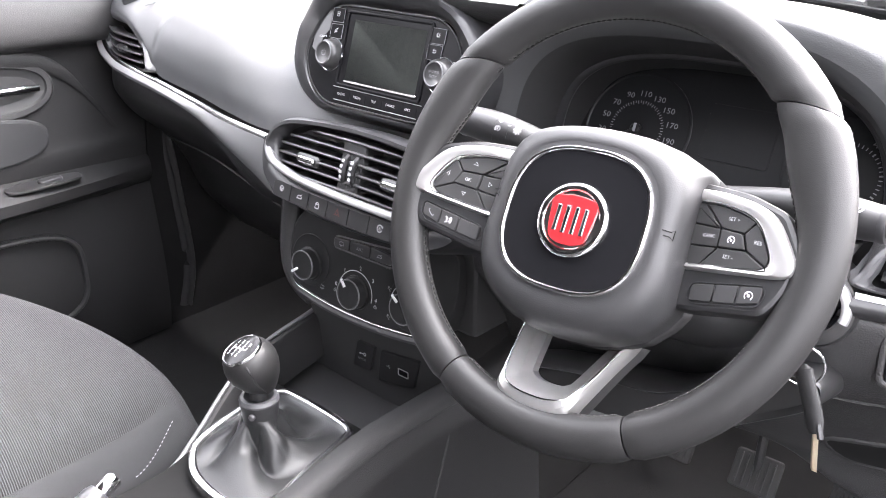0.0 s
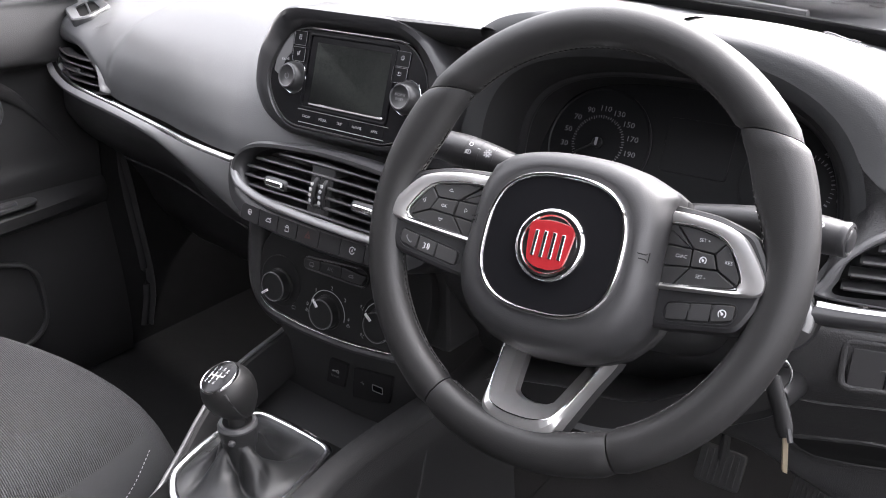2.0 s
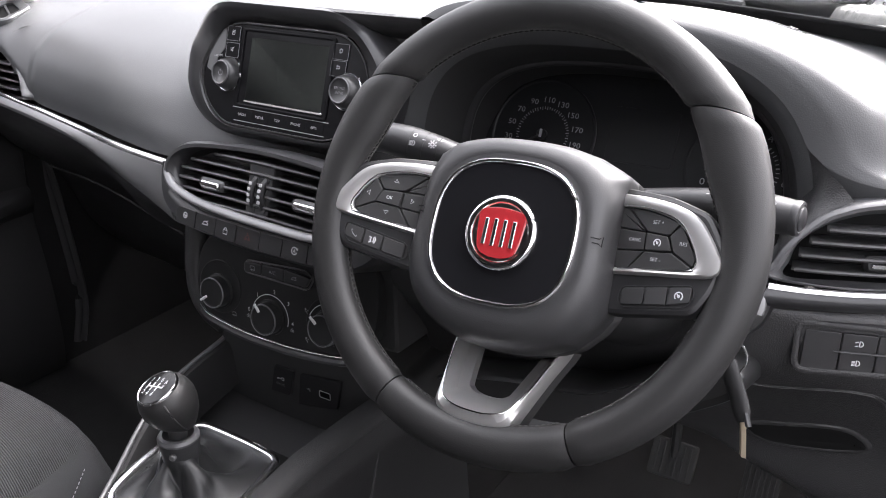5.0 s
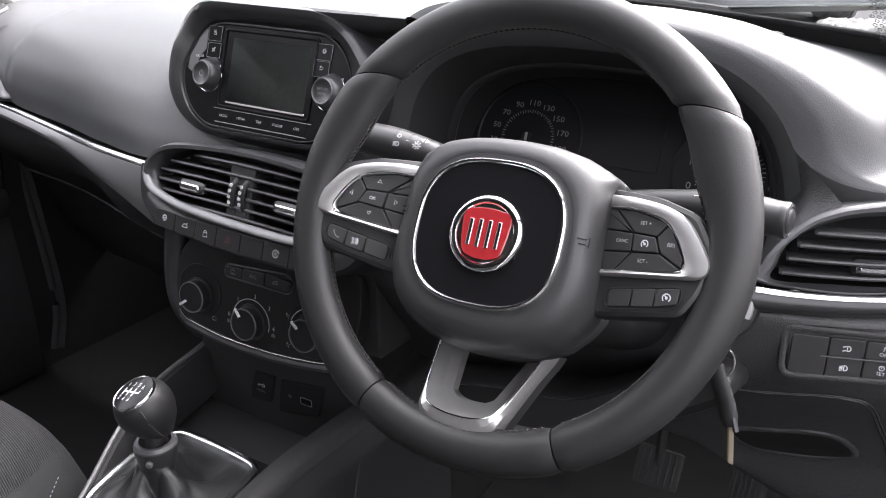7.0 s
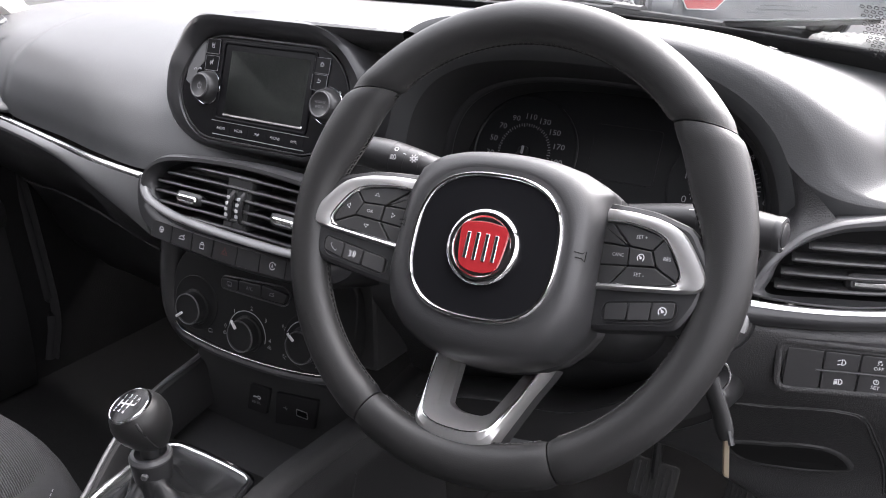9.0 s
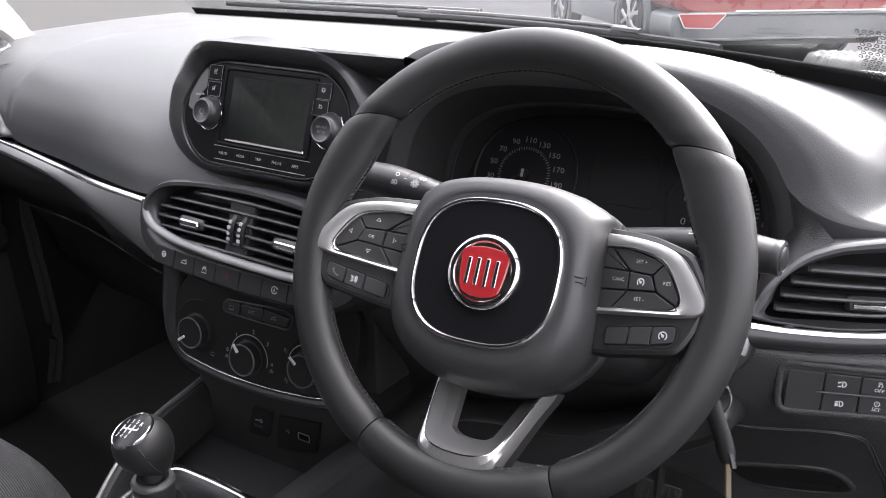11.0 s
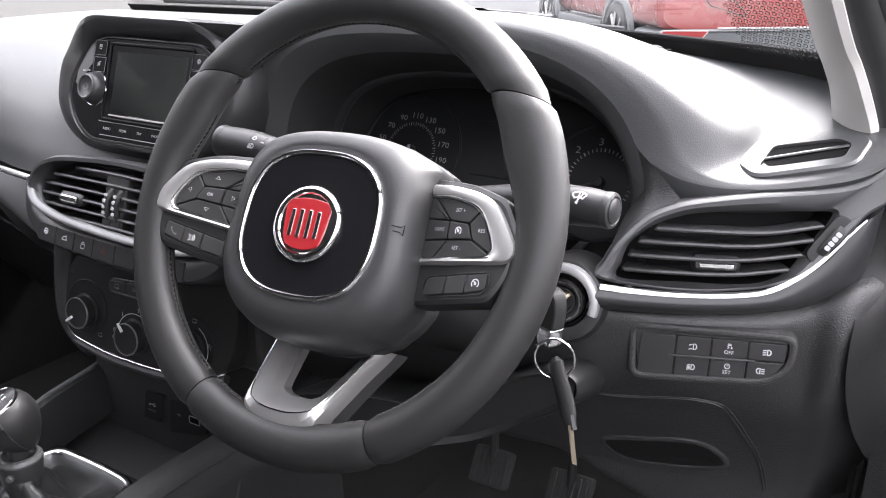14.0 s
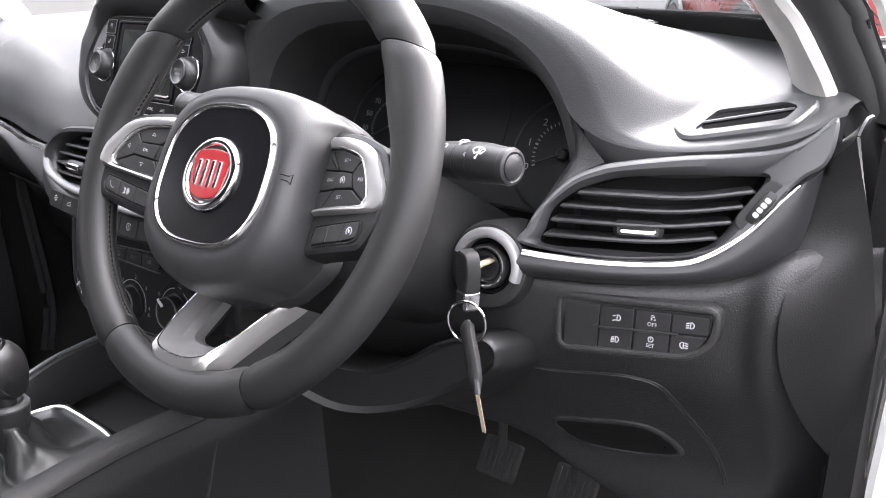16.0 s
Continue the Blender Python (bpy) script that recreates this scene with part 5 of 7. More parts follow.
def instruments():
    m = plane_at((0.33, 0.315, 0.92), 0, 25)
    dials = thing("instrument_cluster", m, "dark unlit instrument cluster with two white-figured dials", "instrument cluster")
    face = rounded([(-0.158, -0.085), (0.168, -0.085), (0.176, -0.02), (0.150, 0.040), (0.08, 0.062), (-0.08, 0.062), (-0.145, 0.036), (-0.168, -0.02)], 0.03, 5)
    part("face", plate(face, -0.012, 0.0, 0.002), DIAL, dials, "black dial face")
    for cx, cy, r in ((-0.0935, -0.0205, 0.062), (0.1246, -0.0271, 0.058)):
        part("dial_ring", lathe([(r, -0.001), (r, 0.0012), (r - 0.0012, 0.0018), (r - 0.003, 0.0006)], 64), DIAL, dials, "", pose(cx, cy, 0))
    part("display", plate(rect(0.072, 0.058, 0.004, 0.018, -0.008), 0.0, 0.0012, 0.0004), DIAL, dials, "blank trip display")
    cx, cy = -0.0935, -0.0205
    ticks = bmesh.new()
    for k in range(45):
        a = radians(215 - 250 * k / 44)
        r0 = 0.0285 if k % 2 else 0.0275
        strokes([[(cx + r0 * math.cos(a), cy + r0 * math.sin(a)), (cx + 0.0312 * math.cos(a), cy + 0.0312 * math.sin(a))]], 0.0007, 0.0022, ticks)
    part("ticks", ticks, DIAL_PRINT, dials)
    part("needle_root", plate(rect(0.0030, 0.0090, 0.001, cx, cy + 0.001), 0.006, 0.0075, 0.0005), DIAL_PRINT, dials, "pale root of the needle")
    for k, v in enumerate((10, 30, 50, 70, 90, 110, 130, 150, 170, 190, 210)):
        a = radians(215 - 25 * k)
        words(str(v), 0.0086, cx + 0.0405 * math.cos(a), cy + 0.0385 * math.sin(a), 0.0022, DIAL_PRINT, dials, stretch=1.15)
    part("needle", tube([(cx, cy, 0.006), (cx - 0.024, cy - 0.016, 0.006)], 0.0011, 6), DARK, dials, "dark needle at rest")
    part("needle_cap", lathe([(0.006, 0.0), (0.006, 0.005), (0.0045, 0.0065), (0.0, 0.0065)], 24), FACE, dials, "", pose(cx, cy, 0))
    cx, cy = 0.1246, -0.0271
    ticks = bmesh.new()
    for k in range(31):
        a = radians(205 - 230 * k / 30)
        strokes([[(cx + 0.030 * math.cos(a), cy + 0.030 * math.sin(a)), (cx + 0.0335 * math.cos(a), cy + 0.0335 * math.sin(a))]], 0.0009 if k % 5 else 0.0016, 0.0022, ticks)
    part("ticks", ticks, DIAL_PRINT, dials)
    for k in range(7):
        a = radians(204 - 35.5 * k)
        words(str(k), 0.0100, cx + 0.0400 * math.cos(a), cy + 0.0395 * math.sin(a), 0.0022, DIAL_PRINT, dials, stretch=1.15)
    part("needle", tube([(cx, cy, 0.006), (cx - 0.026, cy - 0.012, 0.006)], 0.0011, 6), DARK, dials, "dark needle at rest")
    part("needle_cap", lathe([(0.006, 0.0), (0.006, 0.005), (0.0045, 0.0065), (0.0, 0.0065)], 24), FACE, dials, "", pose(cx, cy, 0))


def switch_panel():
    m = plane_at((0.60, 0.162, 0.81), -9, 6)
    panel = thing("switch_panel", m, "black six-key lamp switch panel beside the steering wheel", "switch panel")
    outer = rounded([(-0.056, -0.031), (0.048, -0.0185), (0.066, -0.003), (0.067, 0.0245), (-0.058, 0.0165)], [0.014, 0.016, 0.014, 0.012, 0.010], 6)
    part("surround", bar_ring(offset(outer, -0.0055), 0.006, -0.012, 0.003, 0.0018), LOWER, panel, "raised surround")
    inner = offset(outer, -0.006)
    part("face", plate(inner, -0.012, -0.0005, 0.001), BUTTON, panel)
    cols = [-0.0495, -0.0215, 0.005, 0.0322, 0.0595]
    for k in range(4):
        a, b = cols[k] + 0.0004, cols[k + 1] - 0.0004
        mid = lambda x: -0.0035 + 0.095 * x
        top = lambda x: 0.0128 + 0.068 * x
        low = lambda x: -0.0205 + 0.115 * x
        rowsets = [(low, top)] if k == 0 else [(mid, top), (low, mid)]
        for r, (f0, f1) in enumerate(rowsets):
            bb = b if not (k == 3 and (r == 1)) else b - 0.010
            key = part("button", plate(rounded([(a, f0(a) + 0.0004), (bb, f0(bb) + 0.0004), (b, f1(b) - 0.0004), (a, f1(a) - 0.0004)], 0.0015, 3), -0.002, 0.0018, 0.0008), BUTTON, panel)
            x, y = (a + b) / 2 - (0.003 if k == 3 and r else 0), (f0((a + b) / 2) + f1((a + b) / 2)) / 2
            if k == 1:
                icon("level" if r == 0 else "dip", 0.0068, x, y, 0.0021, PRINT, key)
            if k == 2:
                icon("skid" if r == 0 else "tyre", 0.0054, x, y + 0.0022, 0.0021, PRINT, key)
                words("OFF" if r == 0 else "SET", 0.0042, x, y - 0.0026, 0.0021, PRINT, key)
            if k == 3:
                icon("fog" if r == 0 else "rear_fog", 0.0068, x, y, 0.0021, PRINT, key)
    part("rib", tube([(-0.026, -0.0060, 0.0022), (0.038, 0.0001, 0.0022)], 0.0011, 8), SATIN, panel)


# ---- steering wheel and column ----
def steering_wheel():
    m = Matrix.Translation((0.36, 0, 0.93)) @ Matrix((Vector((1, 0, 0)), Vector((0, 0.497, 0.868)), Vector((0, -0.868, 0.497)))).transposed().to_4x4() @ pose(0, 0, 0, 0, 0, 2.2) @ pose(0, 0, 0, 0, 2.0, 0)
    wheel = thing("steering_wheel", m, "black leather steering wheel with satin silver spokes", "steering wheel")

    def thumb_rest(deg):
        """How far the side grips swell inwards, just under the upper joints."""
        off = abs((deg - 90 + 180) % 360 - 180)
        return 1.0 + 0.36 * math.exp(-((off - 68) / (9 if off < 68 else 13)) ** 2)

    def slant(deg):
        """The upper joints are cut aslant: further up on the inside of the rim."""
        up = (deg - 90 + 180) % 360 - 180
        return math.copysign(5.3, up) * max(0.0, 1 - abs(abs(up) - 53) / 16)

    def rim(a0, a1, side=False):
        loops, n = [], max(8, int(abs(a1 - a0) / 2.5))
        for k in range(n + 1):
            t = k / n
            a = radians(a0 + (a1 - a0) * t)
            end = min(t, 1 - t) * abs(a1 - a0)
            squeeze = 1.0 if end > 0.9 else 0.90 + 0.10 * math.sqrt(end / 0.9)
            deg = math.degrees(a)
            fat = 1.0 + 0.10 * (math.exp(-((abs((deg - 90 + 180) % 360 - 180) - 58) / 14) ** 2))
            loop = []
            for j in range(20):
                b = 6.28318531 * j / 20
                rr = 0.1622 + 0.0163 * fat * squeeze * math.cos(b) * (thumb_rest(deg) if side and math.cos(b) < 0 else 1.0)
                turn = a + radians(slant(deg) * math.cos(b))
                loop.append((rr * math.cos(turn), rr * math.sin(turn), 0.0150 * squeeze * math.sin(b)))
            loops.append(loop)
        return rings(loops, (True, True))
    lean = pose(0.0027, -0.0041, -0.0015, 3.3, 0, 0)
    for name, a0, a1 in (("upper_grip", 36.9, 142.1), ("left_grip", 142.5, 241.8), ("lower_grip", 242.2, 297.0), ("right_grip", -62.6, 36.5)):
        part(name, rim(a0, a1, name in ("left_grip", "right_grip")), LEATHER, wheel, "", lean, sharp=60)
    # sewn seam: a sunken line with crossed threads over it, round the inside of the rim
    th, dent = bmesh.new(), bmesh.new()
    for a0, a1 in ((44, 135), (138, 240), (-60, 41), (244, 262), (278, 295)):
        n = int((a1 - a0) / 1.7)
        line = []
        for k in range(n):
            a, b = radians(a0 + (a1 - a0) * k / n), radians(a0 + (a1 - a0) * (k + 0.75) / n)
            mid = math.degrees(a + b) / 2
            swell = thumb_rest(mid) if a0 in (138, -60) else 1.0
            fat = 1.0 + 0.10 * math.exp(-((abs((mid - 90 + 180) % 360 - 180) - 58) / 14) ** 2)
            for za, zb in ((0.0026, -0.0026), (-0.0026, 0.0026)):
                ra, rb = [0.1620 - 0.0163 * fat * swell * math.sqrt(1 - (zz / 0.015) ** 2) for zz in (za, zb)]
                p = Vector((ra * math.cos(a), ra * math.sin(a), za))
                q = Vector((rb * math.cos(b), rb * math.sin(b), zb))
                tube([p, (p + q) / 2 * 0.998, q], 0.00042, 5, bm=th)
            r0 = 0.1621 - 0.0163 * fat * swell
            line.append((r0 * math.cos(a), r0 * math.sin(a), 0.0))
        tube(line, 0.0006, 5, bm=dent)
    part("stitching", th, STITCH, wheel, "grey thread along the inner edge", lean)
    part("seam", dent, VOID, wheel, "", lean)

    # the side spokes rise outwards from under the hub to the rim
    rise_at, rise_by = (0.055, 0.078, 0.092, 0.107, 0.128, 0.150, 0.170), (-0.022, -0.0135, -0.0068, -0.0016, 0.0036, 0.0078, 0.009)
    rise = lambda u: float(np.interp(abs(u), rise_at, rise_by))

    def lifted(bm):
        for v in bm.verts:
            v.co.z += rise(v.co.x)
        return bm

    def print_on(ob, u):
        """Lays a print on the sloping spoke."""
        lean = math.degrees(math.atan((rise(u + 0.004 * (1 if u > 0 else -1)) - rise(u - 0.004 * (1 if u > 0 else -1))) / 0.008))
        ob.matrix_basis = Matrix.Translation((0, 0, rise(u))) @ Matrix.Translation((u, 0, 0)) @ pose(0, 0, 0, 0, -lean * (1 if u > 0 else -1), 0) @ Matrix.Translation((-u, 0, 0)) @ ob.matrix_basis

    for s in (-1, 1):
        shape = resample(rounded([(s * x, y) for x, y in ((0.055, 0.040), (0.112, 0.033), (0.140, 0.024), (0.158, -0.004), (0.150, -0.030), (0.1415, -0.0455), (0.084, -0.0545), (0.055, -0.052))], 0.006, 3), 120)
        part("spoke_body", lifted(moulding(shape, [(0, -0.022), (0, -0.006), (-0.0012, -0.0025), (-0.004, -0.001)], (True, True))), BUTTON, wheel, "black spoke")
        frame_o = rounded([(s * x, y) for x, y in ((0.060, 0.0335), (0.094, 0.0312), (0.1175, 0.0272), (0.1335, 0.0205), (0.1450, 0.0060), (0.1535, -0.0075), (0.1535, -0.0150), (0.1475, -0.0190), (0.138, -0.0205), (0.060, -0.0275))], [0.003, 0.01, 0.012, 0.012, 0.02, 0.010, 0.006, 0.006, 0.006, 0.003], 6)
        frame_i = rounded([(s * x, y) for x, y in ((0.060, 0.0238), (0.0961, 0.0222), (0.1165, 0.0172), (0.1270, 0.0085), (0.1368, -0.0085), (0.1350, -0.0145), (0.1300, -0.0168), (0.060, -0.0226))], [0.003, 0.008, 0.010, 0.010, 0.006, 0.005, 0.005, 0.003], 6)
        o, i = resample(frame_o, 140), resample(frame_i, 140)
        mid = [tuple(Vector(a).lerp(Vector(b), 0.42)) for a, b in zip(o, i)]
        near = [tuple(Vector(a).lerp(Vector(b), 0.80)) for a, b in zip(o, i)]
        part("spoke_trim", lifted(rings([[(*p, -0.006) for p in o], [(*p, -0.0005) for p in o], [(*p, 0.0018) for p in offset(o, -0.0012)], [(*p, 0.0030) for p in mid], [(*p, 0.0022) for p in near], [(*p, 0.0008) for p in i], [(*p, -0.003) for p in i]])), SILVER, wheel, "satin silver spoke trim")
        part("trim_lip", lifted(tube([(s * x, y, 0.0020) for x, y in curve([(0.079, 0.0236), (0.0961, 0.0226), (0.1165, 0.0176), (0.1270, 0.0090), (0.1366, -0.0080), (0.1352, -0.0142), (0.1302, -0.0172), (0.081, -0.0216)], 60, False)], 0.00055, 6)), BRIGHT, wheel, "fine bright lip of the trim")
        keys = {
            "up": [(0.0822, 0.0216), (0.0961, 0.0214), (0.1155, 0.0164), (0.1210, 0.0142), (0.1144, 0.0056), (0.0980, 0.0068)],
            "outer": [(0.1216, 0.0136), (0.1255, 0.0090), (0.1354, -0.0080), (0.1346, -0.0134), (0.1192, -0.0052), (0.1150, 0.0050)],
            "centre": [(0.0982, 0.0058), (0.1140, 0.0046), (0.1184, -0.0052), (0.0992, -0.0064)],
            "inner": [(0.072, 0.0072), (0.0974, 0.0058), (0.0984, -0.0064), (0.072, -0.0082)],
            "blank": [(0.072, 0.0218), (0.0810, 0.0216), (0.0968, 0.0067), (0.072, 0.0080)],
            "down": [(0.0992, -0.0072), (0.1182, -0.0060), (0.1338, -0.0142), (0.1302, -0.0162), (0.0888, -0.0208)],
            "fill": [(0.072, -0.0089), (0.0984, -0.0073), (0.0880, -0.0209), (0.072, -0.0220)],
        }
        for nm, pts in keys.items():
            key = part("button", lifted(plate(rounded([(s * x, y) for x, y in pts], 0.0010, 3), -0.003, 0.0004 + (0.0010 if nm == "centre" else 0), 0.0008)), DARK, wheel)
            if nm in ("blank", "fill"):
                continue
            cx, cy = {"up": (0.1055, 0.0135), "outer": (0.1258, 0.0008), "centre": (0.1080, -0.0006), "inner": (0.0905, 0.0000), "down": (0.1085, -0.0122)}[nm]
            z = 0.0007 + (0.0010 if nm == "centre" else 0)
            if s > 0 and nm != "centre":
                made = words({"up": "SET +", "outer": "RES", "inner": "CANC", "down": "SET -"}[nm], 0.0036, cx, cy, z, FAINT, key)
            elif s > 0:
                made = icon("gauge", 0.0062, cx, cy, z, PRINT, key)
            elif nm == "centre":
                made = words("OK", 0.0036, -cx, cy, z, PRINT, key)
            else:
                made = icon({"up": "up", "outer": "left", "inner": "right", "down": "down"}[nm], 0.0048, -cx, cy, z, PRINT, key, 0.24)
            print_on(made, s * cx)
        low = [(0.0874, -0.0335), (0.1378, -0.0252), (0.1392, -0.0340), (0.1345, -0.0402), (0.0905, -0.0470), (0.0860, -0.0430)]
        part("switch_line", lifted(bar_ring([(s * x, y) for x, y in rounded(low, 0.005, 5)], 0.0005, -0.001, 0.0002, 0.0001)), SATIN, wheel)
        edge = lambda x, t: (-0.0335 + (x - 0.0874) * 0.165) * (1 - t) + (-0.0468 + (x - 0.0905) * 0.150) * t
        for k, kind in enumerate((None, None, "gauge") if s > 0 else (None, "voice", "phone")):
            x0, x1 = (0.0884, 0.1062, 0.1222)[k], (0.1054, 0.1214, 0.1374)[k]
            key = part("button", lifted(plate(rounded([(s * x0, edge(x0, 0.07)), (s * x1, edge(x1, 0.07)), (s * x1, edge(x1, 0.93 if k < 2 else 0.80)), (s * x0, edge(x0, 0.93))], 0.0020 if k != 1 else 0.0008, 3), -0.002, 0.0004, 0.0007)), DARK, wheel)
            if k < 2:
                part("rib", lifted(tube([(s * (x1 + 0.0005), edge(x1, 0.12), 0.0006), (s * (x1 + 0.0014), edge(x1, 0.88), 0.0006)], 0.0004, 6)), BUTTON, wheel)
            if kind:
                made = icon(kind, 0.0068, s * (x0 + x1) / 2, edge((x0 + x1) / 2, 0.5), 0.0007, PRINT if kind != "phone" else DIM, key)
                print_on(made, s * (x0 + x1) / 2)

    # hub: domed cushion with deep sides, stepped in beside the spokes
    half = [(0.0, 0.0612), (0.030, 0.0598), (0.055, 0.0545), (0.070, 0.0480), (0.0775, 0.0432), (0.0775, 0.0385), (0.0762, 0.0350), (0.0763, 0.020), (0.0770, 0.0), (0.0785, -0.020), (0.0800, -0.040), (0.0808, -0.0525), (0.0795, -0.0575), (0.0735, -0.0680), (0.060, -0.0825), (0.040, -0.0925), (0.020, -0.0975), (0.0, -0.0990)]
    hub = [(x, y) for x, y in half] + [(-x, y) for x, y in half[-2:0:-1]]
    ring = squircle(0.0575, 0.0540, 2.7, 96, 0.0, -0.0138)

    def reach(pts, n=216):
        """Distances of a closed outline from the hub's middle, angle by angle."""
        dense = [Vector((x, y + 0.0138)) for x, y in resample(pts, 1600)]
        by_angle = sorted((math.atan2(q.y, q.x), q.length) for q in dense)
        return np.interp([-math.pi + 6.28318531 * k / n for k in range(n)], [q[0] for q in by_angle], [q[1] for q in by_angle], period=6.28318531)
    full, core = reach(hub), reach(offset(ring, 0.0035))
    soft_edge = np.array([sum(full[(k + j) % 216] for j in range(-9, 10)) / 19 for k in range(216)])
    loops = []
    for f, smooth_by, h in ((-0.03, 0, -0.050), (0.0, 0, -0.034), (0.0, 0, -0.018), (0.015, 0.15, -0.0120), (0.06, 0.5, -0.0062), (0.13, 0.8, -0.0008), (0.24, 1, 0.0050), (0.38, 1, 0.0095), (0.54, 1, 0.0126), (0.72, 1, 0.0145), (0.90, 1, 0.0154), (1.0, 1, 0.0150)):
        loop = []
        for k in range(216):
            a = -math.pi + 6.28318531 * k / 216
            far = full[k] * (1 - smooth_by) + soft_edge[k] * smooth_by
            d = far + (core[k] - far) * f
            loop.append((d * math.cos(a), d * math.sin(a) - 0.0138, h))
        loops.append(loop)
    part("hub_cover", rings(loops, (True, True)), HUB, wheel, "dark grey moulded hub cover", sharp=50)
    hub = [(q[0], q[1]) for q in loops[1]]
    part("hub_back", moulding(offset(hub, 0.001), [(-0.006, -0.060), (0.0, -0.052), (0.0, -0.038), (-0.002, -0.034)], (True, True)), DARK, wheel, "black shell behind the hub")
    part("hub_panel", plate(offset(ring, -0.0035), 0.006, 0.0164, 0.001), PIANO, wheel, "gloss black centre panel")
    part("hub_ring", moulding(ring, [(0.0, 0.008), (0.0004, 0.0150), (-0.0004, 0.0172), (-0.0016, 0.0182), (-0.0030, 0.0180), (-0.0042, 0.0166), (-0.0046, 0.012)], wrap=True), CHROME, wheel, "chrome ring round the centre panel")
    mb = pose(0.0008, -0.0145, 0.0160)
    badge = part("badge", lathe([(0.0278, 0.0), (0.0280, 0.0022), (0.0268, 0.0042), (0.0245, 0.0052), (0.0222, 0.0048), (0.0212, 0.0034), (0.0, 0.0032)], 56), CHROME, wheel, "chrome and red round badge", mb)
    shield = curve([(-0.0175, 0.0145), (-0.009, 0.0172), (0.0, 0.0180), (0.009, 0.0172), (0.0175, 0.0145), (0.0180, 0.004), (0.0150, -0.0130), (0.008, -0.0178), (0.0, -0.0188), (-0.008, -0.0178), (-0.0150, -0.0130), (-0.0180, 0.004)], 60)
    part("shield", plate(shield, 0.003, 0.0046, 0.0006), RED, badge, "red enamel field")
    for k in range(4):
        x = -0.0108 + 0.0072 * k
        part("bar", plate(rect(0.0030, 0.0205 - 0.0008 * abs(k - 1.5), 0.0004, x, -0.0006), 0.0044, 0.0056, 0.0004), CHROME, badge)
    icon("horn", 0.0098, 0.0690, -0.0080, 0.0122, VOID, wheel, 0.16).matrix_basis = Matrix.Translation((0.0690, 0, 0.0122)) @ pose(0, 0, 0, 0, 32, 0) @ Matrix.Translation((-0.0690, 0, -0.0108))
    icon("horn", 0.0098, -0.0690, -0.0060, 0.0122, VOID, wheel, 0.16).matrix_basis = Matrix.Translation((-0.0690, 0, 0.0122)) @ pose(0, 0, 0, 0, -32, 0) @ Matrix.Translation((0.0690, 0, -0.0108))
    words("airbag", 0.0105, 0.0, -0.0795, 0.0128, SATIN, wheel).matrix_basis = Matrix.Translation((0.0, -0.0795, 0.0110)) @ pose(0, 0, 0, 24, 0, 0)

    # lower double spoke: a bright outer band, a sharp ridge, and a face that falls back to the slot
    def u_line(pts, n):
        return curve([(-x, y) for x, y in pts] + [(x, y) for x, y in pts[-2::-1]], n, False)
    o = u_line([(0.0452, -0.088), (0.0440, -0.0955), (0.0392, -0.1114), (0.0345, -0.131), (0.0315, -0.1435), (0.0262, -0.1520), (0.0140, -0.1572), (0.0, -0.1585)], 90)
    r = u_line([(0.0425, -0.088), (0.0402, -0.098), (0.0345, -0.1200), (0.0285, -0.1352), (0.0225, -0.1405), (0.0112, -0.1436), (0.0, -0.1442)], 90)
    i = u_line([(0.0285, -0.088), (0.0240, -0.1047), (0.0178, -0.1265), (0.0155, -0.1300), (0.0110, -0.1325), (0.0050, -0.1336), (0.0, -0.1338)], 90)
    drop = lambda y: -0.001 - 0.83 * max(0.0, y + 0.1425)
    at = lambda p, z: (p[0], p[1], drop(p[1]) + z)
    band = [tuple(Vector(a).lerp(Vector(b), 0.5)) for a, b in zip(o, r)]
    dish = [tuple(Vector(a).lerp(Vector(b), 0.45)) for a, b in zip(r, i)]
    part("lower_spoke", rings([[at(p, -0.026) for p in i], [at(p, -0.020) for p in i], [at(p, -0.016) for p in i], [at(p, -0.0125) for p in dish], [at(p, -0.0022) for p in [tuple(Vector(a).lerp(Vector(b), 0.08)) for a, b in zip(r, i)]], [at(p, 0.0) for p in r], [at(p, -0.0006) for p in band], [at(p, -0.0045) for p in o], [at((p[0] * 1.03, p[1]), -0.013) for p in o], [at(p, -0.026) for p in o]], closed=False), SILVER, wheel, "satin silver double lower spoke", sharp=28)
    part("spoke_ridge", tube([at(p, 0.0002) for p in r[8:-8]], 0.0006, 6), BRIGHT, wheel, "bright edge of the lower spoke")
    part("lower_web", rings([[at(p, -0.024) for p in offset(o, 0.0)], [at(p, -0.045) for p in o]], closed=False), DARK, wheel, "black back of the lower spoke")
    part("column_boss", lathe([(0.055, -0.13), (0.058, -0.07), (0.062, -0.045), (0.05, -0.03)], 40), DARK, wheel, "black boss behind the hub")


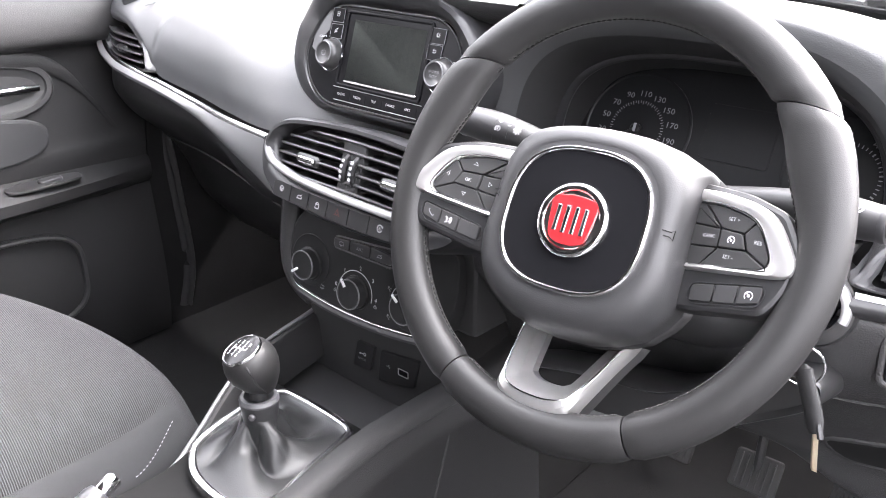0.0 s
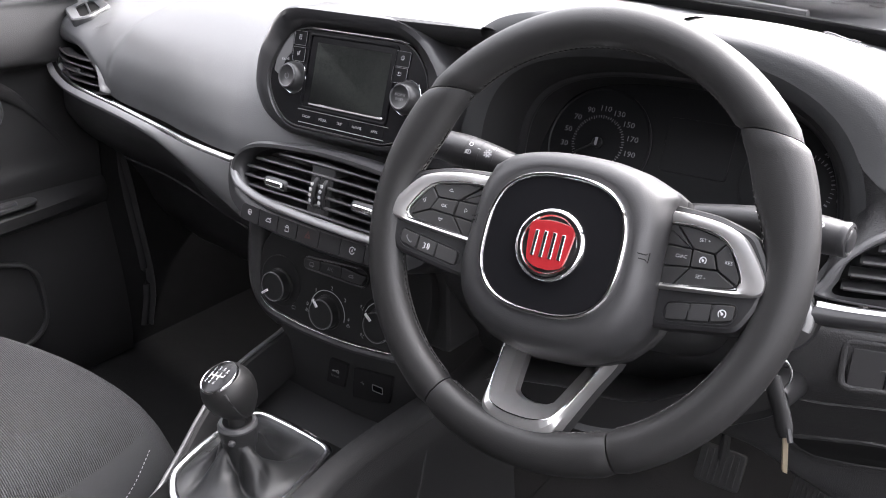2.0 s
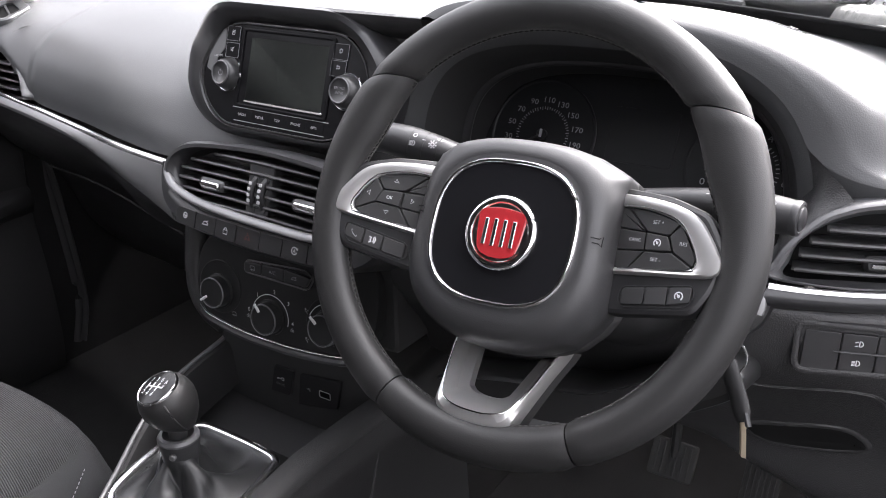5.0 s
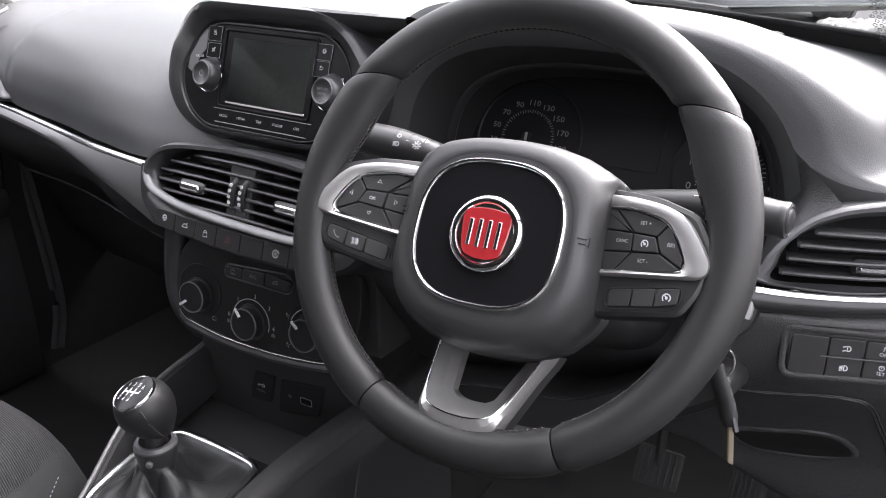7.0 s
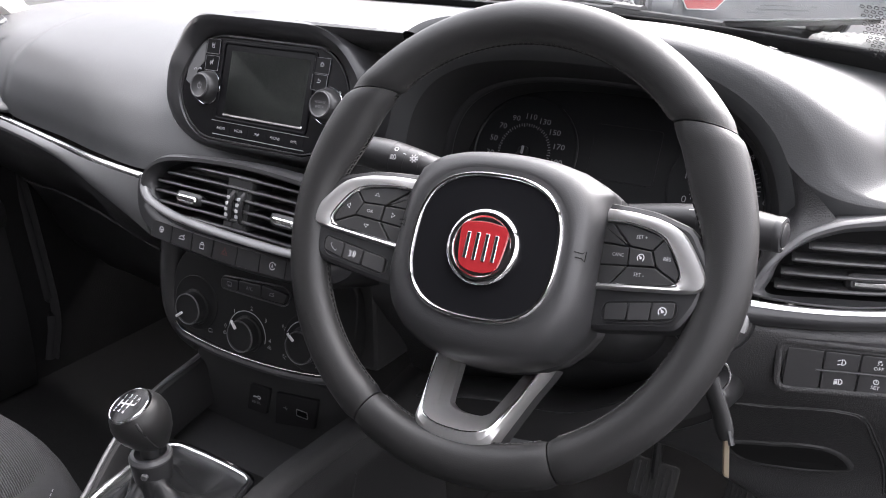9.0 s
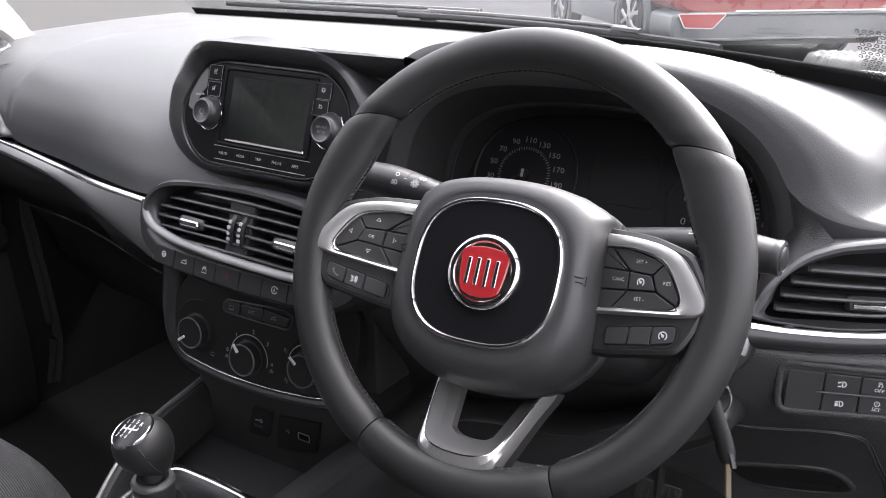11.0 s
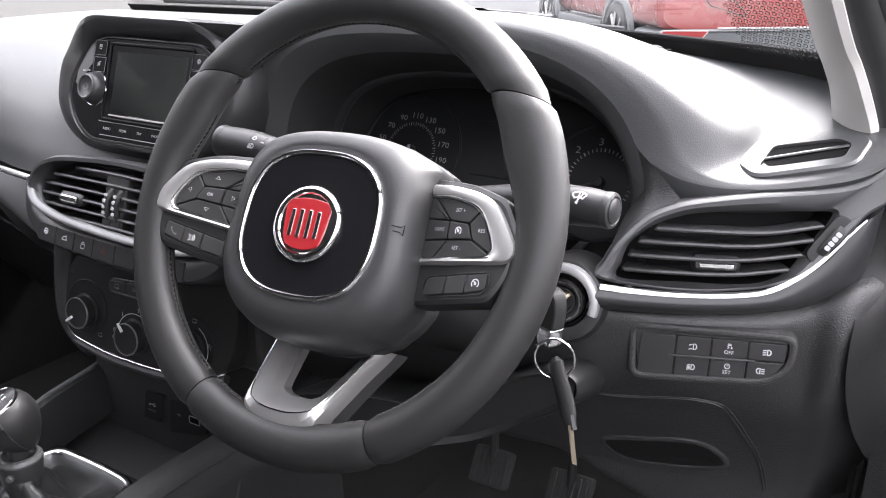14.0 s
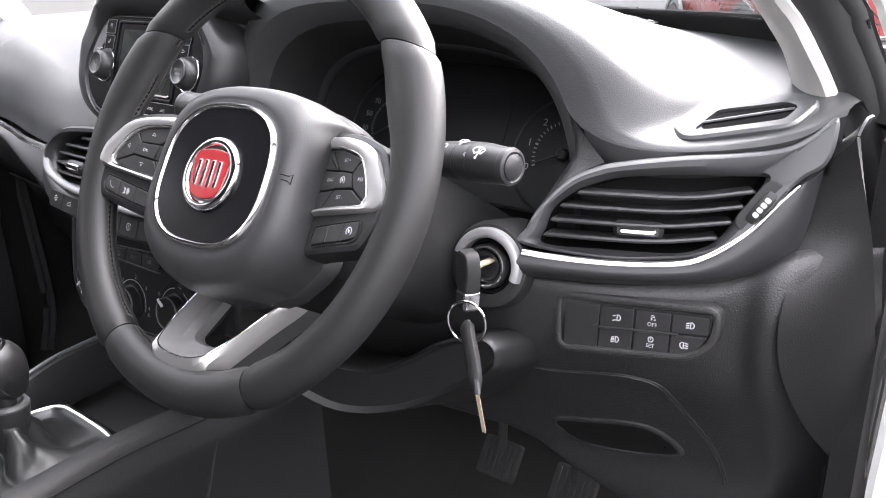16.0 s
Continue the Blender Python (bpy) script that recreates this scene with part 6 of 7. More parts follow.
def column():
    shroud = thing("column_shroud", pose(0.36, 0.0, 0.93), "black plastic steering column shroud", "steering column")
    ax = Vector((0, 0.868, -0.497))
    loops = []
    for d, a, b, dz in ((0.055, 0.070, 0.050, 0.0), (0.075, 0.088, 0.060, -0.004), (0.12, 0.098, 0.066, -0.008), (0.20, 0.10, 0.066, -0.008), (0.30, 0.09, 0.06, 0.0)):
        c = ax * d + Vector((0, 0, dz))
        loops.append([(c.x + x, c.y + y * 0.497, c.z + y * 0.868) for x, y in squircle(a, b, 3.0, 48)])
    part("shell", rings(loops, (True, True)), SHROUD, shroud, "black two-piece shell")
    lip = curve([(-0.14, -0.24), (-0.06, -0.215), (0.019, -0.203), (0.070, -0.175), (0.099, -0.155), (0.135, -0.139), (0.152, -0.138), (0.160, -0.146), (0.156, -0.163), (0.125, -0.188), (0.05, -0.235), (-0.04, -0.26)], 70)
    rows = [[(x, yy, zz - dz) for x, zz in (offset(lip, g) if g else lip)] for yy, g, dz in ((0.112, -0.006, 0), (0.106, -0.002, 0), (0.110, 0.0, 0), (0.16, 0.002, 0.012), (0.26, 0.002, 0.05))]
    part("lower_cover", rings(rows, (True, True)), SHROUD, shroud, "rounded lower cover")
    # ignition lock
    mi = plane_at((0.492, 0.128, 0.842), -8, 12)
    lock = thing("ignition_lock", mi, "ignition lock with a worn silver collar, key inserted", "ignition lock")
    part("housing", lathe([(0.036, -0.06), (0.036, -0.014), (0.033, -0.007), (0.0300, -0.006), (0.0225, -0.006), (0.0222, -0.030)], 40), SHROUD, lock)
    loops = []
    for r, h in ((0.0305, -0.012), (0.0308, -0.004), (0.0296, -0.0005), (0.0275, 0.0008), (0.0245, 0.0006), (0.0228, -0.001), (0.0222, -0.012)):
        loops.append([(r * math.cos(radians(q)), r * math.sin(radians(q)), h) for q in range(-18, 163, 6)])
    part("collar", rings(loops, closed=False), COLLAR, lock, "satin grey collar")
    part("barrel_ring", lathe([(0.0178, -0.012), (0.0178, -0.003), (0.0168, -0.0015), (0.0145, -0.002), (0.0140, -0.006), (0.0118, -0.006), (0.0112, -0.0035), (0.0092, -0.0035), (0.0086, -0.008), (0.0, -0.008)], 36), SHROUD, lock, "black lock barrel")
    part("barrel_rim", tube([(0.0152 * math.cos(0.157 * k), 0.0152 * math.sin(0.157 * k), -0.0012) for k in range(40)], 0.0011, 6, True), BRIGHT, lock, "thin bright rim")
    part("lock_face", lathe([(0.0222, -0.014), (0.0222, -0.010), (0.0195, -0.008), (0.0180, -0.012)], 36), PIANO, lock)


def stalk(name, pts, radii, label, marks, face):
    st = thing(name, pose(*pts[-1]), label, "control stalk")
    base = Vector(pts[-1])
    line = smooth_line([Vector(p) - base for p in pts], 28)
    rr = [v[0] for v in smooth_line([(r,) + (0,) for r in radii], 28)]
    part("lever", tube(line, rr, 20, flat=0.96), BUTTON, st, "black tapered lever")
    t = (line[-1] - line[-4]).normalized()
    for j in (13, 16, 19):
        d = (line[j + 1] - line[j - 1]).normalized()
        part("groove", tube([line[j] - d * 0.0006, line[j] + d * 0.0006], rr[j] * 1.012, 20, flat=0.96), DARK, st)
    tip = line[-1] + t * 0.0004
    mt = t.to_track_quat("Z", "Y").to_matrix().to_4x4()
    mt.translation = tip
    r = rr[-1]
    part("end_ring", lathe([(r * 1.0, -0.002), (r * 1.02, 0.001), (r * 0.96, 0.0032), (r * 0.80, 0.0040), (r * 0.70, 0.0030)], 28), SATIN, st, "", mt)
    part("end_cap", lathe([(r * 0.72, 0.001), (r * 0.68, 0.0042), (r * 0.55, 0.0052), (0.0, 0.0054)], 28), SATIN, st, "", mt)
    for kind, along, up, size in marks:
        i = int(along * 27)
        q = line[i]
        d = (line[min(27, i + 1)] - line[i - 1]).normalized()
        nrm = Vector(face).normalized()
        nrm = (nrm - d * nrm.dot(d)).normalized()
        side = d if d.x > 0 else -d
        v = nrm.cross(side)
        n2 = (nrm + v * up).normalized()
        vv = n2.cross(side)
        mm = Matrix((side, vv, n2)).transposed().to_4x4()
        mm.translation = q + n2 * (rr[i] * (0.99 if abs(up) < 0.4 else 0.96) + 0.0010)
        ob = icon(kind, size, 0, 0, 0, FAINT, st)
        ob.matrix_basis = mm
    return st, line, rr


def key_and_ring():
    key = thing("car_key", pose(0.494, 0.104, 0.842), "black and steel car key in the ignition", "key")
    mk = plane_at((0, 0, 0), 28, 0) @ pose(0, 0, 0, 0, 0, -4)
    part("bow", plate(rounded([(-0.0095, -0.014), (0.0105, -0.014), (0.0125, 0.006), (0.009, 0.020), (-0.009, 0.020), (-0.0125, 0.006)], 0.006, 4), -0.0055, 0.0055, 0.0025), DARK, key, "black plastic bow", mk)
    part("blade", box(0.006, 0.003, 0.04, 0.0005), STEEL, key, "", pose(0.0, 0.004, 0.004, -90, 0, 0))
    part("cap", plate(rounded([(-0.0075, -0.030), (0.0085, -0.028), (0.0105, -0.010), (-0.0098, -0.012)], 0.004, 4), -0.0062, 0.0062, 0.0025), BRIGHT, key, "shiny steel end", mk)
    ring = thing("key_ring", pose(0.506, 0.088, 0.812), "thin steel split ring hanging from the key", "key ring")
    rr = [(0.0155 * math.cos(a), 0, 0.0165 * math.sin(a)) for a in [6.2832 * k / 40 for k in range(40)]]
    part("hoop", tube(rr, 0.0010, 8, True, up=(0, 1, 0)), CHROME, ring, "", pose(0, 0, 0, 0, 0, 12))
    fob = thing("spare_key", pose(0.508, 0.086, 0.812), "black flip key with brass-toned blade hanging on the ring", "key")
    line = smooth_line([(-0.002, 0.002, 0.001), (0.003, -0.003, -0.008), (0.013, -0.010, -0.024), (0.021, -0.017, -0.041)], 16)
    part("fob_body", tube(line, [0.004, 0.0065] + [0.0092] * 12 + [0.008, 0.0065], 12, flat=0.55, up=(0.5, 0.8, 0.1)), DARK, fob, "black plastic fob")
    part("fob_edge", tube([q + Vector((0.0052, -0.0050, 0)) for q in line], 0.0024, 8), SATIN, fob)
    part("fob_blade", tube([(0.0205, -0.0165, -0.039), (0.0235, -0.0105, -0.077)], 0.0036, 4, flat=0.45, up=(0.5, 0.8, 0)), STEEL, fob, "notched key blade")


# ---- between the seats ----
def console():
    con = thing("centre_console", pose(0, 0, 0.33), "black plastic centre console between the seats", "centre console")
    z = lambda h: h - 0.33
    right = [(0.138, -0.60, z(0.585)), (0.132, -0.30, z(0.595)), (0.126, -0.12, z(0.607)), (0.114, 0.0, z(0.610)), (0.118, 0.09, z(0.612)), (0.138, 0.16, z(0.628)), (0.160, 0.22, z(0.66))]
    line = smooth_line(right, 40)
    rows = []
    for ox, oz in ((-0.022, -0.045), (-0.019, -0.012), (-0.012, -0.002), (0.0, 0.0), (0.010, -0.002), (0.0165, -0.006), (0.0195, -0.012), (0.0175, -0.0145), (0.0190, -0.018), (0.026, -0.032), (0.028, -0.044), (0.027, -0.06), (0.028, -0.10), (0.030, -0.14), (0.034, -0.20), (0.04, -0.28)):
        rows.append([(q.x + ox, q.y, q.z + oz) for q in line])
    seam = [(q.x + 0.0285 + 0.004 * k / 11, q.y, q.z) for k, q in enumerate(smooth_line([(0.118, 0.10, z(0.572)), (0.116, 0.085, z(0.52)), (0.117, 0.062, z(0.46)), (0.122, 0.05, z(0.38))], 12))]
    part("flank_seam", tube(seam, 0.0016, 6), DARK, con)
    part("right_flank", sheet(rows, 0.003), CONSOLE, con, "grained flank with a raised rail")
    left = [(-0.055, -0.60, z(0.50)), (-0.048, -0.30, z(0.52)), (-0.052, -0.15, z(0.552)), (-0.070, -0.09, z(0.568)), (-0.094, -0.02, z(0.598)), (-0.116, 0.052, z(0.612)), (-0.133, 0.14, z(0.614)), (-0.142, 0.20, z(0.62))]
    line = smooth_line(left, 40)
    rows = []
    for ox, oz in ((0.020, -0.06), (0.014, -0.012), (0.008, -0.002), (0.0, 0.0), (-0.007, -0.004), (-0.010, -0.014), (-0.016, -0.06), (-0.022, -0.14), (-0.026, -0.24)):
        rows.append([(q.x + ox, q.y, q.z + oz) for q in line])
    part("left_flank", sheet(rows, 0.003), CONSOLE, con, "grained flank with a thin raised edge")
    part("left_edge", tube([q + Vector((0, 0, 0.001)) for q in line], 0.0030, 8), BAND, con, "satin grey edge")
    top = [(-0.06, -0.62), (0.125, -0.62), (0.112, -0.10), (0.100, 0.05), (-0.095, 0.05), (-0.075, -0.05), (-0.05, -0.14)]
    # the shade between the flanks is put into the top's near-black colour
    part("top", plate(rounded(top, 0.01, 3), z(0.52), z(0.566), 0.004), VOID, con, "black console top")
    # gear lever set in its own frame
    lever = thing("gear_lever", pose(0.008, -0.045, 0.566), "six-speed gear lever with leather gaiter in a silver frame", "gear lever")
    shape = curve([(-0.046, -0.072), (-0.064, -0.048), (-0.077, 0.010), (-0.080, 0.052), (-0.066, 0.078), (-0.030, 0.082), (0.030, 0.080), (0.056, 0.074), (0.066, 0.055), (0.078, -0.010), (0.086, -0.058), (0.078, -0.086), (0.040, -0.098), (-0.012, -0.092)], 90)
    part("frame", bar_ring(offset(shape, -0.009), 0.0095, 0.0, 0.015, 0.0025), BRIGHT, lever, "bright silver frame")
    loops = []
    inner = resample(offset(shape, -0.0085), 160)
    cx, cy = 0.0, -0.008
    for k in range(27):
        t = k / 26
        loop = []
        for j, (px, py) in enumerate(inner):
            a = math.atan2(py - cy, px - cx)
            fold = 1 + min(1.0, 2.2 * t) * (0.20 * math.sin(t * math.pi) * math.sin(3 * a + 1.2 + 2.2 * t) + 0.26 * math.sin(t * math.pi) * (abs(math.sin(2.5 * a - 2.6 * t + 0.6)) - 0.55) + 0.07 * math.sin(t * math.pi) * (abs(math.sin(6.5 * a + 3.1 * t)) - 0.5) + 0.03)
            r_in = 0.0185
            shrink = (1 - t) ** 2.5
            qx = cx + ((px - cx) * shrink + r_in * math.cos(a) * (1 - shrink)) * (fold if 0 < t < 1 else 1)
            qy = cy + ((py - cy) * shrink + r_in * math.sin(a) * (1 - shrink)) * (fold if 0 < t < 1 else 1)
            hgt = 0.010 + 0.045 * t ** 1.5 + 0.012 * math.sin(t * math.pi) * (2 * abs(math.sin(2 * a + 2.4 * t + 0.4)) - 1)
            loop.append((qx, qy, hgt))
        loops.append(loop)
    part("gaiter", rings(loops), BOOT, lever, "creased leatherette gaiter", sharp=80)
    seam = [Vector(loops[24 - 2 * k][17]) + Vector((0.0002, 0.0002, 0.0008)) for k in range(12)]
    part("gaiter_seam", stitches(seam, 0.004, 0.0055, 0.0007, stitches([Vector(loops[24 - 2 * k][21]) + Vector((0.0002, 0.0002, 0.0008)) for k in range(12)], 0.004, 0.0055, 0.0007)), STITCH, lever)
    part("collar", lathe([(0.019, 0.058), (0.0195, 0.064), (0.0215, 0.080), (0.0205, 0.084), (0.0165, 0.086), (0.012, 0.083), (0.0, 0.083)], 36), BUTTON, lever, "", pose(cx, cy, -0.011))
    part("collar_ring", lathe([(0.0212, 0.0795), (0.0216, 0.083), (0.0195, 0.0862), (0.016, 0.0866)], 36), TRIM, lever, "dark grey ring", pose(cx, cy, -0.011))
    part("collar_stud", lathe([(0.0036, 0.0), (0.0036, 0.003), (0.0025, 0.004), (0.0, 0.004)], 16), BAND, lever, "", plane_at((cx + 0.010, cy - 0.0175, 0.061), -30, 0))
    part("shaft", lathe([(0.0095, 0.082), (0.0095, 0.10)], 24), DARK, lever, "", pose(cx, cy, -0.011))
    mk = pose(cx - 0.003, cy + 0.0, 0.108, 22, -10, 0)
    part("knob", lathe([(0.0, -0.030), (0.011, -0.030), (0.0145, -0.026), (0.0225, -0.015), (0.0275, -0.003), (0.0290, 0.006), (0.0283, 0.014), (0.0255, 0.0215), (0.0205, 0.0265), (0.0200, 0.0262)], 48), LEATHER, lever, "black leather-covered ball", mk)
    part("knob_seam", tube([(0.80 * r, -0.60 * r, h) for r, h in ((0.0147, -0.026), (0.0227, -0.015), (0.0277, -0.003), (0.0292, 0.006), (0.0285, 0.014), (0.0257, 0.0215))], 0.0013, 6), DARK, lever, "", mk)
    part("knob_ring", lathe([(0.0222, 0.0240), (0.0220, 0.0272), (0.0212, 0.0282), (0.0202, 0.0276)], 44), BRIGHT, lever, "silver ring", mk)
    disc = part("knob_disc", lathe([(0.0206, 0.0255), (0.0204, 0.0280), (0.012, 0.0296), (0.0, 0.030)], 44), LENS, lever, "black disc with the shift pattern", mk)
    for n_, x, y in (("1", -0.010, 0.007), ("3", -0.0035, 0.008), ("5", 0.0035, 0.008), ("2", -0.010, -0.009), ("4", -0.0035, -0.010), ("6", 0.0035, -0.010), ("R", 0.0105, 0.006)):
        words(n_, 0.0068, x, y, 0.0302, FAINT, disc)
    part("pattern", strokes([[(-0.010, 0.003), (-0.010, -0.005)], [(-0.0035, 0.004), (-0.0035, -0.006)], [(0.0035, 0.004), (0.0035, -0.006)], [(-0.010, -0.001), (0.0105, -0.001), (0.0105, 0.002)]], 0.0018, 0.0302), FAINT, disc)
    # handbrake
    brake = thing("handbrake", pose(-0.012, -0.30, 0.57), "grey handbrake lever with a bright push button", "handbrake")
    d = Vector((-0.10, 0.90, 0.40)).normalized()
    a = Vector((0, 0, 0))
    part("grip", tube([a - d * 0.10, a - d * 0.02, a + d * 0.05, a + d * 0.075, a + d * 0.082], [0.014, 0.016, 0.017, 0.015, 0.012], 20), SATIN, brake, "grey moulded grip")
    part("push_button", tube([a + d * 0.08, a + d * 0.098, a + d * 0.101], [0.0095, 0.0095, 0.0075], 20), CHROME, brake, "bright push button")
    part("slot_gaiter", lathe([(0.034, 0.0), (0.028, 0.012), (0.018, 0.02), (0.0, 0.02)], 24), BOOT, brake, "", pose(0.004, -0.10, -0.045))


# ---- passenger side ----
def passenger_seat():
    seat = thing("passenger_seat", pose(-0.352, -0.30, 0.33), "dark grey cloth front passenger seat with ribbed centre", "car seat")

    def cushion(s, t):
        yy = -0.26 + 0.545 * t - 0.07 * (s - 0.3) ** 2 * t
        front = max(0.0, 1 - max(0.0, (t - 0.84) / 0.16) ** 2.8)
        x = 0.306 * (1 - 0.10 * max(0.0, (t - 0.80) / 0.20) ** 2.2) * s
        edge = abs(s) ** 9
        return Vector((x, yy, 0.294 - 0.17 * (1 - (1 - edge) * front ** 0.9) + 0.012 * s * s * (1 - edge)))
    part("cushion_side", sheet([[cushion(b / 20 - 1, a / 36) for b in range(41)] for a in range(37)], 0.01), PLAIN, seat, "plain dark cloth sides and front roll", sharp=80)
    rows = []
    for a in range(37):
        row = []
        for b in range(37):
            s, t = b / 18 - 1, a / 36
            rim = max(abs(s) ** 10, t ** 14)
            row.append(cushion(s * (0.875 - 0.06 * max(0.0, (t - 0.72) / 0.28) ** 1.8), t * 0.955) + Vector((0, 0, 0.006 - 0.009 * rim)))
        rows.append(row)
    part("cushion_centre", sheet(rows, 0.004), CLOTH, seat, "ribbed grey cloth centre", sharp=80)
    seam = [cushion(0.912 - 0.055 * (k / 20) ** 1.6, 0.115 * k / 20 + 0.765) + Vector((0, 0, 0.0012)) for k in range(21)]
    part("stitching", stitches(seam, 0.0030, 0.0050, 0.0006), DIM, seat, "pale thread along the seam")
    part("side_seam", tube([cushion(0.955, 0.93 * k / 20) + Vector((0, 0, 0.0004)) for k in range(21)], 0.0014, 6), DARK, seat)
    part("seat_base", box(0.48, 0.46, 0.16, 0.02, 0.0, 0.0, 0.0), DARK, seat, "black seat base")
    rows = []
    for a in range(17):
        t = a / 16
        rows.append([(0.25 * (b / 8 - 1) * (1 - 0.12 * t), -0.27 - 0.16 * t - 0.05 * (1 - abs(b / 8 - 1) ** 2.5), 0.22 + 0.62 * t) for b in range(17)])
    part("backrest", sheet(rows, 0.09), CLOTH, seat, "grey cloth backrest", sharp=60)


def passenger_door():
    door = thing("door_1", pose(-0.72, -0.35, 0.33), "dark grey passenger door lining with a silver pull handle", "car door", kind="structure")
    L = lambda x, y, zz: (x + 0.72, y + 0.35, zz - 0.33)
    prof = [(-0.735, 1.025), (-0.705, 1.026), (-0.684, 1.018), (-0.674, 0.995), (-0.668, 0.960), (-0.671, 0.930), (-0.688, 0.922), (-0.705, 0.905), (-0.708, 0.82), (-0.705, 0.75), (-0.700, 0.722), (-0.705, 0.66), (-0.70, 0.60), (-0.69, 0.50), (-0.69, 0.40), (-0.70, 0.34)]
    pr = smooth_line(prof, 50)
    rows = []
    for k in range(33):
        t = k / 32
        y = -0.90 + 1.16 * t
        rise = -0.02 * t
        rows.append([L(p[0], y, p[1] + rise * (p[1] > 0.85)) for p in pr])
    part("lining", sheet(rows, 0.004), DOOR, door, "dark grey door lining")
    rows = [[L(-0.738 + 0.02 * math.sin(j), -0.9 + 1.2 * k / 12, 1.020 - 0.02 * k / 12 + 0.012 * j) for k in range(13)] for j in range(3)]
    part("window_seal", sheet(rows, 0.004), RUBBER, door, "black window seal")
    # pull handle in its hollow
    my = Matrix.Translation(L(-0.703, 0.0, 0.845)) @ pose(0, 0, 0, 90, 0, 90)
    shell = squircle(0.105, 0.036, 2.4, 60, -0.005, 0.0)
    part("handle_hollow", moulding(shell, [(0.014, 0.0), (0.010, 0.004), (0.002, 0.004), (0.0, 0.0), (-0.012, -0.004)], (False, True)), DARK, door, "rounded handle hollow", my)
    handle = smooth_line([(-0.10, 0.004, 0.006), (-0.03, 0.003, 0.012), (0.05, 0.0, 0.011), (0.088, -0.002, 0.004)], 20)
    part("pull_handle", tube(handle, 0.0062, 10, flat=0.7), CHROME, door, "bright chrome pull handle", my)
    swoop = smooth_line([L(-0.706, -0.10, 0.893), L(-0.702, 0.04, 0.892), L(-0.704, 0.12, 0.868), L(-0.706, 0.18, 0.80), L(-0.706, 0.235, 0.71)], 30)
    part("swoop", tube(swoop, [0.004 + 0.010 * math.sin(3.1416 * min(1.0, k / 20)) for k in range(30)], 12, flat=0.35, up=(1, 0, 0)), DOOR, door, "raised fold round the handle")
    # armrest with the window switch
    rows = []
    for k in range(25):
        t = k / 24
        y = -0.80 + 1.06 * t
        out = 0.075 * (1 - t ** 5 * 0.9)
        rows.append([L(-0.705, y, 0.725 - 0.03 * t), L(-0.700 + out * 0.6, y, 0.722 - 0.035 * t), L(-0.700 + out, y, 0.712 - 0.035 * t), L(-0.700 + out * 0.98, y, 0.690 - 0.03 * t), L(-0.705 + out * 0.5, y, 0.665 - 0.02 * t), L(-0.708, y, 0.655 - 0.01 * t)])
    part("armrest", sheet(rows, 0.003), DOOR, door, "slim armrest shelf")
    ms = Matrix.Translation(L(-0.668, 0.055, 0.698)) @ pose(0, 0, 0, 4, 0, 90)
    part("switch_plate", plate(squircle(0.062, 0.018, 3.0, 40), -0.002, 0.002, 0.001), SHROUD, door, "", ms)
    part("window_switch", plate(squircle(0.020, 0.009, 3.0, 30, 0.01), 0.0, 0.007, 0.003), SATIN, door, "window switch", ms)
    mp = Matrix.Translation(L(-0.702, -0.10, 0.765)) @ pose(0, 0, 0, 90, 0, 90)
    part("cloth_panel", plate(squircle(0.19, 0.042, 3.0, 50), -0.002, 0.008, 0.005), PLAIN, door, "padded cloth panel", mp)
    mp = Matrix.Translation(L(-0.694, -0.15, 0.52)) @ pose(0, 0, 0, 90, 0, 90)
    part("pocket_edge", bar_ring(squircle(0.25, 0.085, 4.0, 60), 0.008, -0.002, 0.012, 0.003), LOWER, door, "raised edge of the door pocket", mp)
    # the quarter panel of door lining against the dash
    rows = []
    for k in range(9):
        t = k / 8
        rows.append([L(-0.735, 0.25 + 0.06 * j / 6, 0.94 - 0.58 * t) for j in range(7)])
    part("front_edge", sheet(rows, 0.004), DARK, door)


# ---- footwell ----
def pedals():
    for x, y, zc, w, label in ((0.373, 0.49, 0.400, 0.064, "black rubber brake pedal with raised ribs"), (0.252, 0.49, 0.400, 0.062, "black rubber clutch pedal with raised ribs"), (0.494, 0.50, 0.425, 0.048, "black ribbed accelerator pedal")):
        h = 0.055 if w > 0.05 else 0.12
        m = plane_at((x, y, zc), 0, 32)
        ped = thing("pedal", m, label, "pedal", "driver's pedals")
        part("pad", plate(rect(w, h, 0.006), -0.006, 0.004, 0.002), TYRE, ped)
        for k in range(6):
            part("rib", box(0.003, h * 0.82, 0.003, 0.0008, -w * 0.36 + w * 0.144 * k, 0, 0.0035), TYRE, ped)
        part("arm", tube(smooth_line([m.inverted() @ Vector(q) for q in ((x, y + 0.004, zc), (x, y + 0.02, zc + 0.10), (x, y + 0.12, zc + 0.22), (x, 0.87, zc + 0.26))], 12), 0.007, 8), DARK, ped)
    mat = thing("floor_mat", pose(0.37, 0.22, 0.331), "black ribbed carpet mat in the driver's footwell", "floor mat")
    part("mat", box(0.44, 0.62, 0.008, 0.003), CARPET, mat)


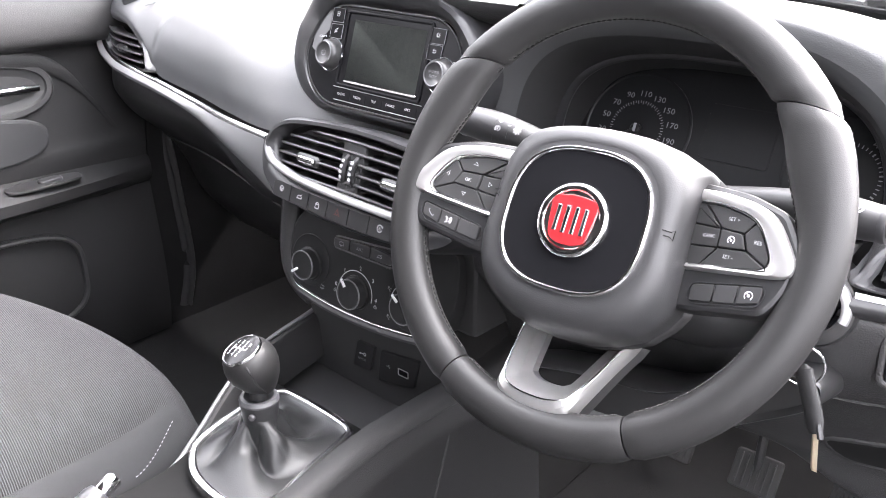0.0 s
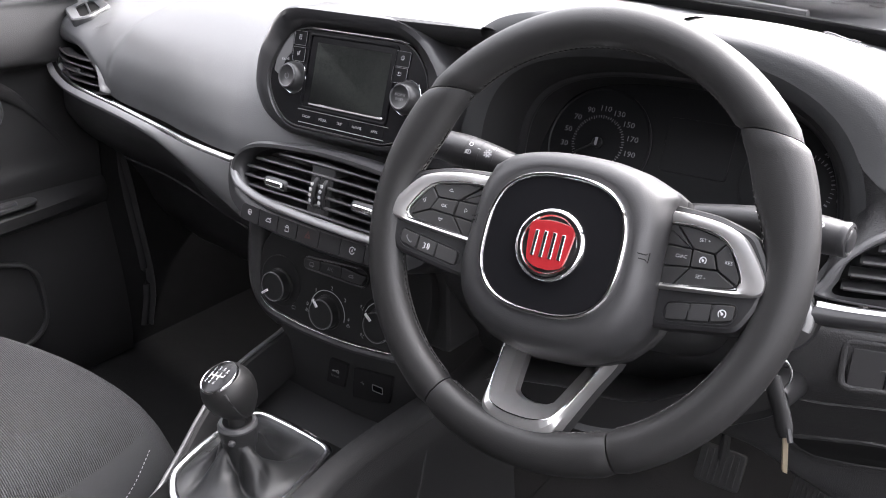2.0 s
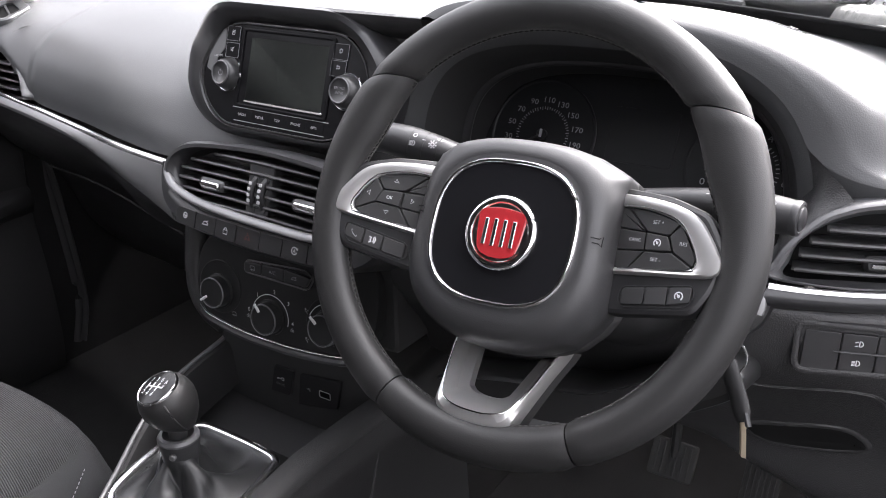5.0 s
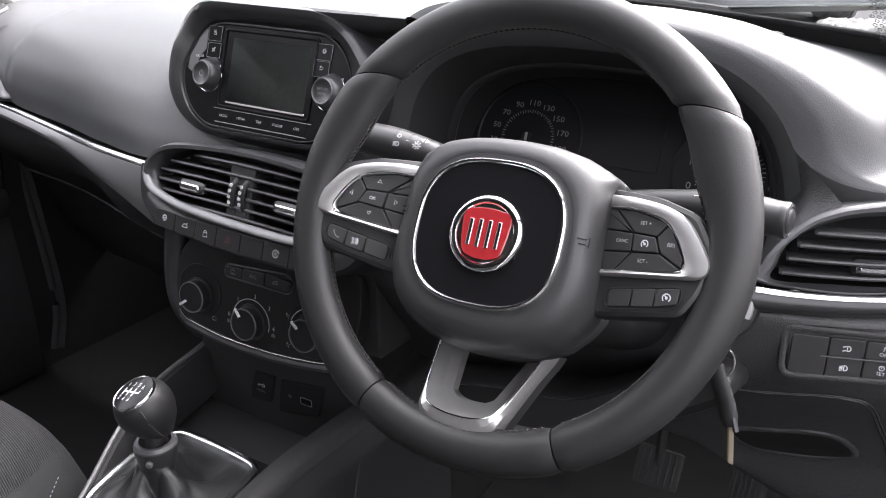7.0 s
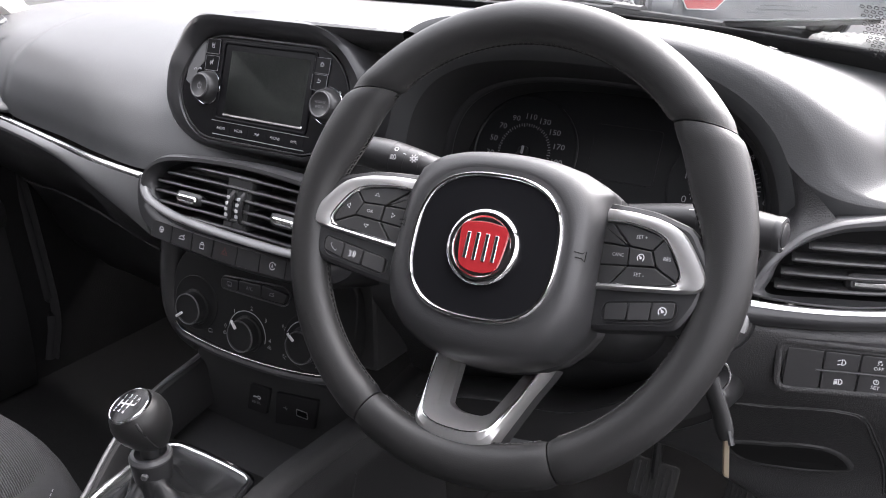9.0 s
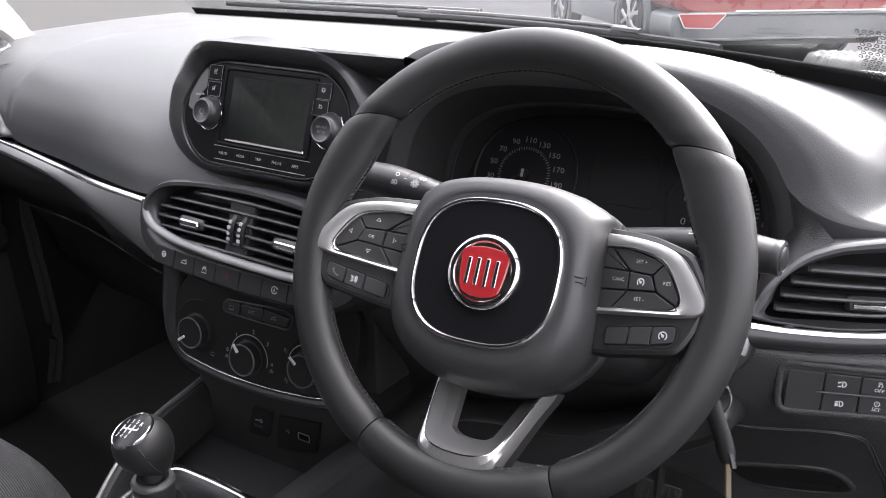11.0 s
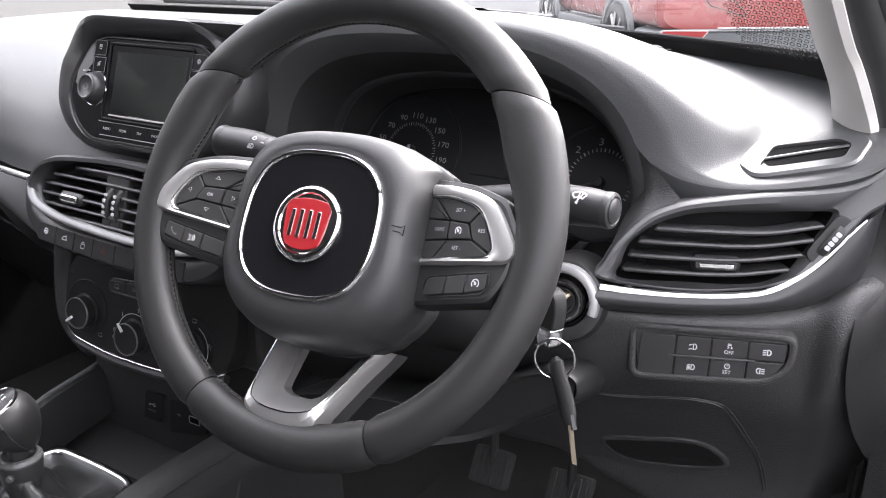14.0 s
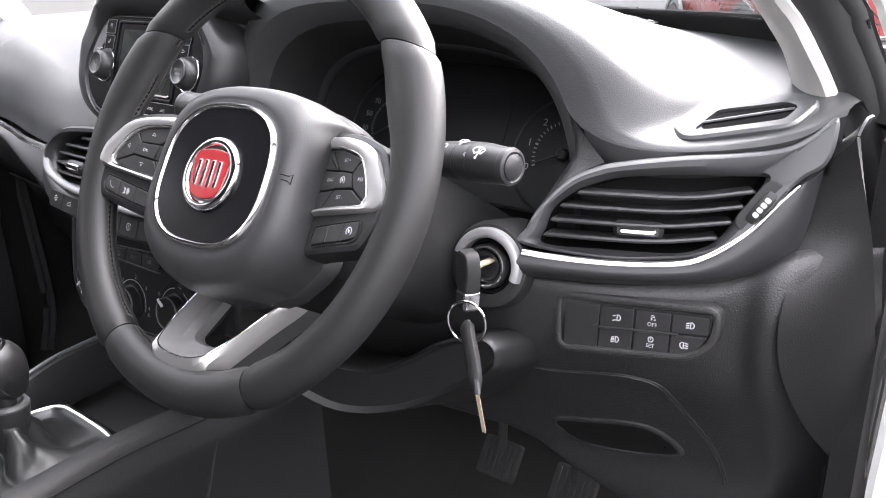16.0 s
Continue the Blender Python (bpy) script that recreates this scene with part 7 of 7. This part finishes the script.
# ---- outside ----
def wiper():
    w = thing("windscreen_wiper", pose(0.0, 0.84, 1.0), "black windscreen wiper resting below the glass", "wiper")
    n = lambda x: screen_base(x) + 0.034 - 0.84
    line = [(x, n(x), 0.012 + 0.004 * (0.36 - x)) for x in [-0.25 + 0.61 * k / 30 for k in range(31)]]
    part("blade", tube(line, 0.0036, 8, flat=1.5), RUBBER, w, "black rubber blade")
    line = [(x, n(x) + 0.022, 0.020) for x in [-0.20 + 0.40 * k / 20 for k in range(21)]]
    part("arm", tube(line, [0.0050 + 0.003 * (1 - k / 20) for k in range(21)], 8, flat=0.6), DARK, w, "black arm")
    part("clip", tube([(0.18, n(0.18) + 0.006, 0.018), (0.23, n(0.23) + 0.004, 0.018)], 0.008, 8, flat=0.7), DARK, w, "black clip of the blade")
    part("pivot", lathe([(0.016, 0.0), (0.016, 0.016), (0.011, 0.022), (0.0, 0.022)], 20), DARK, w, "", pose(-0.20, n(-0.20) + 0.022, 0.0))
    w2 = thing("windscreen_wiper", pose(-0.45, 0.80, 1.0), "black windscreen wiper resting below the glass", "wiper")
    line = [(x, screen_base(x - 0.45) + 0.050 - 0.80, 0.016) for x in [-0.22 + 0.5 * k / 20 for k in range(21)]]
    part("blade", tube(line, 0.0036, 8, flat=1.5), RUBBER, w2, "black rubber blade")
    line = [(x, screen_base(x - 0.45) + 0.072 - 0.80, 0.024) for x in [-0.10 + 0.45 * k / 20 for k in range(21)]]
    part("arm", tube(line, 0.0060, 8, flat=0.6), DARK, w2, "black arm")


def red_car():
    """The rear end and side of a red car parked ahead."""
    car = thing("parked_car", pose(-0.9, 7.817, 0, 0, 0, 39.7), "red crossover with grey plastic cladding parked on wet asphalt", "car")
    def ring_at(y, w, z0, z1, r):
        return [(1.12 * x + 0.12, y, zz) for x, zz in squircle(w, (z1 - z0) / 2, r, 40, 0, (z0 + z1) / 2)]
    part("body", rings([ring_at(-0.06, 0.90, 0.47, 1.02, 6), ring_at(-0.03, 0.95, 0.46, 1.05, 7), ring_at(0.3, 0.95, 0.46, 1.04, 7), ring_at(2.0, 0.93, 0.44, 1.0, 6), ring_at(3.6, 0.90, 0.44, 0.9, 5), ring_at(4.1, 0.7, 0.46, 0.74, 4)], (True, True)), CAR_RED, car, "red painted body")
    part("cabin", rings([[(x, y, zz) for x, y, zz in ((-0.72, 0.1, 1.0), (0.72, 0.1, 1.0), (0.78, 2.9, 0.96), (-0.78, 2.9, 0.96))], [(x, y, zz) for x, y, zz in ((-0.58, 0.55, 1.5), (0.58, 0.55, 1.5), (0.58, 1.9, 1.5), (-0.58, 1.9, 1.5))]], (True, True)), PIANO, car, "dark glazed cabin")
    bumper = part("bumper", rings([ring_at(-0.10, 0.90, 0.26, 0.45, 7), ring_at(-0.12, 0.96, 0.25, 0.47, 9), ring_at(-0.105, 0.985, 0.24, 0.485, 9), ring_at(0.40, 0.975, 0.22, 0.485, 9), ring_at(0.44, 0.95, 0.24, 0.47, 9)], (True, True)), BUMPER, car, "grey plastic bumper")
    part("trim_line", box(1.58, 0.012, 0.014, 0.003, 0.40, -0.112, 0.487), PILLAR, bumper, "pale line along the bumper's top")
    part("skirt", rings([ring_at(-0.06, 0.86, 0.19, 0.27, 6), ring_at(0.40, 0.90, 0.17, 0.27, 6)], (True, True)), TYRE, bumper, "black lower skirt")
    face = Matrix(((1, 0, 0, 0), (0, 0, -1, -0.124), (0, 1, 0, 0), (0, 0, 0, 1)))
    corners = rounded([(-0.925, 0.474), (-0.862, 0.362), (-0.602, 0.352), (-0.487, 0.470)], 0.012)
    lamp = part("reflector", plate(corners, 0.0, 0.010, 0.003), LAMP_RED, bumper, "red rear reflector", face)
    part("surround", bar_ring(corners, 0.008, 0.0, 0.012, 0.002), PILLAR, lamp, "pale surround")
    seam = [(-0.50, 0.74), (-0.458, 0.690), (-0.124, 0.590), (-0.10, 0.605), (-0.18, 0.68), (-0.24, 0.74)]
    part("hatch_seam", tube([(x, -0.064, z) for x, z in rounded(seam, 0.01)], 0.005, 6, True), DARK, car, "dark seam of the tail panel")
    for x in (-0.86, 1.10):
        s = 1 if x > 0 else -1
        part("sill", rings([[(x + s * d, y, z) for d, z in ((-0.06, 0.22), (0.095, 0.24), (0.105, 0.40), (0.085, 0.46), (-0.06, 0.46))] for y in (1.42, 1.6, 2.6, 2.95)], (True, True)), BUMPER, car, "grey plastic sill")
        for y in (0.93, 3.4):
            mw = pose(x, y, 0.34, 0, 90 * s, 0)
            part("wheel_arch", lathe([(0.0, 0.092), (0.365, 0.092), (0.37, 0.112), (0.43, 0.110), (0.44, 0.07)], 44), BUMPER, car, "grey plastic wheel arch", mw)
            wheel = part("wheel", lathe([(0.22, -0.09), (0.32, -0.10), (0.338, -0.08), (0.338, 0.09), (0.32, 0.115), (0.255, 0.120), (0.245, 0.100)], 44), TYRE, car, "black tyre", mw)
            part("rim", lathe([(0.252, 0.0), (0.255, 0.115), (0.24, 0.110), (0.225, 0.10), (0.05, 0.096)], 44), DARK, wheel)
            for k in range(5):
                a = 6.28318 * k / 5 + 0.3
                for e in (-0.16, 0.16):
                    part("spoke", tube([(0.03 * math.cos(a), 0.03 * math.sin(a), 0.118), (0.12 * math.cos(a + e * 0.5), 0.12 * math.sin(a + e * 0.5), 0.116), (0.238 * math.cos(a + e * 1.6), 0.238 * math.sin(a + e * 1.6), 0.108)], [0.034, 0.020, 0.022], 8, flat=0.5), SILVER, wheel, "silver alloy spoke")


def gravel_heap():
    """A low heap of wet gravel on the yard, ahead of the parked car."""
    rng = random.Random(7)
    rows = []
    for a in range(29):
        row = []
        for b in range(37):
            u, v = a / 14 - 1, b / 18 - 1
            h = max(0.0, 1 - u ** 4 - v ** 4)
            row.append((v * 0.36 + rng.uniform(-0.008, 0.008), u * 0.34 + rng.uniform(-0.008, 0.008), min(1.0, h * 1.5) * 0.20 + (rng.uniform(0, 0.03) if h > 0 else -0.01)))
        rows.append(row)
    heap = part("gravel_heap", sheet(rows), GRAVEL, sharp=60)
    heap.matrix_world = pose(-0.12, 7.2, 0.0, 0, 0, 25)
    tagged(heap, "low heap of wet grey gravel on the asphalt", "gravel", kind="stuff")


# ---- build it all ----
build_ground()
build_neighbour()
build_shell()
build_pillar_trim()
build_driver_door()
build_dashboard()
air_vent(plane_at((0.52, 0.142, 0.854), -21, 10), 1, "leaf-shaped black air vent beside the driver's door", (0.0845, 0.0262))
air_vent(plane_at((-0.52, 0.176, 0.872), 8, 15), -1, "leaf-shaped black air vent beside the passenger door", (0.085, 0.030))
centre_vents()
button_row()
climate_panel()
sockets()
audio_unit()
instruments()
switch_panel()
steering_wheel()
column()
stalk("indicator_stalk", [(0.30, 0.105, 0.922), (0.265, 0.100, 0.930), (0.235, 0.096, 0.936), (0.205, 0.093, 0.941), (0.176, 0.090, 0.944)], [0.010, 0.0125, 0.0150, 0.0160, 0.0145], "black indicator stalk with white lamp symbols", (("dip", 0.30, 0.35, 0.0090), ("main", 0.26, -0.55, 0.0090), ("arrows", 0.50, 0.75, 0.0080), ("sun", 0.52, 0.15, 0.0080), ("dash", 0.61, 0.25, 0.0040), ("ring", 0.69, 0.40, 0.0050), ("dip", 0.70, -0.10, 0.0062)), (0.3, -0.85, 0.5))
stalk("wiper_stalk", [(0.42, 0.105, 0.922), (0.455, 0.102, 0.9275), (0.485, 0.099, 0.9310), (0.515, 0.096, 0.9330), (0.539, 0.093, 0.9340)], [0.010, 0.0120, 0.0140, 0.0150, 0.0132], "black wiper stalk with white wiper symbols", (("wiper", 0.82, 0.15, 0.0120), ("ring", 0.55, 0.45, 0.0058), ("dash", 0.47, 0.45, 0.0048), ("block", 0.55, 0.05, 0.0048), ("block", 0.55, -0.30, 0.0044), ("wiper", 0.64, 0.95, 0.0090), ("left", 0.74, 0.0, 0.004)), (0.3, -0.85, 0.5))
key_and_ring()
console()
passenger_seat()
passenger_door()
pedals()
wiper()
red_car()
gravel_heap()
